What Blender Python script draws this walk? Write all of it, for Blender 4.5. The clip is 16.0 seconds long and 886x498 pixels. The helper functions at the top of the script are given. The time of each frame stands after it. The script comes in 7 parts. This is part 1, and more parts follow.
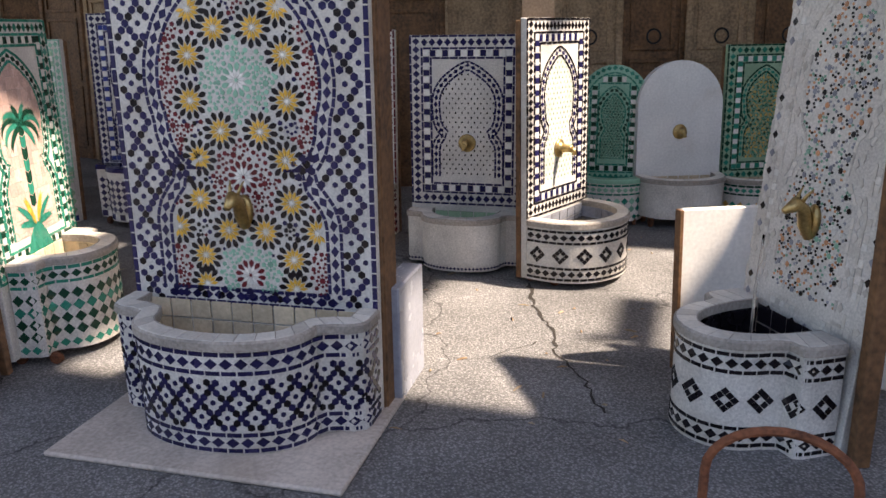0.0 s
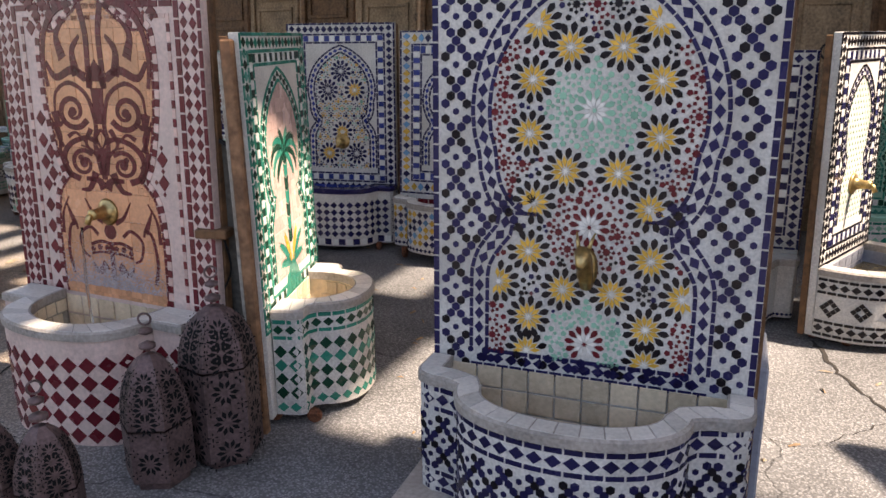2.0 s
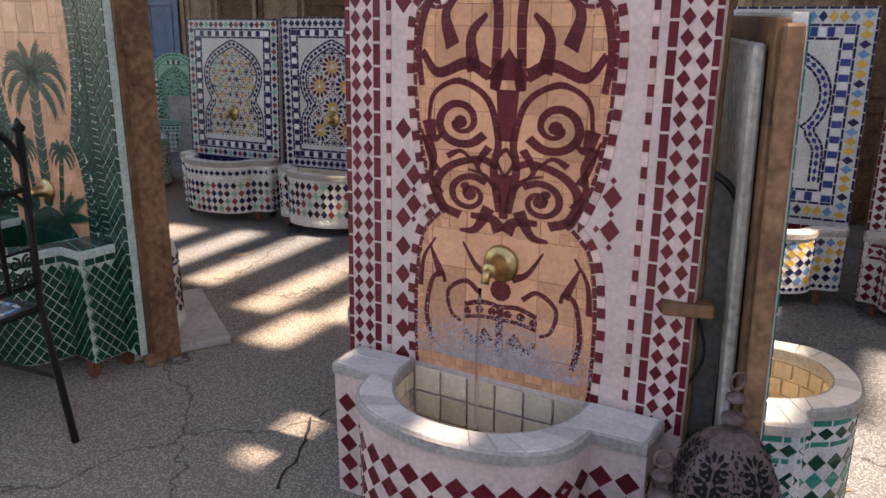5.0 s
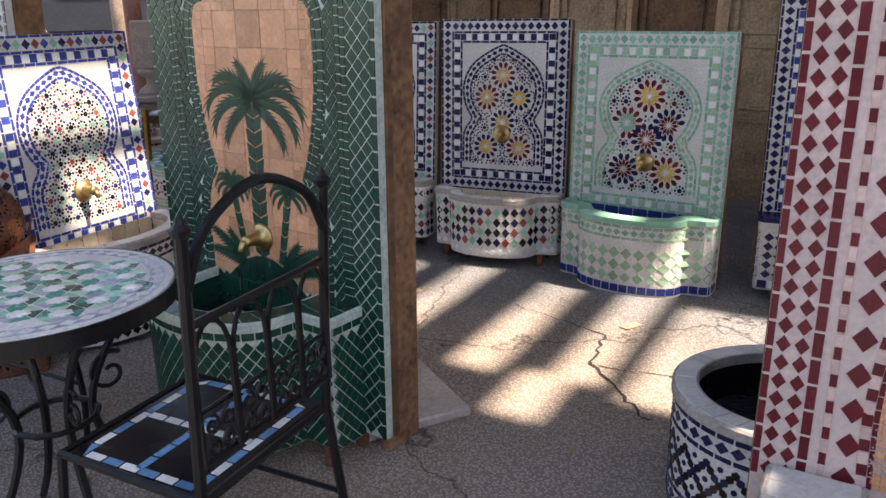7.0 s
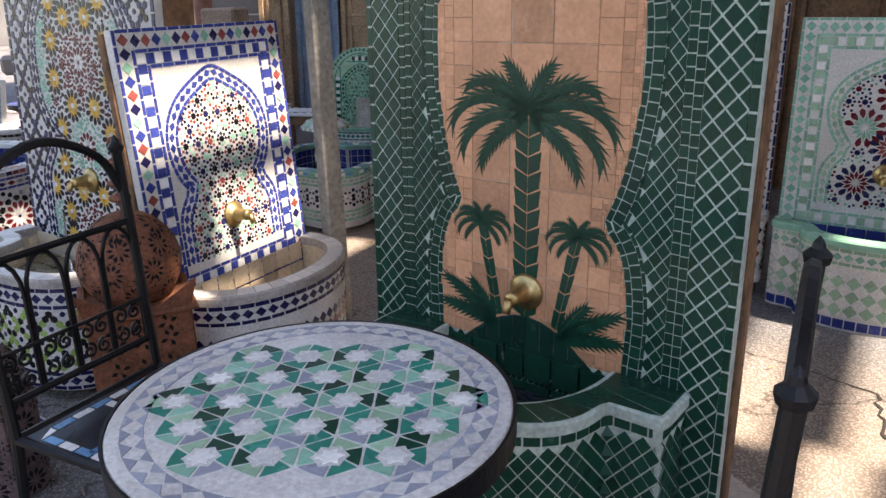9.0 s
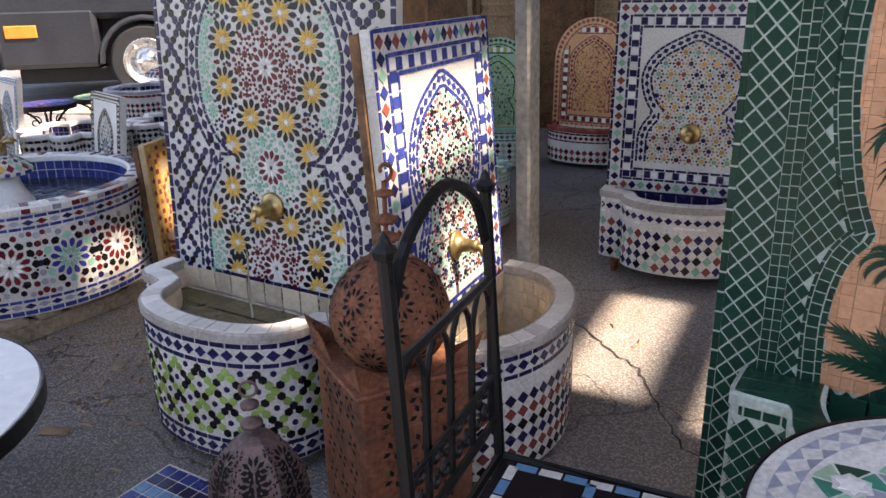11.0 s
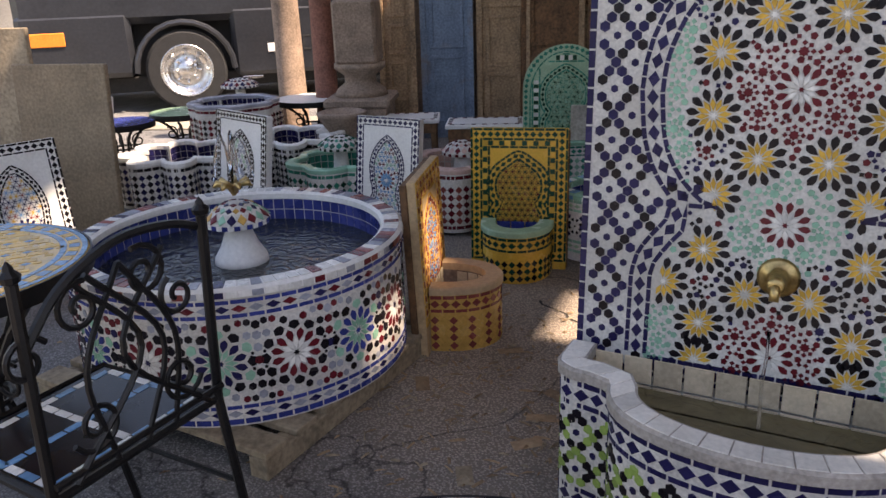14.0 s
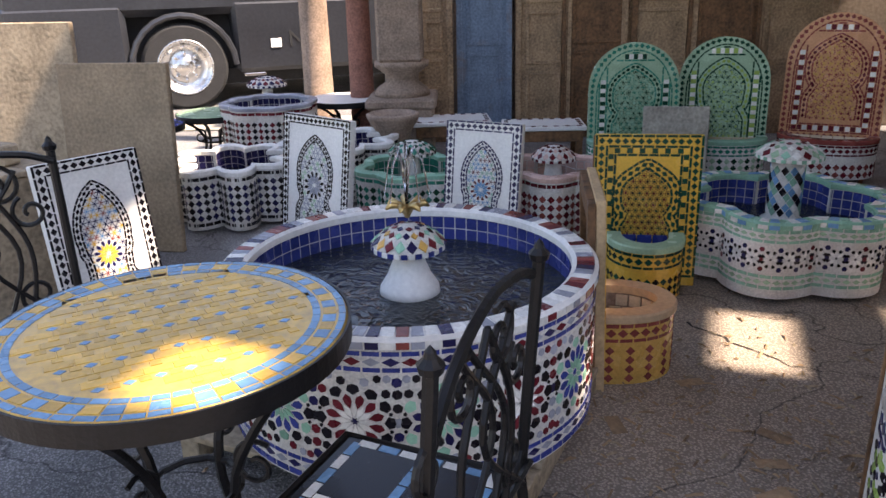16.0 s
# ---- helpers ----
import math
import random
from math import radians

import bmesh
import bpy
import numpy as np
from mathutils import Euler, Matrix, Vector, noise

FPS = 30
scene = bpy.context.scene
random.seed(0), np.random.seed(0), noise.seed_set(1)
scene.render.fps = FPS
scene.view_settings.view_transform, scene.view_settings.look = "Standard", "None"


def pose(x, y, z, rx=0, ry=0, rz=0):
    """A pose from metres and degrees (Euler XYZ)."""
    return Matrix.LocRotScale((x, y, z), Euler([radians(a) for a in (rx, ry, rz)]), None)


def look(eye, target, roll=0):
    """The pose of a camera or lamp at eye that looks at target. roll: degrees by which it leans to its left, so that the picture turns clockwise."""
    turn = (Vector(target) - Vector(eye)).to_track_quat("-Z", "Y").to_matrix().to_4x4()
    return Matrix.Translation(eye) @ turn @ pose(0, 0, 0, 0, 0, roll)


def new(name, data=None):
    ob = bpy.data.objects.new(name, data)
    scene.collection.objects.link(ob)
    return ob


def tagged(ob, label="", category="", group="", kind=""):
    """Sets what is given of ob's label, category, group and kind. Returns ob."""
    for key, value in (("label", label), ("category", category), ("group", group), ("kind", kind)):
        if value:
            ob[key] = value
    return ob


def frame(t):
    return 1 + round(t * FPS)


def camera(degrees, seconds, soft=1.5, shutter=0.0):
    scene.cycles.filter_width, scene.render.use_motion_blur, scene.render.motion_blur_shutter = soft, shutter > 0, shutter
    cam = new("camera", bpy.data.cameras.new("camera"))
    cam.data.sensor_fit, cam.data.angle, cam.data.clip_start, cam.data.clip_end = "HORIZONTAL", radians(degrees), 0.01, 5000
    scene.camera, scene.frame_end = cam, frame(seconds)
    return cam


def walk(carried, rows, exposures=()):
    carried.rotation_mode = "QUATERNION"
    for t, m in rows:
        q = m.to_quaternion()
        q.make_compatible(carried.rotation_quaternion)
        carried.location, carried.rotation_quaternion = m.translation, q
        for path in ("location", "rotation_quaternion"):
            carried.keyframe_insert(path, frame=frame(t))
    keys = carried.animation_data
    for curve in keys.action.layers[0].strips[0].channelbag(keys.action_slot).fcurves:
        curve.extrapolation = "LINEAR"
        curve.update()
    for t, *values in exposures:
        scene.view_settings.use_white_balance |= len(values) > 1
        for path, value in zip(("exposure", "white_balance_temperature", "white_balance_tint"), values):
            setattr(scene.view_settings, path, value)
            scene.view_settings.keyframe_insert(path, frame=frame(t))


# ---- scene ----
cam = camera(59.5, 16.0)
METRES, EYE, TILT, LEAN, TURN = 8.0, 1.25, -3.0, 1.0, 0.0
ROWS = [
    (0.0, 0.0, 0.0, 0.0, 0.05, -12.86, -0.23),
    (0.5, -0.0237, 0.0188, 0.004, 4.09, -12.81, -0.17),
    (1.0, -0.0468, 0.0323, 0.0047, 5.49, -12.73, -0.62),
    (1.5, -0.0782, 0.0441, 0.007, 5.6, -12.37, -0.59),
    (2.0, -0.1001, 0.0546, 0.0061, 6.64, -12.44, -0.79),
    (2.5, -0.1235, 0.0701, 0.0056, 8.36, -12.81, -1.02),
    (3.0, -0.1482, 0.0829, 0.0075, 9.73, -13.24, -1.27),
    (3.5, -0.1812, 0.093, 0.0078, 10.0, -13.46, -1.33),
    (4.0, -0.2086, 0.1053, 0.008, 10.09, -14.05, -1.21),
    (4.5, -0.2328, 0.1247, 0.0104, 10.32, -14.17, -1.33),
    (5.0, -0.259, 0.138, 0.0106, 10.95, -14.34, -1.43),
    (7.5, -0.4122, 0.197, 0.0172, 12.21, -15.21, -0.62),
    (8.0, -0.4374, 0.2104, 0.0163, 12.42, -15.71, -0.69),
    (8.5, -0.4624, 0.2301, 0.0181, 13.05, -15.75, -0.57),
    (9.0, -0.4915, 0.242, 0.0172, 13.33, -15.71, -0.41),
    (11.5, -0.6548, 0.281, 0.0194, 8.37, -16.61, -0.22),
    (12.0, -0.6871, 0.2947, 0.0177, 8.19, -16.76, -0.22),
    (12.5, -0.717, 0.3044, 0.0201, 7.96, -16.75, -0.08),
    (13.0, -0.7542, 0.309, 0.0219, 6.94, -16.69, 0.39),
    (13.5, -0.7825, 0.3157, 0.0222, 5.94, -16.58, 0.48),
    (14.0, -0.8119, 0.3319, 0.0215, 5.23, -16.46, 0.65),
    (14.5, -0.8367, 0.341, 0.0226, 4.67, -16.57, 0.49),
    (15.0, -0.8684, 0.3456, 0.0241, 2.35, -16.56, 0.34),
    (15.5, -0.892, 0.3531, 0.0229, 1.6, -16.62, 0.25),
    (16.0, -0.9163, 0.3677, 0.0234, 1.09, -16.86, 0.25),
]
walk(cam, [(t, pose(0, 0, EYE, TILT, LEAN, TURN) @ pose(METRES * x, METRES * y, METRES * z, 90 + pitch, roll, yaw)) for t, x, y, z, yaw, pitch, roll in ROWS], [(0.0, 1.52, 7700, 18), (3.0, 1.58, 7780, 19), (4.5, 1.68, 7750, 19), (7.5, 1.82, 7450, 18), (9.0, 1.78, 7450, 18), (11.5, 1.84, 7900, 20), (12.5, 1.78, 8150, 21), (13.0, 1.66, 8350, 21), (14.0, 1.5, 8350, 21), (15.5, 1.82, 8300, 21), (16.0, 1.92, 7850, 20)])

# ---- world and sun ----
world = bpy.data.worlds.new("world")
scene.world = world
world.use_nodes = True
wn = world.node_tree
sky = wn.nodes.new("ShaderNodeTexSky")
sky.sky_type, sky.sun_disc = "NISHITA", False
SUN_ELEVATION, SUN_FROM = radians(56), Vector((0.97, -0.20))
sky.sun_elevation = SUN_ELEVATION
sky.sun_rotation = math.atan2(SUN_FROM.x, SUN_FROM.y)
wn.links.new(sky.outputs[0], wn.nodes["Background"].inputs[0])
wn.nodes["Background"].inputs[1].default_value = 0.15
sun_data = bpy.data.lights.new("sun", "SUN")
sun_data.energy, sun_data.angle, sun_data.color = 4.8, radians(1.5), (1.0, 0.95, 0.87)
sun = new("sun", sun_data)
SUN_TO = Vector((-SUN_FROM.x * math.cos(SUN_ELEVATION), -SUN_FROM.y * math.cos(SUN_ELEVATION), -math.sin(SUN_ELEVATION)))
sun.matrix_world = look((0, 0, 20), Vector((0, 0, 20)) + SUN_TO)


# ---- materials ----
def material(name, colour, rough=0.5, metal=0.0, vary=0.15, scale=6.0, fine=60.0, bump=0.15, island=0.0, each=0.0, stain=None, coat=0.0, stain_at=(0.55, 0.75)):
    """A surface with coarse and fine variation, relief, and if wanted stains and a difference from piece to piece."""
    m = bpy.data.materials.new(name)
    m.use_nodes = True
    t = m.node_tree
    n, l = t.nodes, t.links
    b = n["Principled BSDF"]
    b.inputs["Roughness"].default_value, b.inputs["Metallic"].default_value = rough, metal
    b.inputs["Specular IOR Level"].default_value = 0.3
    b.inputs["Coat Weight"].default_value, b.inputs["Coat Roughness"].default_value = coat, 0.12
    co = n.new("ShaderNodeTexCoord")
    coarse, grain = n.new("ShaderNodeTexNoise"), n.new("ShaderNodeTexNoise")
    for node, s, d in ((coarse, scale, 4), (grain, fine, 3)):
        node.inputs["Scale"].default_value, node.inputs["Detail"].default_value = s, d
        l.new(co.outputs["Object"], node.inputs["Vector"])
    mix = n.new("ShaderNodeMath")
    mix.operation = "ADD"
    l.new(coarse.outputs["Fac"], mix.inputs[0])
    l.new(grain.outputs["Fac"], mix.inputs[1])
    level = mix.outputs[0]
    for amount, output in ((island, "island"), (each, "each")):
        if amount:
            src = n.new("ShaderNodeNewGeometry").outputs["Random Per Island"] if output == "island" else n.new("ShaderNodeObjectInfo").outputs["Random"]
            k = n.new("ShaderNodeMath")
            k.operation = "MULTIPLY_ADD"
            l.new(src, k.inputs[0])
            k.inputs[1].default_value = amount
            l.new(level, k.inputs[2])
            level = k.outputs[0]
    extra = 0.5 * (island + each)
    span = n.new("ShaderNodeMapRange")
    span.inputs[1].default_value, span.inputs[2].default_value = 0.6 + extra * 0.2, 1.4 + extra * 1.6
    span.inputs[3].default_value, span.inputs[4].default_value = 1 - vary * 1.6, 1 + vary * 1.2
    l.new(level, span.inputs[0])
    tint = n.new("ShaderNodeVectorMath")
    tint.operation = "SCALE"
    tint.inputs[0].default_value = colour
    l.new(span.outputs[0], tint.inputs["Scale"])
    out = tint.outputs[0]
    if stain:
        sp = n.new("ShaderNodeTexNoise")
        sp.inputs["Scale"].default_value, sp.inputs["Detail"].default_value, sp.inputs["Distortion"].default_value = scale * 0.45, 6, 0.6
        l.new(co.outputs["Object"], sp.inputs["Vector"])
        ramp = n.new("ShaderNodeMapRange")
        ramp.inputs[1].default_value, ramp.inputs[2].default_value = stain_at
        l.new(sp.outputs["Fac"], ramp.inputs[0])
        mx = n.new("ShaderNodeMix")
        mx.data_type = "RGBA"
        l.new(ramp.outputs[0], mx.inputs["Factor"])
        l.new(out, mx.inputs["A"])
        mx.inputs["B"].default_value = (*stain, 1)
        out = mx.outputs["Result"]
    l.new(out, b.inputs["Base Color"])
    rr = n.new("ShaderNodeMapRange")
    rr.inputs[3].default_value, rr.inputs[4].default_value = max(0.03, rough - 0.12), min(1, rough + 0.15)
    l.new(coarse.outputs["Fac"], rr.inputs[0])
    l.new(rr.outputs[0], b.inputs["Roughness"])
    if bump:
        bp = n.new("ShaderNodeBump")
        bp.inputs["Strength"].default_value, bp.inputs["Distance"].default_value = bump, 0.004
        l.new(grain.outputs["Fac"], bp.inputs["Height"])
        l.new(bp.outputs["Normal"], b.inputs["Normal"])
    return m


def glaze(name, colour, rough=0.24):
    return material(name, colour, rough, vary=0.3, scale=9, fine=90, bump=0.12, island=0.7, each=0.5)


TILE = {
    "white": glaze("white_glaze", (0.70, 0.68, 0.63)),
    "bone": glaze("bone_white_glaze", (0.62, 0.58, 0.52), 0.35),
    "cream": glaze("cream_glaze", (0.62, 0.50, 0.35)),
    "navy": glaze("cobalt_glaze", (0.016, 0.014, 0.062)),
    "blue": glaze("blue_glaze", (0.03, 0.045, 0.20)),
    "sky": glaze("light_blue_glaze", (0.12, 0.28, 0.46)),
    "black": glaze("black_glaze", (0.009, 0.007, 0.010)),
    "yellow": glaze("yellow_glaze", (0.64, 0.37, 0.06)),
    "gold": glaze("honey_glaze", (0.58, 0.33, 0.09)),
    "mint": glaze("mint_glaze", (0.22, 0.43, 0.31)),
    "teal": glaze("teal_glaze", (0.018, 0.20, 0.14)),
    "green": glaze("dark_green_glaze", (0.007, 0.048, 0.028), 0.2),
    "deep": glaze("deep_green_glaze", (0.008, 0.038, 0.026)),
    "leaf": glaze("olive_green_glaze", (0.25, 0.36, 0.09)),
    "red": glaze("oxblood_glaze", (0.12, 0.012, 0.018)),
    "rust": glaze("rust_red_glaze", (0.24, 0.055, 0.045)),
    "pink": glaze("pale_pink_glaze", (0.62, 0.42, 0.36)),
    "peach": glaze("peach_glaze", (0.62, 0.30, 0.16)),
    "grey": glaze("grey_glaze", (0.28, 0.29, 0.33)),
    "sage": glaze("sage_glaze", (0.30, 0.45, 0.30)),
}
GROUT = material("white_grout", (0.60, 0.57, 0.52), 0.75, vary=0.25, scale=5, fine=120, bump=0.3, stain=(0.42, 0.38, 0.32))
JOINT = material("dirty_rim_joint", (0.36, 0.32, 0.28), 0.8, vary=0.3, scale=6, fine=90, bump=0.3)
GREENBED = material("pale_green_grout", (0.46, 0.52, 0.44), 0.7, vary=0.3, scale=6, fine=80, bump=0.3)
PINKBED = material("pale_pink_bed", (0.62, 0.46, 0.40), 0.5, vary=0.2, scale=6, fine=70, stain=(0.5, 0.4, 0.34))
PLAIN = material("white_plaster_tile", (0.72, 0.70, 0.66), 0.4, vary=0.12, scale=4, fine=70, bump=0.1, stain=(0.55, 0.50, 0.43))
CEMENT = material("grey_cement", (0.33, 0.30, 0.25), 0.9, vary=0.35, scale=5, fine=50, bump=0.5, stain=(0.20, 0.17, 0.13))
WOOD = material("worn_brown_wood", (0.17, 0.085, 0.04), 0.65, vary=0.5, scale=7, fine=40, bump=0.4, stain=(0.06, 0.035, 0.02))
PALEWOOD = material("weathered_pallet_wood", (0.32, 0.25, 0.17), 0.8, vary=0.35, scale=8, fine=45, bump=0.5)
IRON = material("black_wrought_iron", (0.007, 0.0065, 0.007), 0.4, metal=0.0, vary=0.3, scale=20, fine=120, bump=0.25)
PLATE = material("stained_cement_back", (0.40, 0.365, 0.31), 0.8, vary=0.4, scale=4, fine=50, bump=0.4, stain=(0.24, 0.20, 0.16))
RAWWOOD = material("raw_split_wood", (0.24, 0.125, 0.065), 0.7, vary=0.5, scale=6, fine=40, bump=0.4, stain=(0.12, 0.06, 0.035))
RUST = material("rusted_sheet_iron", (0.22, 0.085, 0.045), 0.75, metal=0.25, vary=0.45, scale=12, fine=90, bump=0.4, stain=(0.10, 0.045, 0.03))
BROWNMETAL = material("dark_brown_pierced_iron", (0.15, 0.10, 0.095), 0.6, metal=0.4, vary=0.4, scale=14, fine=90, bump=0.3)
BRASS = material("aged_brass", (0.55, 0.38, 0.16), 0.35, metal=0.9, vary=0.3, scale=20, fine=90, bump=0.15)
CREAMSTONE = material("cream_basin_render", (0.64, 0.52, 0.35), 0.55, vary=0.22, scale=6, fine=50, bump=0.2, stain=(0.45, 0.36, 0.24))
MARBLE = material("white_marble", (0.74, 0.73, 0.71), 0.25, vary=0.1, scale=3, fine=30, bump=0.03, stain=(0.55, 0.53, 0.50))
SLABSTONE = material("beige_stone_slab", (0.50, 0.43, 0.37), 0.7, vary=0.25, scale=4, fine=70, bump=0.3, stain=(0.34, 0.28, 0.23))
STONE = material("carved_brown_stone", (0.28, 0.20, 0.15), 0.85, vary=0.35, scale=7, fine=60, bump=0.5)


def water_material(name, colour):
    m = material(name, colour, 0.06, vary=0.2, scale=3, fine=14, bump=0.0)
    t = m.node_tree
    b = t.nodes["Principled BSDF"]
    w = t.nodes.new("ShaderNodeTexNoise")
    w.inputs["Scale"].default_value, w.inputs["Detail"].default_value, w.inputs["Distortion"].default_value = 16, 2, 1.5
    c = t.nodes.new("ShaderNodeTexCoord")
    t.links.new(c.outputs["Object"], w.inputs["Vector"])
    bp = t.nodes.new("ShaderNodeBump")
    bp.inputs["Strength"].default_value, bp.inputs["Distance"].default_value = 0.6, 0.02
    t.links.new(w.outputs["Fac"], bp.inputs["Height"])
    t.links.new(bp.outputs["Normal"], b.inputs["Normal"])
    for link in list(b.inputs["Roughness"].links):
        t.links.remove(link)
    b.inputs["Roughness"].default_value = 0.05
    return m


WATER = water_material("dark_pool_water", (0.02, 0.025, 0.03))
MURKY = water_material("murky_basin_water", (0.16, 0.13, 0.07))
JET = bpy.data.materials.new("water_jet")
JET.use_nodes = True
jb = JET.node_tree.nodes["Principled BSDF"]
jb.inputs["Transmission Weight"].default_value, jb.inputs["Roughness"].default_value, jb.inputs["IOR"].default_value = 1.0, 0.05, 1.33


def asphalt():
    m = material("dusty_cracked_asphalt", (0.245, 0.238, 0.234), 0.85, vary=0.36, scale=2.2, fine=70, bump=0.0, stain=(0.125, 0.108, 0.095))
    t = m.node_tree
    n, l = t.nodes, t.links
    b = n["Principled BSDF"]
    co = n.new("ShaderNodeTexCoord")
    warp = n.new("ShaderNodeTexNoise")
    warp.inputs["Scale"].default_value, warp.inputs["Detail"].default_value = 3.0, 5
    l.new(co.outputs["Object"], warp.inputs["Vector"])
    add = n.new("ShaderNodeMix")
    add.data_type = "RGBA"
    add.blend_type = "LINEAR_LIGHT"
    add.inputs["Factor"].default_value = 0.22
    l.new(co.outputs["Object"], add.inputs["A"])
    l.new(warp.outputs["Color"], add.inputs["B"])
    crack = n.new("ShaderNodeTexVoronoi")
    crack.feature = "DISTANCE_TO_EDGE"
    crack.inputs["Scale"].default_value = 0.75
    l.new(add.outputs["Result"], crack.inputs["Vector"])
    edge = n.new("ShaderNodeMapRange")
    edge.inputs[2].default_value = 0.006
    edge.inputs[3].default_value, edge.inputs[4].default_value = 0.35, 1.0
    l.new(crack.outputs["Distance"], edge.inputs[0])
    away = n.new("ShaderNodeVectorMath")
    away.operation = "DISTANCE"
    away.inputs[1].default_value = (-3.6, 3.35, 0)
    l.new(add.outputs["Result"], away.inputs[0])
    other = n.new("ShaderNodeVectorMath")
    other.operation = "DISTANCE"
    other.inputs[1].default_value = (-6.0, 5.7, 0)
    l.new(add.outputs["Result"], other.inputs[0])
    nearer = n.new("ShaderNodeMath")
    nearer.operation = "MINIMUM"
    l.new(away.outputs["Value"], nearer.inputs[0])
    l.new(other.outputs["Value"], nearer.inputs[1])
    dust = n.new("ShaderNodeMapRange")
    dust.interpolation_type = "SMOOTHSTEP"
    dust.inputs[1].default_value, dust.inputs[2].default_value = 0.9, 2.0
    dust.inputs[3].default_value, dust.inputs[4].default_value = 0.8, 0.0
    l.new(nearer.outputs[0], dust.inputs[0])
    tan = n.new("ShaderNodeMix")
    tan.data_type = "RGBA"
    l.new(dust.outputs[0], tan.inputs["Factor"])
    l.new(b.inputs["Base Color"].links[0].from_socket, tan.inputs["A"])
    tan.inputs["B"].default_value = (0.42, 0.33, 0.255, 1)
    src = tan.outputs["Result"]
    grit = n.new("ShaderNodeTexVoronoi")
    grit.inputs["Scale"].default_value = 110
    l.new(co.outputs["Object"], grit.inputs["Vector"])
    gr = n.new("ShaderNodeMapRange")
    gr.inputs[2].default_value = 0.6
    gr.inputs[3].default_value, gr.inputs[4].default_value = 1.45, 0.58
    l.new(grit.outputs["Distance"], gr.inputs[0])
    mul = n.new("ShaderNodeMath")
    mul.operation = "MULTIPLY"
    l.new(edge.outputs[0], mul.inputs[0])
    l.new(gr.outputs[0], mul.inputs[1])
    sc = n.new("ShaderNodeVectorMath")
    sc.operation = "SCALE"
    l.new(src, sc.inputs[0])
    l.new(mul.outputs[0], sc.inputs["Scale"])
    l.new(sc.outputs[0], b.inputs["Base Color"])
    bp = n.new("ShaderNodeBump")
    bp.inputs["Strength"].default_value, bp.inputs["Distance"].default_value = 0.7, 0.006
    l.new(mul.outputs[0], bp.inputs["Height"])
    l.new(bp.outputs["Normal"], b.inputs["Normal"])
    return m


ASPHALT = asphalt()


# ---- mesh helpers ----
def mesh_of(name, verts, faces, mats, slots=None, smooth=False):
    me = bpy.data.meshes.new(name)
    me.from_pydata(verts, [], faces)
    for m in mats:
        me.materials.append(m)
    if slots:
        me.polygons.foreach_set("material_index", slots)
    if smooth:
        me.polygons.foreach_set("use_smooth", [True] * len(me.polygons))
    me.update()
    return me


def child(name, me, parent, label="", at=None, kind=""):
    ob = new(name, me)
    ob.parent = parent
    if at is not None:
        ob.matrix_basis = at
    return tagged(ob, label=label, kind=kind)


def part(name, bm, mat, parent, label="", at=None, smooth=False):
    me = bpy.data.meshes.new(name)
    bmesh.ops.recalc_face_normals(bm, faces=bm.faces)
    bm.to_mesh(me)
    bm.free()
    me.materials.append(mat)
    if smooth:
        me.polygons.foreach_set("use_smooth", [True] * len(me.polygons))
    return child(name, me, parent, label, at)


def thing(name, m, label, category, group="", kind=""):
    ob = new(name)
    ob.empty_display_size = 0.1
    ob.matrix_basis = m
    return tagged(ob, label, category, group, kind)


def box(x0, y0, z0, x1, y1, z1, bevel=0.004, bm=None):
    own = bmesh.new()
    bmesh.ops.create_cube(own, size=1)
    for v in own.verts:
        v.co = Vector(((x0 + x1) / 2 + v.co.x * (x1 - x0), (y0 + y1) / 2 + v.co.y * (y1 - y0), (z0 + z1) / 2 + v.co.z * (z1 - z0)))
    if bevel:
        bmesh.ops.bevel(own, geom=own.edges[:], offset=bevel, segments=1, affect="EDGES")
    if bm is None:
        return own
    tmp = bpy.data.meshes.new("tmp")
    own.to_mesh(tmp)
    own.free()
    bm.from_mesh(tmp)
    bpy.data.meshes.remove(tmp)
    return bm


def lathe(profile, steps=32, bm=None):
    """Turns (radius, height) pairs round the z axis."""
    bm = bm or bmesh.new()
    rings = [[bm.verts.new((r * math.cos(math.tau * k / steps), r * math.sin(math.tau * k / steps), z)) for k in range(steps)] if r > 1e-6 else [bm.verts.new((0, 0, z))] for r, z in profile]
    for a, b in zip(rings, rings[1:]):
        for k in range(steps):
            j = (k + 1) % steps
            if len(a) == 1 and len(b) > 1:
                bm.faces.new((a[0], b[j], b[k]))
            elif len(b) == 1 and len(a) > 1:
                bm.faces.new((a[k], a[j], b[0]))
            elif len(a) > 1:
                bm.faces.new((a[k], a[j], b[j], b[k]))
    return bm


def tube(points, r, sides=6, bm=None):
    """A rod along a line of points."""
    bm = bm or bmesh.new()
    pts = [Vector(p) for p in points]
    rings = []
    side = None
    for i, p in enumerate(pts):
        d = (pts[min(i + 1, len(pts) - 1)] - pts[max(i - 1, 0)]).normalized()
        if side is None:
            side = d.orthogonal().normalized()
        side = (side - d * side.dot(d)).normalized()
        up = d.cross(side)
        rr = r[i] if isinstance(r, (list, tuple)) else r
        rings.append([bm.verts.new(p + rr * (side * math.cos(math.tau * k / sides) + up * math.sin(math.tau * k / sides))) for k in range(sides)])
    for a, b in zip(rings, rings[1:]):
        for k in range(sides):
            bm.faces.new((a[k], a[(k + 1) % sides], b[(k + 1) % sides], b[k]))
    bm.faces.new(rings[0])
    bm.faces.new(rings[-1][::-1])
    return bm


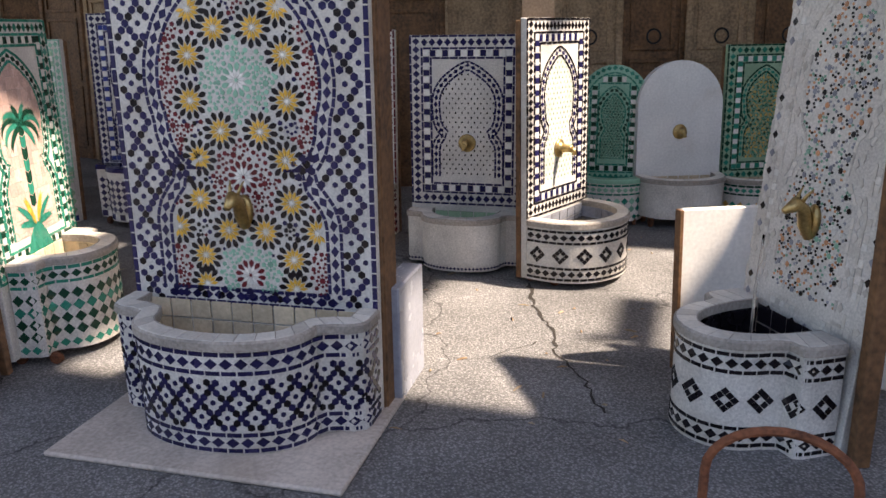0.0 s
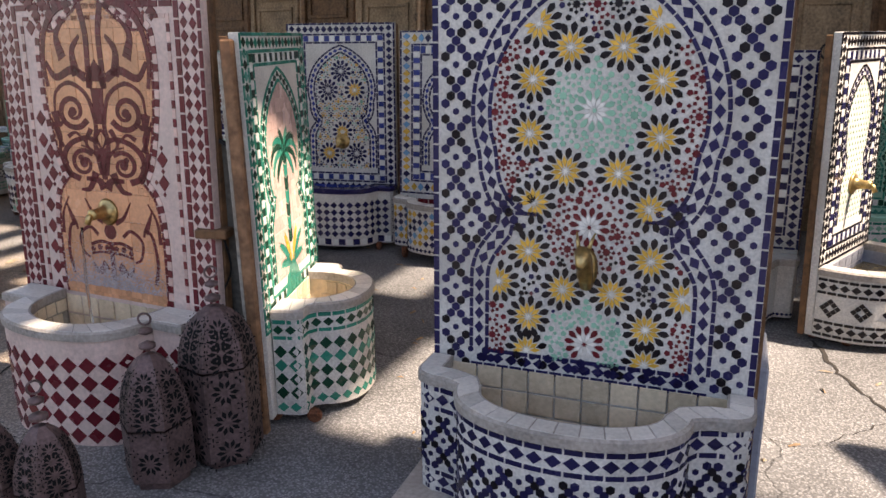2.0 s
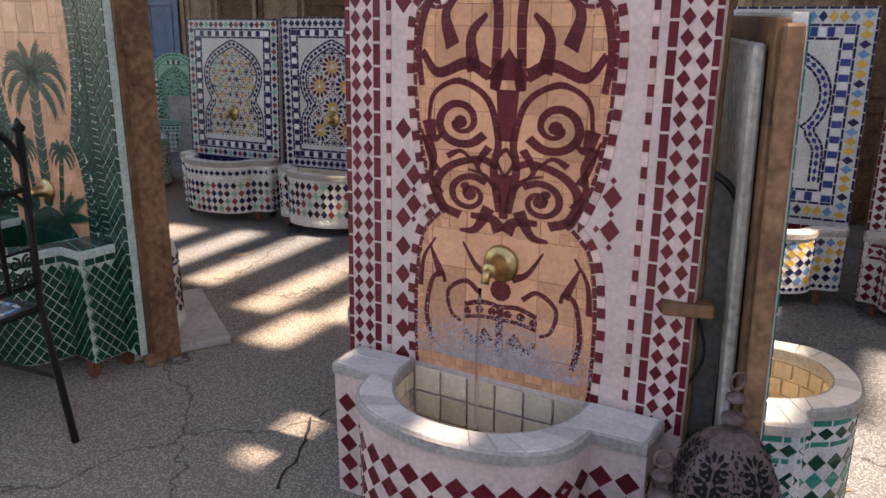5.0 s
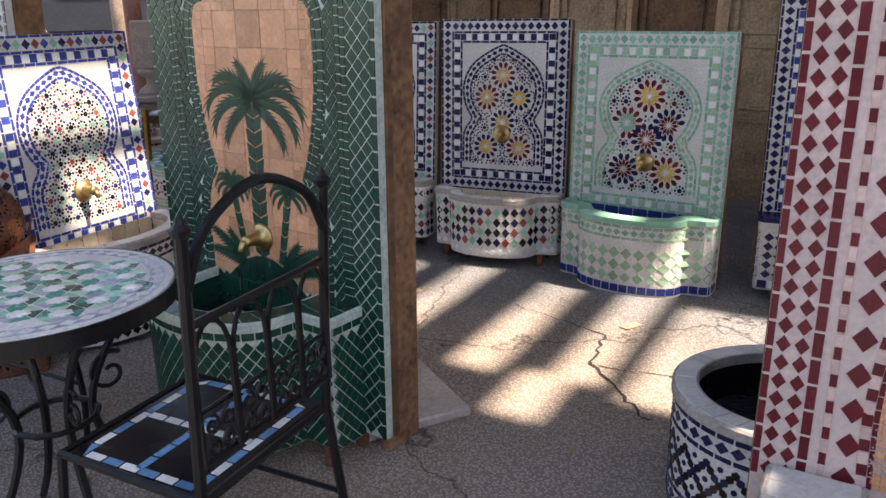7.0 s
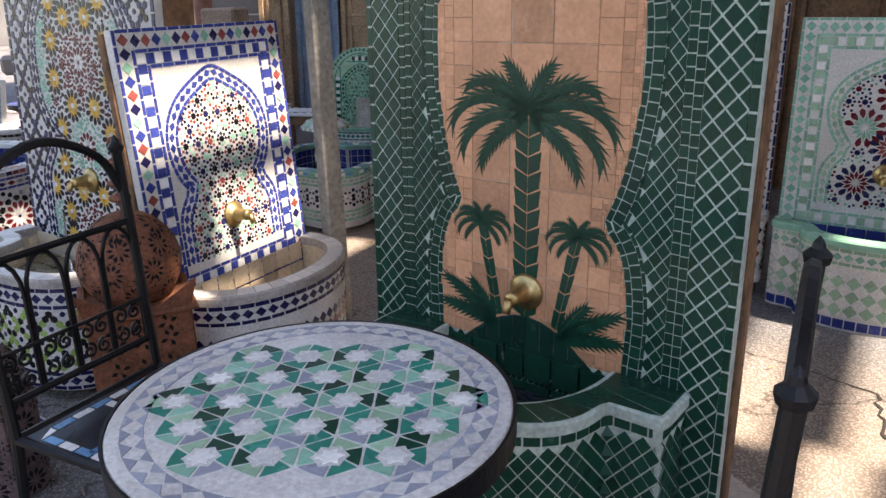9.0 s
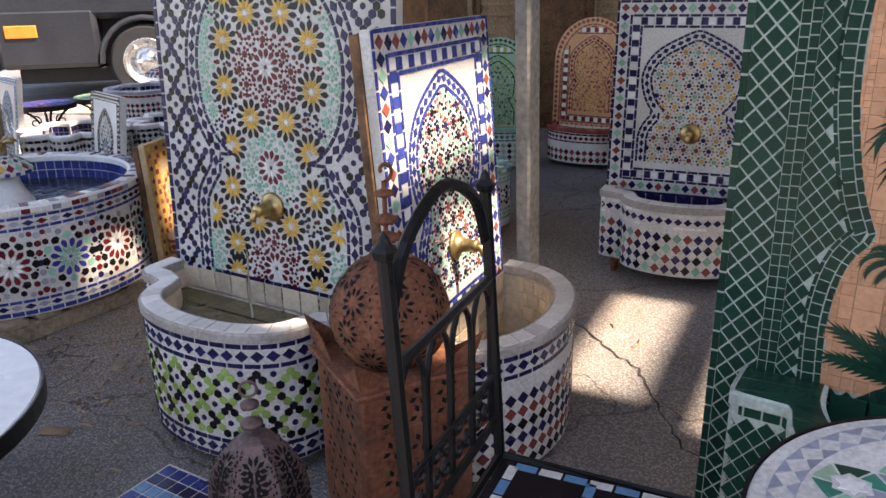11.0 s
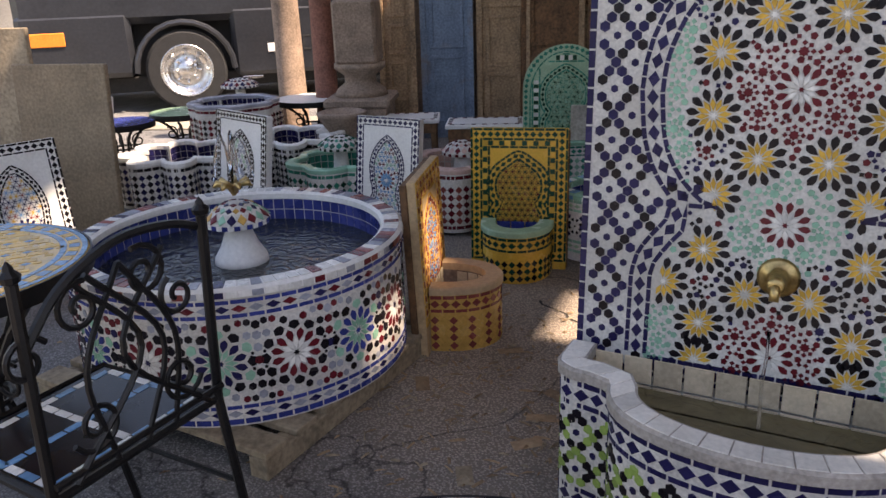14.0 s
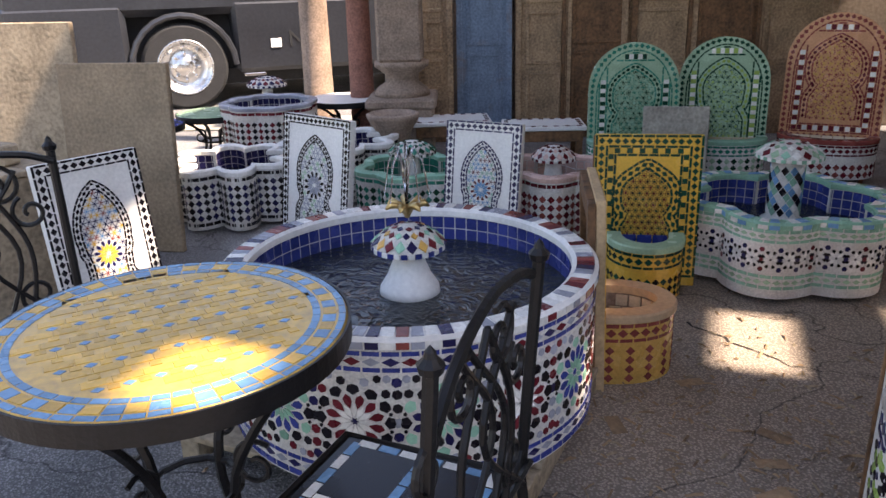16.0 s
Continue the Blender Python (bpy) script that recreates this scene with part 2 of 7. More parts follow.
def smooth_line(pts, n=6):
    """A Catmull-Rom line through the points."""
    p = [Vector(q) for q in pts]
    p = [2 * p[0] - p[1], *p, 2 * p[-1] - p[-2]]
    out = []
    for a, b, c, d in zip(p, p[1:], p[2:], p[3:]):
        for k in range(n):
            t = k / n
            out.append(0.5 * (2 * b + (c - a) * t + (2 * a - 5 * b + 4 * c - d) * t * t + (3 * b - a - 3 * c + d) * t ** 3))
    return out + [p[-2]]


def spiral(cx, cz, r, turns, start, y=0.0, flip=1, n=22):
    return [(cx + flip * r * (1 - 0.8 * k / n) * math.cos(start + turns * math.tau * k / n), y, cz + r * (1 - 0.8 * k / n) * math.sin(start + turns * math.tau * k / n)) for k in range(n + 1)]


# ---- mosaic: flat polygons (u, v) with a glaze, laid on a panel or round a basin ----
def inside(poly, u, v):
    hit = False
    for (a, b), (c, d) in zip(poly, poly[1:] + poly[:1]):
        if (b > v) != (d > v) and u < (c - a) * (v - b) / (d - b) + a:
            hit = not hit
    return hit


def gon(u, v, r, n, turn=0.0, squash=1.0):
    return [(u + r * math.cos(turn + math.tau * k / n), v + squash * r * math.sin(turn + math.tau * k / n)) for k in range(n)]


def star(u, v, r, n, inner=0.5, turn=0.0):
    return [(u + (r if k % 2 == 0 else r * inner) * math.cos(turn + math.pi * k / n), v + (r if k % 2 == 0 else r * inner) * math.sin(turn + math.pi * k / n)) for k in range(2 * n)]


def diamond(u, v, a, b):
    return [(u + a, v), (u, v + b), (u - a, v), (u, v - b)]


def rosette(u, v, r, n, core, petal, tip, turn=0.0, fat=1.0):
    """A round flower: a small star, a ring of petals and a ring of dark tips."""
    out = [(star(u, v, 0.15 * r, n, 0.55, turn), core)]

    def kite(a, r0, r1, r2, w):
        c, s = math.cos(a), math.sin(a)
        return [(u + r0 * c, v + r0 * s), (u + r1 * c + w * s, v + r1 * s - w * c), (u + r2 * c, v + r2 * s), (u + r1 * c - w * s, v + r1 * s + w * c)]
    for k in range(n):
        a = turn + math.tau * k / n
        h = a + math.pi / n
        w = math.pi * r / n
        out.append((kite(a, 0.13 * r, 0.50 * r, 0.80 * r, 0.50 * w), petal))
        c, s = math.cos(h), math.sin(h)
        out.append(([(u + q * r * c + e * w * s, v + q * r * s - e * fat * w * c) for q, e in ((0.56, 0), (0.77, 0.41), (0.93, 0.43), (1.0, 0), (0.93, -0.43), (0.77, -0.41))], tip))
    return out


def bloom(u, v, r, n, core, petal, tip, turn=0.0):
    """A star flower: pale core, a ring of pointed petals and a ring of wide dark kites between them."""
    out = [(star(u, v, 0.14 * r, n // 2, 0.5, turn), core)]
    for k in range(n):
        for a, pts, c in ((turn + math.tau * k / n, ((0.15, 0), (0.40, 0.95), (0.64, 0)), petal), (turn + math.tau * (k + 0.5) / n, ((0.47, 0), (0.69, 0.72), (0.86, 0.62), (1.0, 0)), tip)):
            side = [(q, e * math.pi * q / n) for q, e in pts]
            side += [(q, -e) for q, e in reversed(side[1:-1])]
            out.append(([(u + r * (q * math.cos(a) + e * math.sin(a)), v + r * (q * math.sin(a) - e * math.cos(a))) for q, e in side], c))
    return out


def along(line, width, period, style, cols, closed=False, gap=0.1):
    """A strip of tiles along a line: 'line' of bricks, 'diamond' or 'square' pieces."""
    p = [Vector((a[0], a[1])) for a in line]
    lens = [0.0]
    for a, b in zip(p, p[1:]):
        lens.append(lens[-1] + (b - a).length)
    total = lens[-1]
    n = max(1, round(total / period))
    step = total / n

    def at(s, off):
        s = min(max(s, 0), total - 1e-6)
        i = max(k for k in range(len(p) - 1) if lens[k] <= s)
        d = (p[i + 1] - p[i]).normalized()
        q = p[i] + d * (s - lens[i])
        return (q.x - d.y * off, q.y + d.x * off)
    out = []
    h = width / 2
    for k in range(n):
        s0, s1 = (k + gap / 2) * step, (k + 1 - gap / 2) * step
        m = (s0 + s1) / 2
        c = cols[k % len(cols)]
        if style == "diamond":
            out.append(([at(m - 0.46 * step, 0), at(m, -h * 0.92), at(m + 0.46 * step, 0), at(m, h * 0.92)], c))
        else:
            out.append(([at(s0, -h), at(s1, -h), at(s1, h), at(s0, h)], c))
    return out


def frame_bands(w, v0, v1, bands, bottom=True):
    """Rectangular borders from the outside inwards: (width, style, period, colours). Returns tiles and what is left inside."""
    out, x, lo, hi = [], w / 2, v0, v1
    for width, style, period, cols in bands:
        if style != "gap":
            c = width / 2
            k = 0.9 * width
            out += along([(-x + c, lo), (-x + c, hi)], k, period, style, cols)
            out += along([(x - c, lo), (x - c, hi)], k, period, style, cols)
            out += along([(-x + width, hi - c), (x - width, hi - c)], k, period, style, cols)
            if bottom:
                out += along([(-x + width, lo + c), (x - width, lo + c)], k, period, style, cols)
        x, hi = x - width, hi - width
        lo = lo + width if bottom else lo
    return out, x, lo, hi


def keyhole(a, v0, waist, top, neck=0.55, r=None, pointed=0.03):
    """The outline of a keyhole arch: a foot of half width a, a cusp at the waist, a round head."""
    r = r or a
    zc = waist + 0.80 * r + (top - waist - 1.85 * r) * 0.5
    half = [(a, v0), (a, waist - 0.62 * a), (0.97 * a, waist - 0.5 * a), (0.86 * a, waist - 0.34 * a), (0.75 * a, waist - 0.2 * a), (0.75 * a, waist), (neck * a, waist)]
    a0 = math.asin(max(-1, min(1, (waist - zc) / (1.0 * r))))
    x0 = r * math.cos(a0)
    head = []
    for k in range(17):
        q = a0 + (math.pi / 2 - a0) * k / 16
        f = max(0.0, 1 - k / 6)
        x = r * math.cos(q) - (x0 - neck * a) * f
        z = zc + r * math.sin(q) * ((top - pointed - zc) / r if q > 0 else 1) + (pointed * max(0, (k - 12) / 4) ** 2)
        head.append((x, z))
    half += head[1:]
    return half + [(-x, z) for x, z in reversed(half[:-1])]


def grow(line, d):
    """The open line pushed outwards by d."""
    p = [Vector(q) for q in line]
    out = []
    for i, q in enumerate(p):
        t = (p[min(i + 1, len(p) - 1)] - p[max(i - 1, 0)]).normalized()
        out.append((q.x + t.y * d, q.y - t.x * d))
    return out


def arch_band(line, width, period, dark, cols, thin=0.011):
    """Dark lines with diamonds between them round an arch; pieces that would crowd a cusp are left out."""
    p = [Vector(q) for q in line]

    def clear(tile, least):
        m = Vector((sum(q[0] for q in tile) / len(tile), sum(q[1] for q in tile) / len(tile)))
        for a, b in zip(p, p[1:]):
            d = b - a
            k = max(0.0, min(1.0, (m - a).dot(d) / max(d.length_squared, 1e-9)))
            if (m - a - d * k).length < least:
                return False
        return not inside([tuple(q) for q in p], m.x, m.y)
    out = along(grow(line, thin / 2), thin, 0.036, "line", [dark])
    out += [q for q in along(grow(line, thin + width / 2), width * 0.85, period, "diamond", cols) if clear(q[0], (thin + width / 2) * 0.8)]
    out += [q for q in along(grow(line, thin * 1.5 + width), thin, 0.03, "line", [dark]) if clear(q[0], (thin * 1.5 + width) * 0.8)]
    return out


def fill_cells(hole, ct, cells, col, depth=4):
    """Square tiles inside an outline, cut smaller and smaller towards its edge."""
    out = []

    def go(u0, v0, c, level):
        pts = [(u0, v0), (u0 + c, v0), (u0 + c, v0 + c), (u0, v0 + c)]
        n = sum(inside(hole, *p) for p in pts)
        if n == 4 or (level == 0 and inside(hole, u0 + c / 2, v0 + c / 2)):
            out.append((pts, col))
        elif level and (n or level > 2):
            for a in (0, 0.5):
                for b in (0, 0.5):
                    go(u0 + a * c, v0 + b * c, c / 2, level - 1)
    for u0, v0 in cells:
        go(u0, v0, ct, depth)
    return out


def lattice(region, pu, pv, col_at, squash=0.94):
    """Diamonds on a diagonal grid, where region(u, v) holds; col_at(i, j) may give None."""
    u0, u1, v0, v1, ok = region
    out = []
    j = 0
    v = v0
    while v <= v1 + 1e-6:
        i = 0
        u = u0 + (pu / 2 if j % 2 else 0)
        while u <= u1 + 1e-6:
            c = col_at(i, j)
            if c and ok(u, v):
                out.append((diamond(u, v, pu / 2 * squash, pv / 2 * squash), c))
            u += pu
            i += 1
        v += pv / 2
        j += 1
    return out


def trimmed(tiles, u0, u1):
    """The tiles cut off at two upright lines."""
    return [([(min(max(u, u0), u1), v) for u, v in p], c) for p, c in tiles if max(q[0] for q in p) > u0 + 0.004 and min(q[0] for q in p) < u1 - 0.004]


def chains(u0, u1, v0, v1, ok, pu, pv, cols, dot, r):
    """Chains of hexagons that cross, with a dotted flower in each mesh."""
    out = []
    ni, nj = int((u1 - u0) / pu) + 2, int((v1 - v0) / pv) + 2
    for i in range(-1, ni):
        for j in range(-1, nj):
            a, b = u0 + i * pu, v0 + j * pv
            for sx in (1, -1):
                for k in range(0 if sx > 0 else 1, 3):
                    f = k / 3
                    for bb in (0, 0.5):
                        u = a + sx * pu / 2 * f + (pu / 2 * sx if bb else 0)
                        v = b + pv / 2 * f + (pv / 2 if bb else 0)
                        if k == 0 and bb == 0.5 and sx < 0:
                            continue
                        if u0 + r * 0.8 < u < u1 - r * 0.8 and v0 + r < v < v1 - r and ok(u, v):
                            out.append((gon(u, v, r, 6, 0.52), cols[(i + j + k) % len(cols)]))
            for du, dv in ((pu / 2, 0), (0, pv / 2)):
                u, v = a + du, b + dv
                if u0 + r < u < u1 - r and v0 + r < v < v1 - r and ok(u, v):
                    out.append((gon(u, v, r * 0.72, 6, 0.52), dot))
    return out


def flowers(poly, box4, pitch, col_at, taken, petals=8, mixed=False):
    """Small eight-piece flowers on a staggered grid where nothing else lies."""
    u0, u1, v0, v1 = box4
    out = []
    j, v = 0, v0
    while v < v1:
        u = u0 + (pitch / 2 if j % 2 else 0)
        while u < u1:
            c = col_at(u, v)
            spots = [(u, v, 0.235 * pitch, 8)] + [(u + 0.36 * pitch * math.cos(math.tau * k / petals), v + 0.36 * pitch * math.sin(math.tau * k / petals), 0.122 * pitch, 4) for k in range(petals)]
            for x, y, r, n in spots:
                if inside(poly, x, y) and all((x - a) ** 2 + (y - b) ** 2 > (q + r * 0.6) ** 2 for a, b, q in taken):
                    if mixed and n == 4:
                        c = col_at(x * 1.7 + 0.13, y * 1.3)
                    out.append((star(x, y, r, 8, 0.72) if n == 8 else gon(x, y, r, 4, math.atan2(y - v, x - u)), c))
            u += pitch
        v += pitch * 0.866
        j += 1
    return out


def lay(name, tiles, place, parent, thick=0.0025, at=None, kind="stuff", label=""):
    """All the tiles as one mesh of raised pieces; place(u, v, h) gives the point at height h above the bed."""
    verts, faces, slots = [], [], []
    cols = sorted({c for _, c in tiles})
    index = {c: i for i, c in enumerate(cols)}
    for poly, c in tiles:
        area = sum(a[0] * b[1] - b[0] * a[1] for a, b in zip(poly, poly[1:] + poly[:1]))
        if area < 0:
            poly = poly[::-1]
        n, k = len(poly), len(verts)
        mu, mv = sum(p[0] for p in poly) / n, sum(p[1] for p in poly) / n
        verts += [place(mu + (u - mu) * 0.96, mv + (v - mv) * 0.96, thick) for u, v in poly]
        verts += [place(u, v, -0.0005) for u, v in poly]
        faces.append(tuple(range(k, k + n)))
        faces += [(k + i, k + n + i, k + n + (i + 1) % n, k + (i + 1) % n) for i in range(n)]
        slots += [index[c]] * (n + 1)
    return child(name, mesh_of(name, verts, faces, [TILE[c] for c in cols], slots), parent, label, at, kind)


def flat(u, v, h):
    return (u, -h, v)


PIECES = []


def pieces_later(tiles, parent, at, name="tile"):
    """Keeps pieces that become objects of their own at the end of the file."""
    PIECES.append((tiles, parent, at, name))


# ---- basins ----
def outline(w, d, kind, n=14):
    """The plan of a basin from its left end to its right end, bulging towards -y."""
    if kind == "half":
        return [(-w / 2 * math.cos(math.pi * k / (2 * n)), -d * math.sin(math.pi * k / (2 * n)) ** 0.8) for k in range(2 * n + 1)]
    ear, rx = 0.36 * d, 0.34 * w
    left = [(-w / 2, 0.0), (-w / 2, -ear * 0.8)]
    if kind == "lobe":
        left += [(-w / 2 + 0.02 * w, -ear), (-rx - 0.03 * w, -ear * 1.05)]
    elif kind == "wave":
        left = [(-w / 2, 0.0), (-w / 2, -ear * 0.75), (-w / 2 + 0.01 * w, -ear * 0.95), (-0.45 * w, -ear * 1.12), (-0.40 * w, -ear * 1.14), (-rx, -ear * 1.3)]
    elif kind == "square":
        left += [(-w / 2, -ear), (-rx - 0.01 * w, -ear)]
    arc = [(-rx * math.cos(math.pi * k / (2 * n)), -ear * 1.1 - (d - ear * 1.1) * math.sin(math.pi * k / (2 * n)) ** 0.75) for k in range(1, n)]
    half = left + arc
    return half + [(0.0, -d)] + [(-x, y) for x, y in reversed(half)]


class Wall:
    """Arc length round a basin's outside."""

    def __init__(self, pts):
        self.p = [Vector(q) for q in pts]
        self.s = [0.0]
        for a, b in zip(self.p, self.p[1:]):
            self.s.append(self.s[-1] + (b - a).length)
        self.total = self.s[-1]

    def place(self, u, v, h):
        u = min(max(u, 0.0), self.total - 1e-5)
        lo = max(i for i in range(len(self.p) - 1) if self.s[i] <= u)
        a, b = self.p[lo], self.p[lo + 1]
        d = (b - a).normalized()
        q = a + d * (u - self.s[lo])
        return (q.x + d.y * h, q.y - d.x * h, v)


def shift(pts, d):
    """The plan shrunk by d (negative: grown)."""
    p = [Vector(q) for q in pts]
    out = []
    for i, q in enumerate(p):
        t = (p[min(i + 1, len(p) - 1)] - p[max(i - 1, 0)]).normalized()
        out.append((q.x - t.y * d, q.y + t.x * d))
    out[0], out[-1] = (out[0][0], p[0].y), (out[-1][0], p[-1].y)
    return out


def shell(outer, inner, z0, z1, zf):
    """A basin: outside wall, top edge, inside wall and floor."""
    n = len(outer)
    v = [(x, y, z0) for x, y in outer] + [(x, y, z1) for x, y in outer] + [(x, y, z1) for x, y in inner] + [(x, y, zf) for x, y in inner]
    f = []
    for r in range(3):
        f += [(r * n + i, r * n + i + 1, (r + 1) * n + i + 1, (r + 1) * n + i) for i in range(n - 1)]
    f.append(tuple(range(3 * n, 4 * n)))
    f.append(tuple(range(n - 1, -1, -1)))
    return v, f


def ring(outer, inner, z0, z1, soft=0.006):
    """A rim with softened edges over the wall."""
    n = len(outer)
    o2, i2 = shift(outer, soft), inner
    rows = [(inner, z0), (outer, z0), (outer, z1 - soft), (o2, z1), (i2, z1), (inner, z1 - soft), (inner, z0)]
    v = [(x, y, z) for pts, z in rows for x, y in pts]
    f = [(r * n + i, r * n + i + 1, (r + 1) * n + i + 1, (r + 1) * n + i) for r in range(len(rows) - 1) for i in range(n - 1)]
    f += [tuple(r * n for r in range(6)), tuple(r * n + n - 1 for r in reversed(range(6)))]
    return v, f


def bowl(pts, w, d, kind, wall, extra=0.0):
    """The hollow of a basin: a half ellipse with as many points as the outside."""
    n = len(pts)
    if kind in ("half", "wave"):
        return shift(pts, wall + extra)
    rx = {"lobe": 0.30, "square": 0.295}[kind] * w - extra
    return [(-rx * math.cos(math.pi * k / (n - 1)), -(d - wall - extra) * math.sin(math.pi * k / (n - 1)) ** 0.8) for k in range(n)]


def basin(parent, w, d, h, kind, skin, rim=PLAIN, inner=CREAMSTONE, z0=0.0, water=None, wall=0.055, rim_high=0.03, lining_col="cream", body=GROUT):
    pts = outline(w, d, kind)
    ins = bowl(pts, w, d, kind, wall)
    v, f = shell(pts, ins, z0, h - rim_high, z0 + 0.35 * (h - z0))
    child("basin", mesh_of("basin", v, f, [body]), parent)
    lin = bowl(pts, w, d, kind, wall, 0.002)
    zi0, zi1 = z0 + 0.35 * (h - z0) + 0.004, h - rim_high - 0.002
    n = len(lin)
    lv = [(x, y, zi0) for x, y in lin] + [(x, y, zi1) for x, y in lin]
    lf = [(i, i + 1, n + i + 1, n + i) for i in range(n - 1)] + [tuple(range(n))]
    v, f = ring(shift(pts, -0.008), bowl(pts, w, d, kind, wall, 0.008), h - rim_high, h)
    rim_ob = child("rim", mesh_of("rim", v, f, [JOINT if rim is PLAIN else GREENBED if rim is TILE["green"] else rim]), parent)
    lining = mesh_of("lining", [(x, y, z) for x, y, z in lv], lf, [inner])
    child("lining", lining, parent)
    if water:
        child("water", mesh_of("water", [(x, y, h - water[1]) for x, y in bowl(pts, w, d, kind, wall, 0.001)], [tuple(range(n))], [water[0]]), parent)
    iw = Wall(bowl(pts, w, d, kind, wall, 0.004))
    rows = [((k + 0.06 + 0.5 * (j % 2)) * 0.05, zi1 - 0.05 * (j + 1)) for j in range(int((zi1 - zi0) / 0.05)) for k in range(int(iw.total / 0.05) - 1)]
    lay("lining_tiles", [([(a, b), (a + 0.044, b), (a + 0.044, b + 0.045), (a, b + 0.045)], lining_col) for a, b in rows], lambda u, v, q: iw.place(u, v, -q), parent)
    half = max(abs(p[0]) for p in bowl(pts, w, d, kind, wall)) - 0.01
    nb, nz = max(2, round(2 * half / 0.075)), 3
    zb0, zb1 = z0 + 0.40 * (h - z0), h - 0.012
    lay("back_tiles", [([(-half + 2 * half * (i + a) / nb, zb0 + (zb1 - zb0) * (j + b) / nz) for a, b in ((0.03, 0.04), (0.97, 0.04), (0.97, 0.96), (0.03, 0.96))], lining_col) for i in range(nb) for j in range(nz)], lambda u, v, q: (u, -0.003 - q, v), parent)
    glazed = "bone" if rim is PLAIN else "green" if rim is TILE["green"] else ""
    if glazed:
        ro, ri = Wall(shift(pts, -0.002)), Wall(bowl(pts, w, d, kind, wall, 0.004))
        nr = max(8, round(ro.total / 0.062))

        def on_rim(u, v, q):
            a, b = ro.place(u * ro.total, 0, 0), ri.place(u * ri.total, 0, 0)
            return (a[0] + (b[0] - a[0]) * v, a[1] + (b[1] - a[1]) * v, h + q * 0.8)
        lay("rim_tiles", [([((k + 0.025) / nr, 0.03), ((k + 0.5) / nr, 0.03), ((k + 0.975) / nr, 0.03), ((k + 0.975) / nr, 0.97), ((k + 0.5) / nr, 0.97), ((k + 0.025) / nr, 0.97)], glazed) for k in range(nr)], on_rim, parent)
    wl = Wall(pts)
    lay("basin_mosaic", skin(wl.total, z0, h - rim_high), wl.place, parent)
    return rim_ob


def skin_lattice(pitch, cols, band=("navy", "navy"), pv=None, foot=None, low=0.045, full=False):
    """Diamonds over the whole wall between two banded edges."""
    def make(total, z0, z1):
        out = []
        top = z1 - 0.004
        if band:
            out += along([(0, top - 0.008), (total, top - 0.008)], 0.014, 0.05, "line", [band[0]])
            out += along([(0, top - 0.036), (total, top - 0.036)], 0.036, 0.042, "diamond", [band[1]])
            out += along([(0, top - 0.064), (total, top - 0.064)], 0.012, 0.05, "line", [band[0]])
            top -= 0.078
        bottom = z0 + 0.006
        if foot:
            out += along([(0, bottom + low / 2), (total, bottom + low / 2)], low * 0.85, low, "square" if foot[0] == "square" else "diamond", foot[1])
            bottom += low + 0.006
        n = max(4, round(total / pitch))
        p = total / n
        q = pv or pitch
        out += lattice((p / 2, total - p / 2, bottom + q / 2, top - q / 2, lambda u, v: True), p, q, lambda i, j: cols[(i * 3 + (j // 2) * 2) % len(cols)] if full or j % 2 == 0 else None)
        return out
    return make


def skin_crosses(pitch, col):
    """Crosses of nine small diamonds between two banded edges."""
    def make(total, z0, z1):
        out = []
        for z in (z1 - 0.045, z0 + 0.045):
            out += along([(0, z), (total, z)], 0.036, 0.042, "diamond", [col])
            for e in (-0.028, 0.028):
                out += along([(0, z + e), (total, z + e)], 0.012, 0.04, "line", [col])
        n = max(2, round(total / pitch))
        mid, q = (z0 + z1) / 2, 0.0145
        for k in range(n):
            u = total * (k + 0.5) / n
            out += [(diamond(u + a * q, mid + b * q, q * 0.92, q * 0.92), col) for a, b in ((0, 2), (-1, 1), (1, 1), (-2, 0), (2, 0), (-1, -1), (1, -1), (0, -2))]
        return out
    return make


def skin_net(pu, pv, col):
    """Diamonds close together over the whole wall under one row of bricks."""
    def make(total, z0, z1):
        n, top = round(total / pu), z1 - 0.03
        net = lattice((0, total, z0, top, lambda u, v: True), total / n, pv, lambda i, j: col, 0.90)
        return along([(0, z1 - 0.014), (total, z1 - 0.014)], 0.024, 0.04, "line", [col]) + [([(u, min(max(v, z0 + 0.003), top)) for u, v in p], c) for p, c in trimmed(net, 0.001, total - 0.001)]
    return make


def skin_chains(pitch, cols, dot, band="navy"):
    def make(total, z0, z1):
        out = along([(0, z1 - 0.012), (total, z1 - 0.012)], 0.014, 0.05, "line", [band])
        out += along([(0, z1 - 0.042), (total, z1 - 0.042)], 0.038, 0.045, "diamond", [band])
        out += along([(0, z1 - 0.072), (total, z1 - 0.072)], 0.013, 0.05, "line", [band])
        out += along([(0, z0 + 0.062), (total, z0 + 0.062)], 0.013, 0.05, "line", [band])
        out += along([(0, z0 + 0.036), (total, z0 + 0.036)], 0.036, 0.045, "diamond", [band])
        out += along([(0, z0 + 0.010), (total, z0 + 0.010)], 0.013, 0.05, "line", [band])
        n = round(total / pitch)
        return out + chains(0, total, z0 + 0.07, z1 - 0.08, lambda u, v: True, total / n, pitch * 1.15, cols, dot, pitch * 0.148)
    return make


# ---- wall fountains ----
def placed(left, right):
    """The pose of a panel that stands from left to right, seen from its front."""
    dx, dy = right[0] - left[0], right[1] - left[1]
    return pose((left[0] + right[0]) / 2, (left[1] + right[1]) / 2, 0, 0, 0, math.degrees(math.atan2(dy, dx))), math.hypot(dx, dy)


